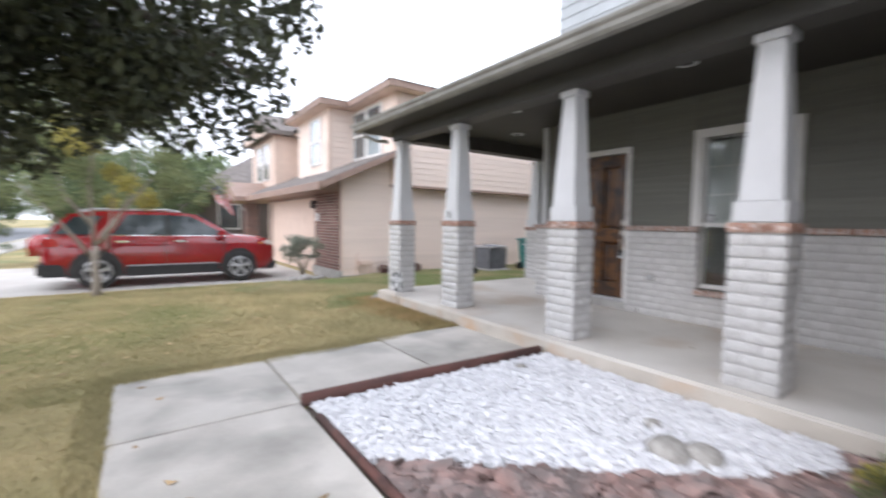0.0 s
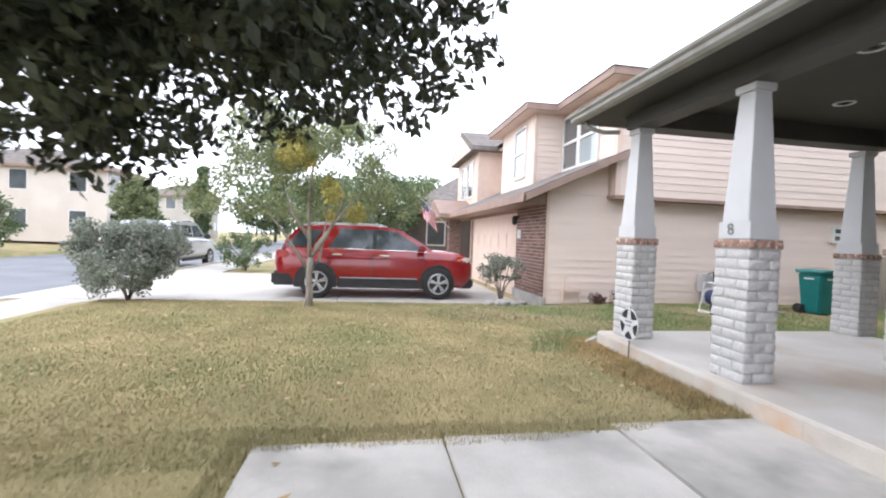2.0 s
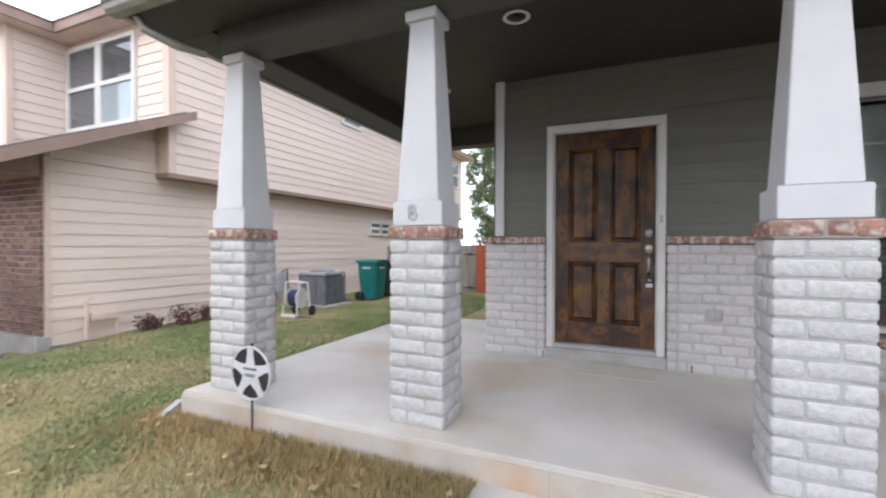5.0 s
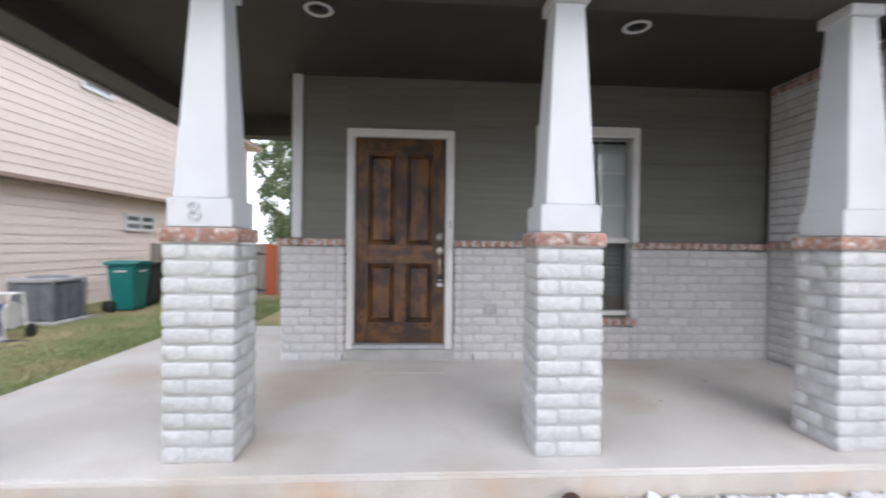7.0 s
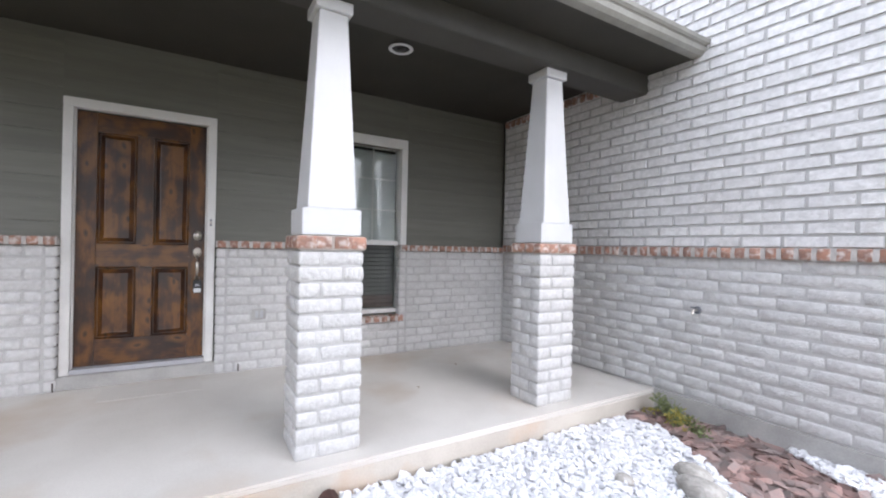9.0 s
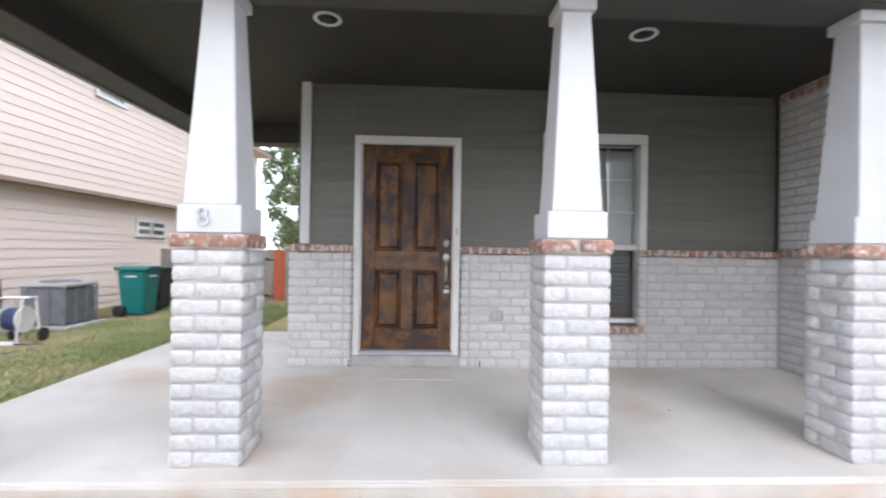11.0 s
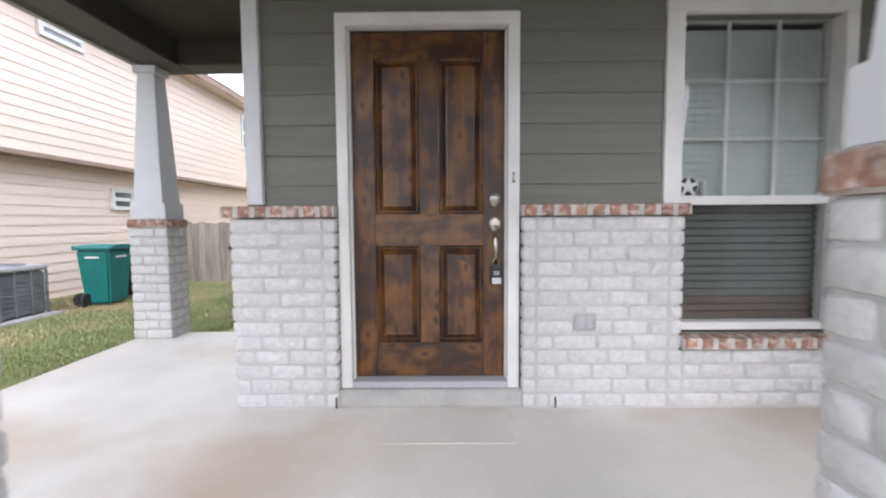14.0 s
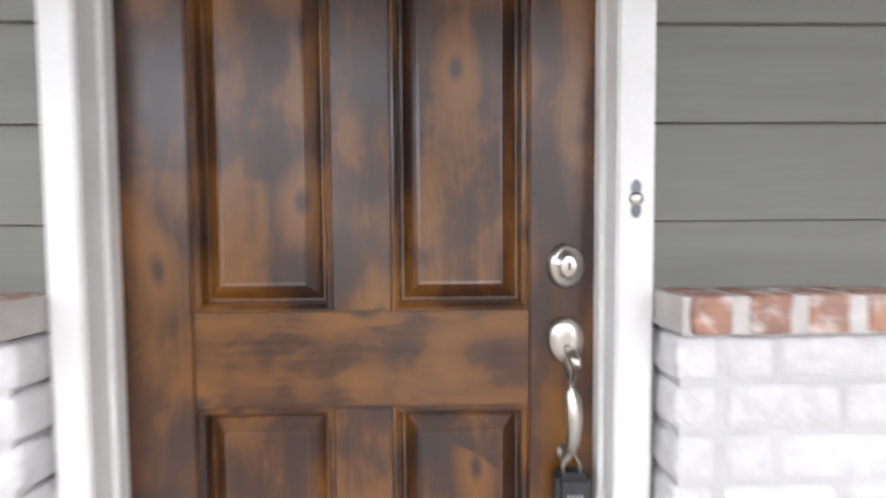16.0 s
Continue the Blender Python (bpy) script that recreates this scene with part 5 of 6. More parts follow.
def suv(at):
    """A red sport utility car; nose towards plus x, built round its own middle."""
    car = thing("suv", (0, 0, 0), "glossy red sport utility car parked on the driveway", "car")
    W = 0.95

    def sec(x, zb, zbelt, ztop, w, wt):
        return (x, [(0.0, zb), (w * 0.88, zb), (w * 0.97, zb + 0.10), (w, zb + 0.30), (w * 0.985, (zb + 0.3 + zbelt) / 2 + 0.06), (w * 0.955, zbelt), (wt, ztop), (0.0, ztop + 0.015)])
    body = loft([sec(-2.22, 0.50, 0.92, 0.98, 0.80, 0.72), sec(-2.15, 0.34, 1.02, 1.06, 0.90, 0.82), sec(-1.85, 0.27, 1.08, 1.10, W, 0.86), sec(-1.0, 0.25, 1.10, 1.12, W, 0.87),
                 sec(0.1, 0.25, 1.09, 1.11, W, 0.87), sec(0.95, 0.25, 1.08, 1.11, W, 0.86), sec(1.25, 0.25, 1.06, 1.13, W, 0.82), sec(1.75, 0.26, 1.02, 1.11, W, 0.78),
                 sec(2.10, 0.28, 0.97, 1.06, 0.92, 0.74), sec(2.30, 0.32, 0.90, 0.99, 0.82, 0.68), sec(2.39, 0.38, 0.80, 0.88, 0.74, 0.62), sec(2.41, 0.44, 0.70, 0.76, 0.68, 0.58)])
    part("body", body, M_CARRED, car, smooth=True)
    cabin = [(-2.10, 1.05), (-2.02, 1.30), (-1.80, 1.57), (-1.45, 1.635), (-0.6, 1.66), (0.10, 1.65), (0.45, 1.61), (1.02, 1.28), (1.30, 1.06)]
    bm = bmesh.new()
    lo = [bm.verts.new((x, s * 0.86, 1.04)) for s in (-1, 1) for x, z in cabin]
    hi = [bm.verts.new((x, s * (0.87 - 0.24 * (z - 1.05) / 0.65), z)) for s in (-1, 1) for x, z in cabin]
    k = len(cabin)
    for i in range(k - 1):
        bm.faces.new((lo[i], lo[i + 1], hi[i + 1], hi[i]))
        bm.faces.new((lo[k + i + 1], lo[k + i], hi[k + i], hi[k + i + 1]))
        bm.faces.new((hi[i], hi[i + 1], hi[k + i + 1], hi[k + i]))
    bmesh.ops.remove_doubles(bm, verts=bm.verts[:], dist=0.001)
    bmesh.ops.recalc_face_normals(bm, faces=bm.faces[:])
    part("cabin", bm, M_CARRED, car)

    def side_glass(outline, material, s, out=0.012):
        g = bmesh.new()
        vs = [g.verts.new((x, s * (0.87 - 0.24 * (z - 1.05) / 0.65 + out), z)) for x, z in outline]
        f = g.faces.new(vs)
        e = bmesh.ops.extrude_face_region(g, geom=[f])
        bmesh.ops.translate(g, vec=(0, -s * 0.02, 0), verts=[q for q in e["geom"] if isinstance(q, bmesh.types.BMVert)])
        bmesh.ops.recalc_face_normals(g, faces=g.faces[:])
        return g
    for s in (-1, 1):
        part("side_window", side_glass([(-2.00, 1.16), (-1.50, 1.14), (-1.30, 1.54), (-1.74, 1.51)], M_CARGLASS, s), M_CARGLASS, car, "dark rear quarter glass")
        part("side_window", side_glass([(-1.14, 1.14), (-0.14, 1.13), (-0.17, 1.58), (-0.88, 1.575)], M_CARGLASS, s), M_CARGLASS, car, "dark glossy side glass")
        part("side_window", side_glass([(-0.06, 1.13), (1.05, 1.12), (0.92, 1.22), (0.36, 1.56), (-0.09, 1.58)], M_CARGLASS, s), M_CARGLASS, car, "dark glossy side glass")
        part("roof_rail", tube(bmesh.new(), [(-1.7, s * 0.62, 1.62), (-1.5, s * 0.62, 1.685), (-0.1, s * 0.62, 1.70), (0.15, s * 0.62, 1.655)], 0.018), M_ALLOY, car)
        part("rocker", boxed(-0.92, 0.92, s * 0.93 - 0.03, s * 0.93 + 0.033, 0.24, 0.455), M_BLACK, car, "black lower cladding", bevel=0.015)
        part("chrome_strip", boxed(-0.88, 0.88, s * 0.962 - 0.01, s * 0.962 + 0.012, 0.458, 0.482), M_ACTOP, car, "pale bright sill strip", bevel=0.004)
        part("mirror", boxed(0.88, 1.05, s * 1.0 - 0.10, s * 1.0 + 0.09, 1.10, 1.24), M_CARRED, car, bevel=0.03)
        for x in (-0.95, 0.12):
            part("door_handle", boxed(x - 0.11, x + 0.11, s * 0.955 - 0.018, s * 0.955 + 0.018, 0.975, 1.01), M_CHROME, car, bevel=0.008)
        part("pillar_trim", side_glass([(-0.14, 1.13), (-0.06, 1.13), (-0.09, 1.58), (-0.17, 1.58)], M_BLACK, s, 0.010), M_BLACK, car, "black window pillar")
        part("window_strip", side_glass([(-1.16, 1.105), (1.10, 1.09), (1.10, 1.115), (-1.16, 1.135)], M_CHROME, s, 0.014), M_CHROME, car, "bright strip under the side windows")
        for x in (-1.17, -0.17, 1.02):
            part("door_seam", boxed(x - 0.005, x + 0.005, s * 0.949 - 0.006, s * 0.949 + 0.006, 0.45, 1.04), M_BLACK, car)
        part("headlamp", boxed(1.95, 2.27, s * 0.78 - 0.11, s * 0.78 + 0.085, 0.88, 1.0), M_LAMPW, car, "clear headlamp", bevel=0.03)
        part("indicator", boxed(1.90, 2.03, s * 0.86 - 0.05, s * 0.86 + 0.065, 0.89, 0.97), M_LAMPA, car, "amber corner lamp", bevel=0.02)
        part("tail_lamp", boxed(-2.19, -1.92, s * 0.84 - 0.08, s * 0.84 + 0.075, 0.86, 1.06), M_LAMPR, car, "red tail lamp", bevel=0.03)
        for x in (-1.38, 1.38):
            arch = []
            for i in range(13):
                a = math.pi * i / 12
                arch.append((x + 0.445 * math.cos(a), 0.37 + 0.445 * math.sin(a)))
            arch = [(x + 0.445, 0.24)] + arch + [(x - 0.445, 0.24)]
            part("wheel_arch", prism(bmesh.new(), arch, "y", s * 0.925, s * 0.958), M_BLACK, car, "black wheel arch cladding")
            wheel(car, x, s * 0.875, 0.365, s)
    part("front_bumper", boxed(1.92, 2.42, -0.82, 0.82, 0.25, 0.50), M_BLACK, car, "dark lower bumper", bevel=0.05)
    part("rear_bumper", boxed(-2.27, -1.80, -0.93, 0.93, 0.27, 0.58), M_BLACK, car, "dark lower bumper", bevel=0.05)
    part("grille", boxed(2.32, 2.43, -0.55, 0.55, 0.58, 0.82), M_CHROME, car, bevel=0.02)
    ws = bmesh.new()
    vs = [ws.verts.new(p) for p in ((1.25, -0.80, 1.10), (1.25, 0.80, 1.10), (0.53, 0.64, 1.60), (0.53, -0.64, 1.60))]
    f = ws.faces.new(vs)
    e = bmesh.ops.extrude_face_region(ws, geom=[f])
    bmesh.ops.translate(ws, vec=(0.02, 0, 0.025), verts=[q for q in e["geom"] if isinstance(q, bmesh.types.BMVert)])
    bmesh.ops.recalc_face_normals(ws, faces=ws.faces[:])
    part("windscreen", ws, M_CARGLASS, car)
    for ch in car.children:          # short nose, longer tail
        if not ch.name.startswith("wheel") or ch.name.startswith("wheel_arch"):
            for v in ch.data.vertices:
                v.co.x = 1.4 + (v.co.x - 1.4) * 0.84 if v.co.x > 1.4 else -1.4 + (v.co.x + 1.4) * 1.1 if v.co.x < -1.4 else v.co.x
    car.matrix_basis = at
    return car


suv(pose(0.69, 12.60, LOW + 0.04) @ Matrix.Scale(0.985, 4))


def pickup(at):
    car = thing("pickup_truck", (0, 0, 0), "silver pickup truck parked at the kerb", "truck")

    def sec(x, zb, zt, w):
        return (x, [(0.0, zb), (w * 0.9, zb), (w, zb + 0.12), (w, zt - 0.12), (w * 0.96, zt), (0.0, zt + 0.01)])
    part("body", loft([sec(-2.75, 0.5, 1.16, 0.90), sec(-2.6, 0.42, 1.22, 0.97), sec(-0.4, 0.42, 1.22, 0.98), sec(1.3, 0.42, 1.20, 0.98), sec(1.5, 0.42, 1.18, 0.98), sec(2.5, 0.45, 1.08, 0.95), sec(2.75, 0.5, 0.95, 0.86)]), M_CARGREY, car, smooth=True)
    cab = bmesh.new()
    prof = [(-1.75, 1.2), (-1.65, 1.80), (-0.9, 1.86), (0.5, 1.86), (0.8, 1.80), (1.5, 1.2)]
    v0 = [cab.verts.new((x, -0.92 + 0.22 * (z - 1.2), z)) for x, z in prof]
    v1 = [cab.verts.new((x, 0.92 - 0.22 * (z - 1.2), z)) for x, z in prof]
    cab.faces.new(v0)
    cab.faces.new(v1[::-1])
    for i in range(len(prof)):
        j = (i + 1) % len(prof)
        cab.faces.new((v0[j], v0[i], v1[i], v1[j]))
    bmesh.ops.recalc_face_normals(cab, faces=cab.faces[:])
    part("cabin", cab, M_CARGREY, car)
    for s in (-1, 1):
        for x0, x1, x2, x3 in ((-1.6, -1.05, -1.05, -1.55), (-0.85, 0.05, 0.05, -0.82), (0.15, 1.2, 0.72, 0.15)):
            g = bmesh.new()
            vs = [g.verts.new((x, s * (0.925 - 0.22 * (z - 1.2)), z)) for x, z in ((x0, 1.28), (x1, 1.28), (x2, 1.72), (x3, 1.72))]
            f = g.faces.new(vs)
            e = bmesh.ops.extrude_face_region(g, geom=[f])
            bmesh.ops.translate(g, vec=(0, -s * 0.02, 0), verts=[q for q in e["geom"] if isinstance(q, bmesh.types.BMVert)])
            bmesh.ops.recalc_face_normals(g, faces=g.faces[:])
            part("side_window", g, M_CARGLASS, car)
        part("mirror", boxed(1.0, 1.18, s * 1.08 - 0.12, s * 1.08 + 0.1, 1.2, 1.38), M_BLACK, car, bevel=0.03)
        part("running_board", boxed(-0.9, 1.2, s * 0.96 - 0.05, s * 0.96 + 0.06, 0.36, 0.43), M_BLACK, car, bevel=0.01)
        part("tail_lamp", boxed(-2.76, -2.6, s * 0.9 - 0.06, s * 0.9 + 0.06, 0.8, 1.15), M_LAMPR, car, "red tail lamp", bevel=0.02)
        for x in (-1.7, 1.75):
            wheel(car, x, s * 0.90, 0.39, s)
    part("rear_bumper", boxed(-2.85, -2.7, -0.9, 0.9, 0.45, 0.62), M_CHROME, car, bevel=0.02)
    ws = boxed(-1.762, -1.70, -0.7, 0.7, 1.3, 1.7)
    part("rear_window", ws, M_CARGLASS, car)
    car.matrix_basis = at
    return car


pickup(pose(-7.38, 20.3, LOW - 0.14, 0, 0, 90))
far_car = thing("parked_car", (0, 0, 0), "small pale car parked far along the driveway", "car")
part("body", loft([(x, [(0, 0.3), (0.8, 0.3), (0.85, 0.6), (0.8, z), (0, z + 0.02)]) for x, z in ((-2.0, 0.8), (-1.8, 0.95), (-0.9, 1.0), (1.0, 1.0), (1.9, 0.8), (2.05, 0.6))]), M_CARRED, far_car, smooth=True)
part("cabin", loft([(x, [(0, 0.95), (0.72, 0.95), (0.6, z), (0, z + 0.01)]) for x, z in ((-1.7, 1.0), (-1.3, 1.4), (0.3, 1.42), (1.0, 1.02))]), M_CARGLASS, far_car, smooth=True)
for s in (-1, 1):
    for x in (-1.2, 1.25):
        wheel(far_car, x, s * 0.78, 0.31, s)
tagged(far_car, "small dark red car parked behind the larger red car")
far_car.matrix_basis = pose(-0.75, 19.2, LOW)

# ---------------------------------------------------------------- trees and shrubs
big = thing("shade_tree", (-2.6, 3.0, 0), "large dark-leaved shade tree overhanging the walk", "tree")
part("trunk", tube(bmesh.new(), [(-2.6, 3.0, -0.1), (-2.58, 3.0, 0.3), (-2.55, 3.02, 1.2), (-2.5, 3.1, 2.2), (-2.3, 3.2, 3.2), (-2.0, 3.3, 4.6)], [0.24, 0.18, 0.15, 0.14, 0.10, 0.04], 12), M_BARKD, big, smooth=True)
limbs = [[(-2.5, 3.1, 2.1), (-1.6, 3.3, 2.75), (-0.7, 3.6, 2.85), (0.3, 3.8, 2.6), (0.8, 3.95, 2.42)], [(-2.45, 3.1, 2.3), (-1.9, 4.2, 2.9), (-1.3, 5.1, 2.9), (-0.6, 5.7, 2.75), (0.2, 6.1, 2.75)],
         [(-2.5, 3.1, 2.2), (-2.0, 2.3, 2.8), (-1.1, 1.6, 3.0), (-0.2, 1.6, 3.0)], [(-2.3, 3.2, 3.1), (-1.2, 3.6, 3.8), (0.0, 4.2, 3.9)],
         [(-0.7, 3.6, 2.85), (-0.2, 4.3, 2.7), (0.2, 4.8, 2.55)], [(-1.6, 3.3, 2.75), (-1.1, 4.0, 2.5), (-0.8, 4.5, 2.2)]]
for p in limbs:
    part("limb", tube(bmesh.new(), p, [0.07 - 0.058 * i / (len(p) - 1) for i in range(len(p))], 7), M_BARKD, big, smooth=True)
rng = random.Random(5)
clumps = []
for p in limbs:
    for a, b in zip(p, p[1:]):
        for k in range(4):
            f = rng.random()
            c = [a[i] + (b[i] - a[i]) * f for i in range(3)]
            clumps.append((c[0] + rng.uniform(-0.45, 0.45), c[1] + rng.uniform(-0.45, 0.45), c[2] + rng.uniform(-0.30, 0.45), rng.uniform(0.14, 0.34)))
for k in range(60):
    a, r = rng.uniform(0, 6.28), 1.9 * rng.random() ** 0.5
    clumps.append((-1.2 + r * math.cos(a), 3.75 + r * math.sin(a), 2.45 + 1.6 * rng.random() ** 1.6 + 0.12 * r, rng.uniform(0.2, 0.42)))
for k in range(90):
    x, y = rng.uniform(-3.2, 0.7), rng.uniform(2.2, 5.6)
    out = max(0.0, x + 0.2)
    clumps.append((x, y, rng.uniform(2.05 + 0.25 * out, 3.2), rng.uniform(0.16, 0.36)))
for k in range(40):
    x, y = rng.uniform(-3.4, -0.6), rng.uniform(3.4, 5.2)
    clumps.append((x, y, rng.uniform(1.75, 2.5), rng.uniform(0.14, 0.30)))
for x, y, z in ((-0.6, 4.5, 1.95), (-0.5, 4.4, 2.2), (-0.45, 4.5, 2.05), (-0.65, 4.4, 2.3), (-0.35, 4.3, 2.3), (0.75, 5.6, 2.75), (0.95, 5.9, 2.65), (0.55, 6.0, 3.0), (0.3, 5.4, 2.9), (1.0, 4.6, 2.75), (0.85, 4.1, 2.5), (0.35, 6.3, 2.6), (0.7, 6.5, 3.1)):
    clumps.append((x, y, z, 0.10))
for x, y, z in ((1.05, 4.31, 2.38), (0.84, 4.32, 2.16), (0.66, 4.29, 1.98), (0.81, 3.87, 2.78), (0.48, 4.16, 2.14), (0.28, 4.11, 1.95),
                (0.67, 4.14, 2.48), (-0.45, 4.08, 1.75), (-0.82, 3.96, 1.8), (0.78, 4.17, 2.33), (0.99, 4.13, 2.59), (0.55, 4.0, 2.62), (0.30, 4.2, 2.4)):
    clumps.append((x, y, z, 0.15))
crown("crown", big, clumps, 58000, 0.082, M_LEAFD, wide=0.5)

yt = thing("young_tree", (-0.60, 9.98, -0.05), "slim young tree with pale bark and yellowing leaves", "tree")
TX, TY = -0.60, 9.98
part("trunk", tube(bmesh.new(), [(TX, TY, -0.2), (TX + 0.01, TY, 0.25), (TX - 0.01, TY, 0.55), (TX + 0.02, TY, 0.85)], [0.085, 0.065, 0.055, 0.06], 10), M_BARK, yt, smooth=True)
ylimbs = [[(0.0, 0, 0.75), (0.10, 0, 1.05), (0.42, 0.05, 1.5), (0.80, 0.1, 2.0), (1.15, 0.1, 2.45)], [(0.0, 0, 0.8), (-0.02, 0.02, 1.2), (-0.05, 0.0, 1.9), (0.02, 0.1, 2.7), (0.0, 0.1, 3.2)],
          [(0.0, 0, 0.6), (-0.25, 0.05, 0.95), (-0.55, 0.0, 1.4), (-0.95, -0.1, 1.9)], [(0.05, 0, 0.9), (0.3, -0.15, 1.25), (0.55, -0.3, 1.8), (0.6, -0.4, 2.5)],
          [(-0.02, 0.02, 1.2), (-0.4, 0.3, 1.7), (-0.6, 0.4, 2.4)], [(0.0, 0, 0.55), (0.16, 0.1, 0.8), (0.22, 0.2, 1.3), (0.3, 0.3, 2.2)]]
yc, yy2 = [], []
for p in ylimbs:
    p = [(TX + a, TY + b, c) for a, b, c in p]
    part("limb", tube(bmesh.new(), p, [0.04 - 0.032 * i / (len(p) - 1) for i in range(len(p))], 7), M_BARK, yt, smooth=True)
for k in range(120):
    a, r, h = rng.uniform(0, 6.28), rng.random() ** 0.6, rng.random()
    wide = 2.5 * (1.0 - 0.5 * h)
    c = (TX - 0.08 + wide * r * math.cos(a), TY + wide * r * math.sin(a), 1.8 + 1.8 * h - 0.25 * r, rng.uniform(0.14, 0.30))
    (yy2 if k % 3 == 0 and TX - 0.3 < c[0] < TX + 1.1 and c[2] < 2.75 else yc).append(c)
crown("crown", yt, yc, 19000, 0.080, M_LEAFG, wide=0.4)
crown("yellow_foliage", yt, yy2, 2600, 0.075, M_LEAFY, wide=0.4)


def shrub(x, y, r, h, material, label, n=5000, size=0.05, bare=0.2, bark=M_BARK, dome=0):
    g0 = lie(x, y)
    t = thing("shrub", (x, y, g0), label, "shrub")
    cs = []
    for k in range(7):
        a = 6.28 * k / 7 + rng.uniform(-0.3, 0.3)
        e = (x + 0.75 * r * math.cos(a), y + 0.75 * r * math.sin(a), g0 + h * rng.uniform(0.6, 0.9))
        part("stem", tube(bmesh.new(), [(x, y, g0 - 0.02), (x + 0.2 * r * math.cos(a), y + 0.2 * r * math.sin(a), g0 + h * 0.35), e], [0.022, 0.016, 0.006], 6), bark, t, smooth=True)
    for k in range(46):
        a, q = rng.uniform(0, 6.28), rng.random() ** 0.5
        z = bare * h + (1 - bare) * h * rng.random()
        wide = r * (0.55 + 0.5 * min(1, (z / h) * 1.5)) * (1 if z < 0.85 * h else 0.8)
        cs.append((x + wide * q * math.cos(a), y + wide * q * math.sin(a), g0 + z, rng.uniform(0.10, 0.2) * r / 0.8))
    own = random.Random(8)
    for k in range(dome):
        a, q = own.uniform(0, 6.28), own.random() ** 0.5
        cs.append((x + 0.72 * r * q * math.cos(a), y + 0.72 * r * q * math.sin(a), g0 + h * (0.98 - 0.40 * q * q - 0.30 * own.random()), 0.2 * r / 0.8))
    crown("foliage", t, cs, n, size, material, wide=0.5)
    return t


shrub(-3.95, 10.75, 0.95, 1.40, M_LEAFS, "rounded silvery-green shrub at the edge of the lawn", 30000, 0.06, 0.2, dome=36)
shrub(-4.0, 18.6, 0.95, 1.3, M_LEAFM, "dark green clipped shrub beside the driveway", 6000, 0.07)
shrub(3.35, 11.0, 0.46, 1.05, M_LEAFS, "sparse grey-green shrub in front of the brick pier", 2600, 0.06, 0.45)
for px, py, pr_ in ((3.0, 10.6, 0.13), (3.25, 10.5, 0.16), (3.5, 10.55, 0.12), (3.7, 10.7, 0.14)):
    bm = bmesh.new()
    bmesh.ops.create_icosphere(bm, subdivisions=2, radius=pr_)
    for v in bm.verts:
        v.co *= 1 + 0.35 * noise.noise(v.co * 9 + Vector((px, py, 0)))
        v.co.z *= 0.6
    bm.transform(Matrix.Translation((px, py, lie(px, py) + pr_ * 0.35)))
    solid("border_stone", bm, M_ROCK, "pale rough border stone under the shrub", "stone", "border stones", at=(px, py, lie(px, py)))


def tree(x, y, h, r, material, label, n=6000, size=0.25, trunk=0.16, low=0.35, bark=M_BARKD):
    t = thing("tree", (x, y, 0), label, "tree")
    part("trunk", tube(bmesh.new(), [(x, y, -0.1), (x + 0.1, y, h * 0.25), (x, y + 0.1, h * 0.55), (x, y, h * 0.9)], [trunk, trunk * 0.8, trunk * 0.5, trunk * 0.12], 9), bark, t, smooth=True)
    for k in range(6):
        a = 1.05 * k + rng.random()
        z0 = h * (low + 0.05 * k)
        part("limb", tube(bmesh.new(), [(x, y, z0), (x + 0.4 * r * math.cos(a), y + 0.4 * r * math.sin(a), z0 + 0.15 * h), (x + 0.8 * r * math.cos(a), y + 0.8 * r * math.sin(a), z0 + 0.25 * h)], [trunk * 0.4, trunk * 0.25, 0.015], 6), bark, t, smooth=True)
    cs = []
    for k in range(150):
        a, q, f = rng.uniform(0, 6.28), rng.random() ** 0.5, rng.random()
        wide = r * math.sin(math.pi * (0.12 + 0.8 * f)) ** 0.7
        cs.append((x + wide * q * math.cos(a), y + wide * q * math.sin(a), h * (low + (1 - low) * f), rng.uniform(0.10, 0.24) * r))
    crown("crown", t, cs, n, size, material, wide=0.5)
    return t


tree(21.5, 9.4, 8.5, 2.0, M_LEAFM, "tall leafy green tree behind the fence", 26000, 0.16, 0.12, 0.05, M_BARK)
tree(16.6, 7.3, 5.6, 1.6, M_LEAFM, "leafy green tree behind the fence", 12000, 0.12, 0.08, 0.05, M_BARK)
tree(0.8, 26.5, 4.6, 2.6, M_LEAFM, "bushy dark green tree beyond the parked car", 9000, 0.2, 0.2, 0.25)
tree(-2.2, 31.0, 5.0, 2.6, M_LEAFM, "bushy green tree far down the street", 7000, 0.24, 0.2, 0.25)
tree(-15.0, 45.0, 6.9, 0.75, M_LEAFM, "tall narrow dark cypress down the street", 9000, 0.3, 0.2, 0.03)
tree(-13.9, 31.5, 4.2, 1.3, M_LEAFG, "yellow-green tree across the street", 5000, 0.25, 0.15, 0.3)
tree(-15.3, 36.0, 2.2, 1.5, M_LEAFM, "rounded green tree across the street", 6000, 0.25, 0.15, 0.15)
tree(-4.0, 52.0, 7.0, 4.0, M_LEAFM, "broad green tree far down the street", 6000, 0.4, 0.2, 0.2)
tree(-12.0, 62.0, 8.0, 5.0, M_LEAFM, "broad green tree far down the street", 6000, 0.5, 0.2, 0.2)
tree(5.5, 48.0, 7.5, 4.0, M_LEAFM, "broad green tree behind far roofs", 6000, 0.4, 0.2, 0.2)
tree(-17.5, 25.0, 2.6, 1.6, M_LEAFM, "low rounded green tree across the street", 5000, 0.2, 0.15, 0.1)

# ---------------------------------------------------------------- far houses


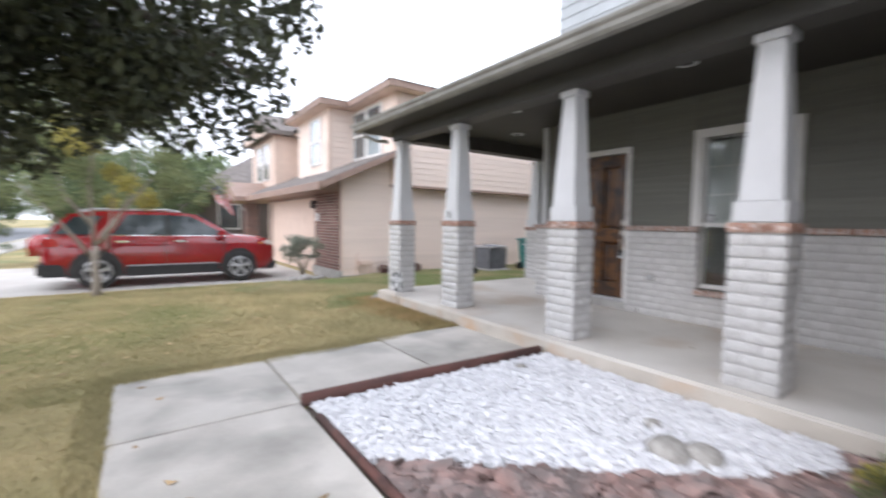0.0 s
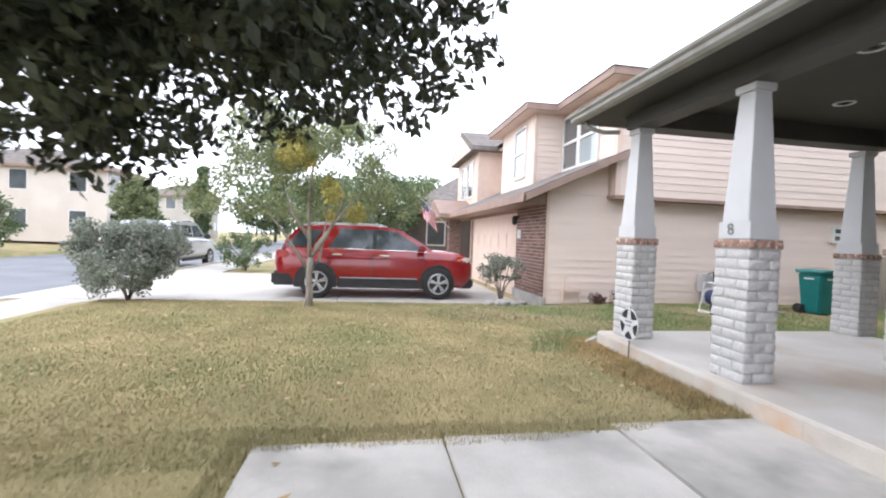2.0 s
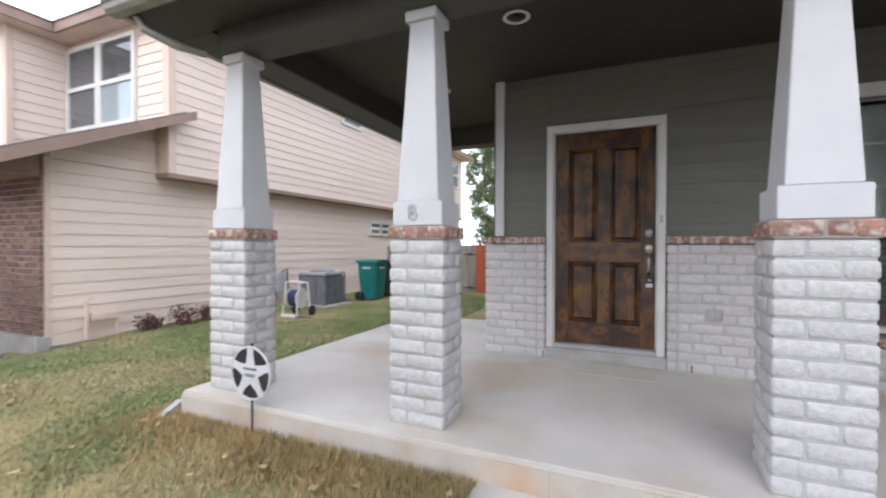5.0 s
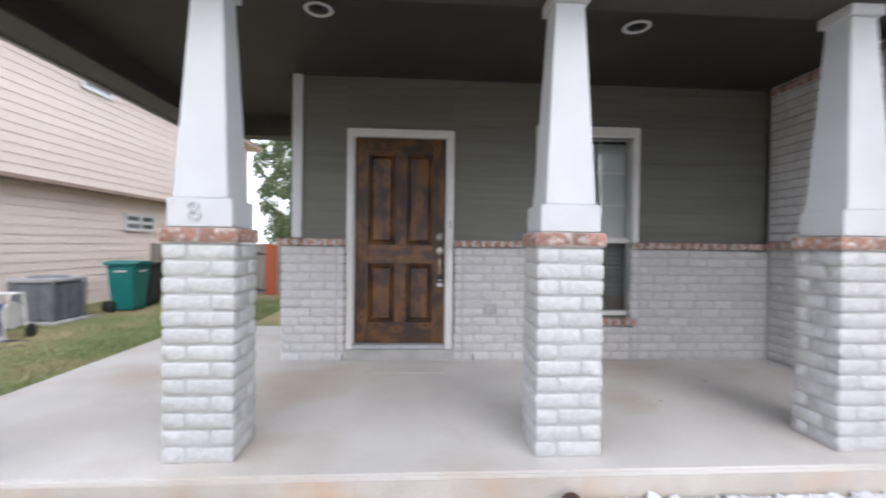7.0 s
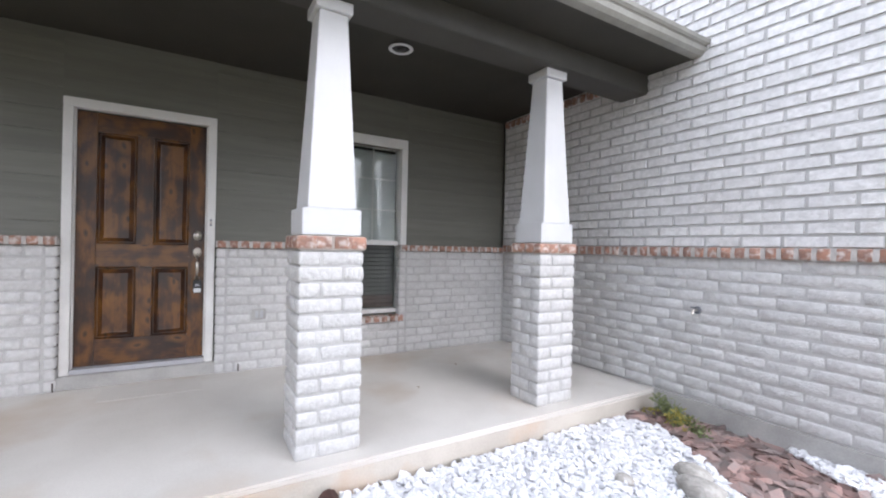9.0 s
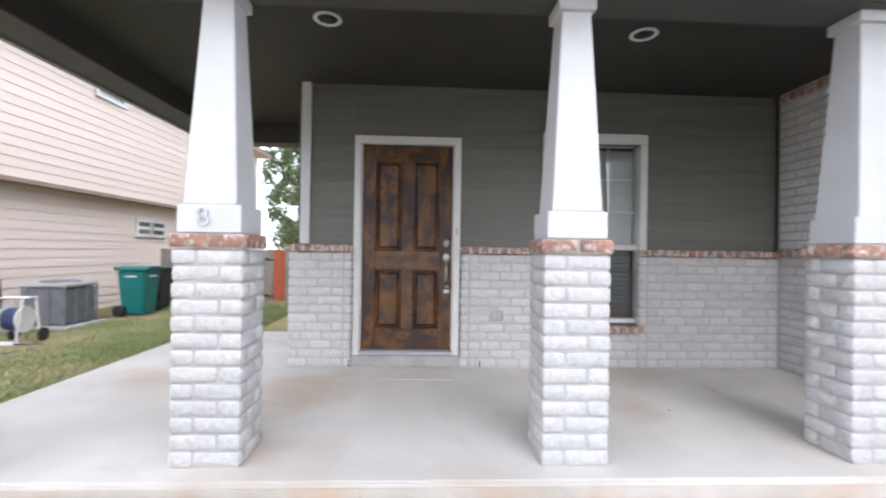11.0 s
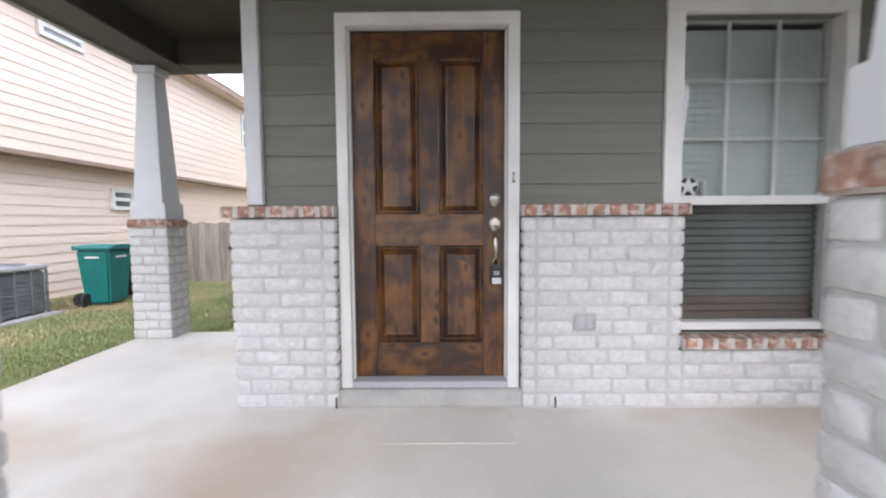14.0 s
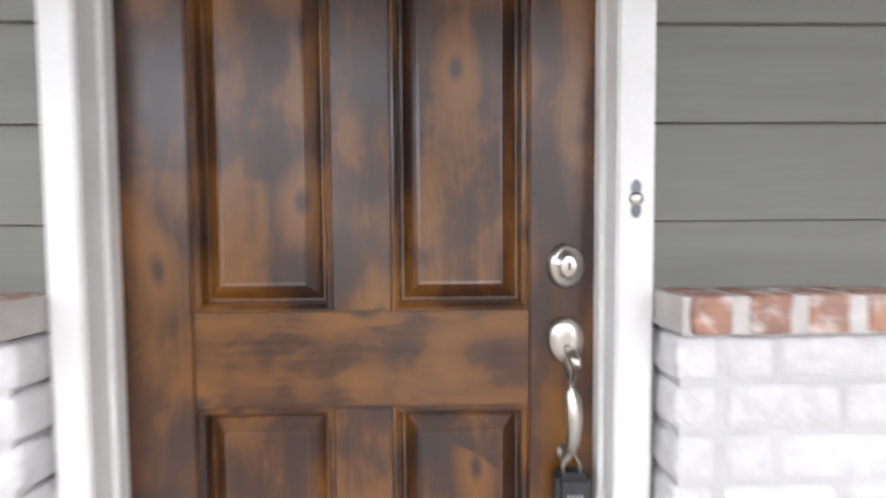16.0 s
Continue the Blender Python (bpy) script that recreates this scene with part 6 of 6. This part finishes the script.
def far_house(x0, x1, y0, y1, h, wall_m, label, face="y", storeys=2):
    t = thing("far_house", ((x0 + x1) / 2, (y0 + y1) / 2, 0), label, "house")
    part("wall", boxed(x0, x1, y0, y1, 0, h), wall_m, t)
    mx, my, o = (x0 + x1) / 2, (y0 + y1) / 2, 0.45
    bm = bmesh.new()
    run = min(x1 - x0, y1 - y0) * 0.30
    q = [bm.verts.new(p) for p in ((x0 - o, y0 - o, h), (x1 + o, y0 - o, h), (x1 + o, y1 + o, h), (x0 - o, y1 + o, h), (mx - 0.8, my, h + run), (mx + 0.8, my, h + run))]
    for f in ((0, 1, 5, 4), (1, 2, 5), (2, 3, 4, 5), (3, 0, 4), (3, 2, 1, 0)):
        bm.faces.new([q[i] for i in f])
    part("roof", bm, M_SHINGLE, t, "grey shingle hip roof")
    part("fascia", boxed(x0 - o, x1 + o, y0 - o, y0 - o + 0.05, h - 0.2, h - 0.002), M_FASCIA, t)
    part("fascia", boxed(x1 + o - 0.05, x1 + o, y0 - o + 0.06, y1 + o, h - 0.2, h - 0.002), M_FASCIA, t)
    for s in range(storeys):
        z = 0.9 + 2.7 * s
        for k in range(3):
            a = x0 + (x1 - x0) * (k + 0.5) / 3
            w = part("window", boxed(a - 0.5, a + 0.5, y0 - 0.03, y0 + 0.01, z, z + 1.3), M_PANE, t)
            part("frame", boxed(a - 0.58, a + 0.58, y0 - 0.02, y0 + 0.012, z - 0.08, z + 1.38), M_TRIM, w)
            b = y0 + (y1 - y0) * (k + 0.5) / 3
            if s == 0 and k == 1:
                part("garage_door", boxed(x1 - 0.01, x1 + 0.03, b - 2.2, b + 1.2, 0, 2.1), M_FARPEACH, t)
                continue
            w = part("window", boxed(x1 - 0.01, x1 + 0.03, b - 0.5, b + 0.5, z, z + 1.3), M_PANE, t)
            part("frame", boxed(x1 - 0.012, x1 + 0.02, b - 0.58, b + 0.58, z - 0.08, z + 1.38), M_TRIM, w)
    return t


far_house(-29, -18, 36, 41, 5.3, M_FARPEACH, "peach two-storey house across the street")
far_house(-31, -24, 22, 29, 5.0, M_FARWALL, "pale two-storey house across the street")
far_house(-25.8, -20.4, 58, 66, 5.2, M_FARWALL, "pale grey two-storey house at the street's bend")
far_house(2.6, 12.5, 27.0, 38, 2.9, M_DARKWALL, "brown single-storey house with a grey roof", storeys=1)
far_house(-7, 2, 76, 88, 5.2, M_FARPEACH, "peach house at the far end of the street")
far_house(26, 35, -2, 7, 5.4, M_FARPEACH, "peach house behind the back fence")

# ---------------------------------------------------------------- planting bed
bed = solid("bed_soil", prism(bmesh.new(), [(0.965, 3.26), (0.965, -2.0), (1.745, -2.0), (1.745, 0.446), (3.386, 0.446), (3.386, 3.20)], "z", -0.02, 0.012), M_SOIL,
            "dark soil under gravel and stone chips", "planting bed", kind="structure")
timber = solid("landscape_timber", tube(bmesh.new(), [(0.95, 3.315, 0.055), (1.7, 3.285, 0.062), (2.5, 3.26, 0.06), (3.33, 3.225, 0.065)], [0.048, 0.052, 0.052, 0.05], 10), M_TIMBER,
               "long weathered reddish landscape timber edging the gravel", "timber", smooth=True, at=(2.1, 3.27, 0))
edge = thing("bed_edging", (1.0, 2.0, 0), "low dark red edging strip beside the walk", "edging")
part("strip", tube(bmesh.new(), [(0.985, 3.05, 0.03), (0.985, 2.4, 0.035), (1.0, 1.6, 0.035), (1.02, 0.6, 0.03), (1.03, -0.6, 0.03)], 0.026, 7), M_TIMBER, edge, smooth=True)


def inside(x, y, poly):
    r, j = False, len(poly) - 1
    for i in range(len(poly)):
        (xi, yi), (xj, yj) = poly[i], poly[j]
        if (yi > y) != (yj > y) and x < (xj - xi) * (y - yi) / (yj - yi) + xi:
            r = not r
        j = i
    return r


ICO = bmesh.new()
bmesh.ops.create_icosphere(ICO, subdivisions=1, radius=1)
ICO_V = np.array([v.co[:] for v in ICO.verts])
ICO_F = [tuple(v.index for v in f.verts) for f in ICO.faces]
ICO.free()


def scatter(name, poly, count, size, flat, material, label, category, z0=0.012, pile=0.03, keep=None):
    g = np.random.RandomState(7)
    xs, ys = [p[0] for p in poly], [p[1] for p in poly]
    verts, faces = [], []
    done = 0
    while done < count:
        x, y = g.uniform(min(xs), max(xs)), g.uniform(min(ys), max(ys))
        if not inside(x, y, poly) or (keep and not keep(x, y)):
            continue
        s = size * g.uniform(0.55, 1.35)
        v = ICO_V * (1 + 0.28 * g.normal(size=(12, 1))) * (s * g.uniform(0.7, 1.3), s * g.uniform(0.7, 1.2), s * flat)
        a, t = g.uniform(0, 6.28), g.normal() * 0.35
        ca, sa, ct, st = math.cos(a), math.sin(a), math.cos(t), math.sin(t)
        v = v @ np.array([[1, 0, 0], [0, ct, -st], [0, st, ct]]).T @ np.array([[ca, -sa, 0], [sa, ca, 0], [0, 0, 1]]).T
        v = v + (x, y, z0 + g.uniform(0, pile) + s * flat * 0.35)
        k = len(verts)
        verts += v.tolist()
        faces += [(a0 + k, b0 + k, c0 + k) for a0, b0, c0 in ICO_F]
        done += 1
    ob = raw(name, verts, faces, material)
    return tagged(ob, label, category, kind="stuff")


GRAVEL = [(1.0, 3.25), (1.01, 2.36), (1.5, 1.98), (2.1, 1.48), (2.72, 1.0), (3.1, 0.84), (3.37, 0.92), (3.37, 3.17)]
bm = prism(bmesh.new(), GRAVEL, "z", 0.013, 0.030)
solid("gravel_bed", bm, M_GRAVEL, "packed bed of white stones under the loose gravel", "gravel", kind="structure")
scatter("white_gravel", GRAVEL, 9000, 0.021, 0.7, M_GRAVEL, "loose bright white landscaping gravel", "gravel", 0.024, 0.022)
CHIPS = [(1.02, -1.8), (1.72, -1.8), (1.72, 0.46), (3.37, 0.46), (3.37, 0.93), (3.1, 0.85), (2.72, 1.01), (2.1, 1.49), (1.5, 1.99), (1.02, 2.36)]
scatter("stone_chips", CHIPS, 3800, 0.052, 0.26, M_CHIP, "flat reddish-brown stone chips in the bed", "stone chips", 0.010, 0.03)
scatter("white_gravel_corner", [(1.8, 0.46), (2.45, 0.46), (2.15, 0.66), (1.8, 0.75)], 500, 0.021, 0.7, M_GRAVEL, "loose bright white gravel near the foundation", "gravel", 0.05, 0.02)
for rx, ry, rs in ((2.46, 1.46, 0.115), (2.58, 1.32, 0.10), (2.75, 1.72, 0.055), (2.85, 3.00, 0.055)):
    bm = bmesh.new()
    bmesh.ops.create_icosphere(bm, subdivisions=3, radius=rs)
    for v in bm.verts:
        v.co *= 1 + 0.30 * noise.noise(v.co * 8 + Vector((rx * 3, ry, 0))) + 0.08 * noise.noise(v.co * 30)
        v.co.z *= 0.55
    bm.transform(Matrix.Translation((rx, ry, 0.03 + rs * 0.25)))
    solid("rock", bm, M_ROCK, "rough grey rock lying in white gravel", "rock", "rocks in the gravel", at=(rx, ry, 0.03))
weed = thing("weed", (3.12, 0.66, 0), "low yellow-green weed clump by the foundation", "plant")
part("stem", tube(bmesh.new(), [(3.12, 0.66, 0.0), (3.12, 0.66, 0.12)], 0.006), M_LEAFG, weed)
crown("foliage", weed, [(3.14, 0.64, 0.11, 0.10), (3.0, 0.68, 0.06, 0.10), (2.88, 0.70, 0.04, 0.08), (3.22, 0.62, 0.16, 0.06)], 520, 0.05, M_LEAFG, wide=0.3, squash=0.7, droop=-0.3)
crown("dry_foliage", weed, [(3.3, 0.62, 0.05, 0.06), (2.95, 0.74, 0.035, 0.08), (3.05, 0.68, 0.10, 0.09)], 330, 0.05, M_LEAFY, wide=0.35, squash=0.5)

# ---------------------------------------------------------------- lawn blades and fallen leaves


def blades(name, x0, x1, y0, y1, count, tall, keep, material=None, broad=1.0):
    g = np.random.RandomState(11)
    xy = np.stack([g.uniform(x0, x1, count), g.uniform(y0, y1, count)], 1)
    xy = xy[[keep(x, y) for x, y in xy]]
    m = len(xy)
    a, lean = g.uniform(0, 6.28, m), g.uniform(0.0, 1.2, m)
    h = tall * g.uniform(0.4, 1.2, m)
    w = broad * g.uniform(0.002, 0.005, m)
    d = np.stack([np.cos(a), np.sin(a)], 1)
    b = np.stack([-np.sin(a), np.cos(a)], 1)
    v = np.zeros((m, 3, 3))
    v[:, 0, :2], v[:, 1, :2] = xy - b * w[:, None], xy + b * w[:, None]
    v[:, 2, :2] = xy + d * (lean * h)[:, None]
    v[:, 2, 2] = h * np.cos(lean * 0.7)
    v[:, :, 2] += np.array([lie(x, y) for x, y in xy])[:, None]
    ob = raw(name, v.reshape(-1, 3).tolist(), [(3 * i, 3 * i + 1, 3 * i + 2) for i in range(m)], material or M_BLADE)
    return tagged(ob, "short dry grass blades with green tufts", "grass", kind="stuff")


def on_lawn(x, y):
    if 3.38 < x < 7.26 and y < 7.0 or y > 11.1 and x < 4.2 or x >= 4.2 and y > 10.6:
        return False
    edge = 4.44 + 0.20 * step01(x, 1.6, 3.0) + 0.07 * noise.noise((x * 2.3, 0, 5)) + 0.03 * noise.noise((x * 9, 0, 2))
    return not (-0.16 + 0.04 * noise.noise((0, y * 2.5, 7)) < x and y < edge) and x > -4.42


blades("lawn_grass", -4.5, 3.4, 4.3, 11.1, 215000, 0.035, on_lawn)
blades("lawn_grass_near", -4.5, -0.1, -1.0, 4.8, 60000, 0.035, on_lawn)
blades("side_grass", 1.2, 12.0, 6.6, 10.6, 170000, 0.045, lambda x, y: on_lawn(x, y) and (x > 3.4 or noise.noise((x * 0.7, y * 0.7, 3)) + 0.35 * (x - 2.2) > 0.1), M_BLADEG, 1.7)
blades("edge_grass", 2.3, 3.4, 4.64, 7.2, 30000, 0.075, lambda x, y: on_lawn(x, y) and x + 0.25 * noise.noise((x * 2, y * 2, 1)) + 0.5 * noise.noise((x * 37, y * 41, 2)) > 3.05 and x < 3.385, M_BLADEB)
blades("walk_edge_grass", -0.34, 3.38, 4.33, 4.76, 16000, 0.05, on_lawn, M_BLADE)
blades("walk_side_grass", -0.34, -0.06, -1.5, 4.66, 14000, 0.05, on_lawn, M_BLADE)
g = np.random.RandomState(3)
fv, ff = [], []
for i in range(420):
    x, y = g.uniform(-3.5, 3.3), g.uniform(4.7, 10.9)
    if i % 40 == 0:
        x, y = g.uniform(-0.2, 0.9), g.uniform(0.8, 4.6)
    if 3.38 < x:
        continue
    s, a = g.uniform(0.018, 0.04), g.uniform(0, 6.28)
    k = len(fv)
    z = 0.03 + lie(x, y) if on_lawn(x, y) else 0.024
    for r, t, dz in ((1, 0, 0.012), (0.5, 1.5, 0.0), (1, 3.14, 0.014), (0.5, 4.7, 0.0)):
        fv.append((x + s * r * math.cos(a + t), y + s * r * math.sin(a + t), z + dz))
    ff += [(k, k + 1, k + 2), (k, k + 2, k + 3)]
for x, y in ((4.75, 1.55), (4.3, 2.2)):
    k = len(fv)
    fv += [(x, y, PORCH + 0.004), (x + 0.03, y + 0.012, PORCH + 0.012), (x + 0.055, y, PORCH + 0.004), (x + 0.03, y - 0.014, PORCH + 0.006)]
    ff += [(k, k + 1, k + 2), (k, k + 2, k + 3)]
tagged(raw("fallen_leaves", fv, ff, M_DRYLEAF), "scattered dry tan leaves on grass and concrete", "leaves", kind="stuff")

# ---------------------------------------------------------------- bricks of the walls
random.seed(4)
WALL_COURSE = 0.0846
COURSE = WALL_COURSE
lay_wall(wall_front, "y", 5.452, 4.672, 5.280, PORCH + 0.004, 13, heads=(True, False))
lay_wall(wall_front, "y", 5.452, 2.712, 3.627, PORCH + 0.004, 13, start=1, heads=(True, True))
lay_wall(wall_front, "y", 5.452, 0.445, 1.86, PORCH + 0.004, 13, heads=(False, True))
lay_wall(wall_front, "y", 5.452, 1.865, 2.707, PORCH + 0.004, 4, start=1)
lay_wall(wall_side, "x", 5.280, 5.565, 7.3, PORCH - 0.01, 13, sign=1, start=1)


def low_band(parent, along, face, a, b, z, sign=-1):
    before = set(parent.children)
    red_band(parent, along, face, a, b, z, sign)
    for ob in set(parent.children) - before:
        ob.scale.z = 0.82


low_band(wall_front, "y", 5.440, 4.672, 5.315, 1.318)
low_band(wall_front, "y", 5.440, 2.69, 3.627, 1.318)
low_band(wall_front, "y", 5.440, 0.445, 1.86, 1.318)
low_band(wall_front, "y", 5.440, 1.80, 2.72, 0.562)
low_band(wall_side, "x", 5.29, 5.53, 7.3, 1.318, sign=1)
part("sill_bed", boxed(5.430, 5.56, 1.81, 2.715, 0.528, 0.588), M_RMORTAR, wall_front)
for y0, y1 in ((4.675, 5.31), (2.695, 3.625), (0.445, 1.856)):
    part("band_bed", boxed(5.429, 5.534, y0, y1, 1.287, 1.346), M_RMORTAR, wall_front)
lay_wall(wall_garage, "x", 0.436, 1.77, 5.45, 0.195, 13, lengths=(0.235, 0.26), gap=0.006, sign=1)
red_band(wall_garage, "x", 0.444, 1.77, 5.45, 1.338, sign=1)
red_band(wall_garage, "x", 0.440, 3.80, 5.45, 2.865, sign=1)
part("band_bed", boxed(1.77, 5.45, 0.36, 0.456, 1.303, 1.373), M_RMORTAR, wall_garage)
joined_bricks("brickwork", wall_garage, "x", 0.426, 1.77, 5.45, 1.382, 5.55, 0.25, COURSE, 1, M_WBRICK_J)
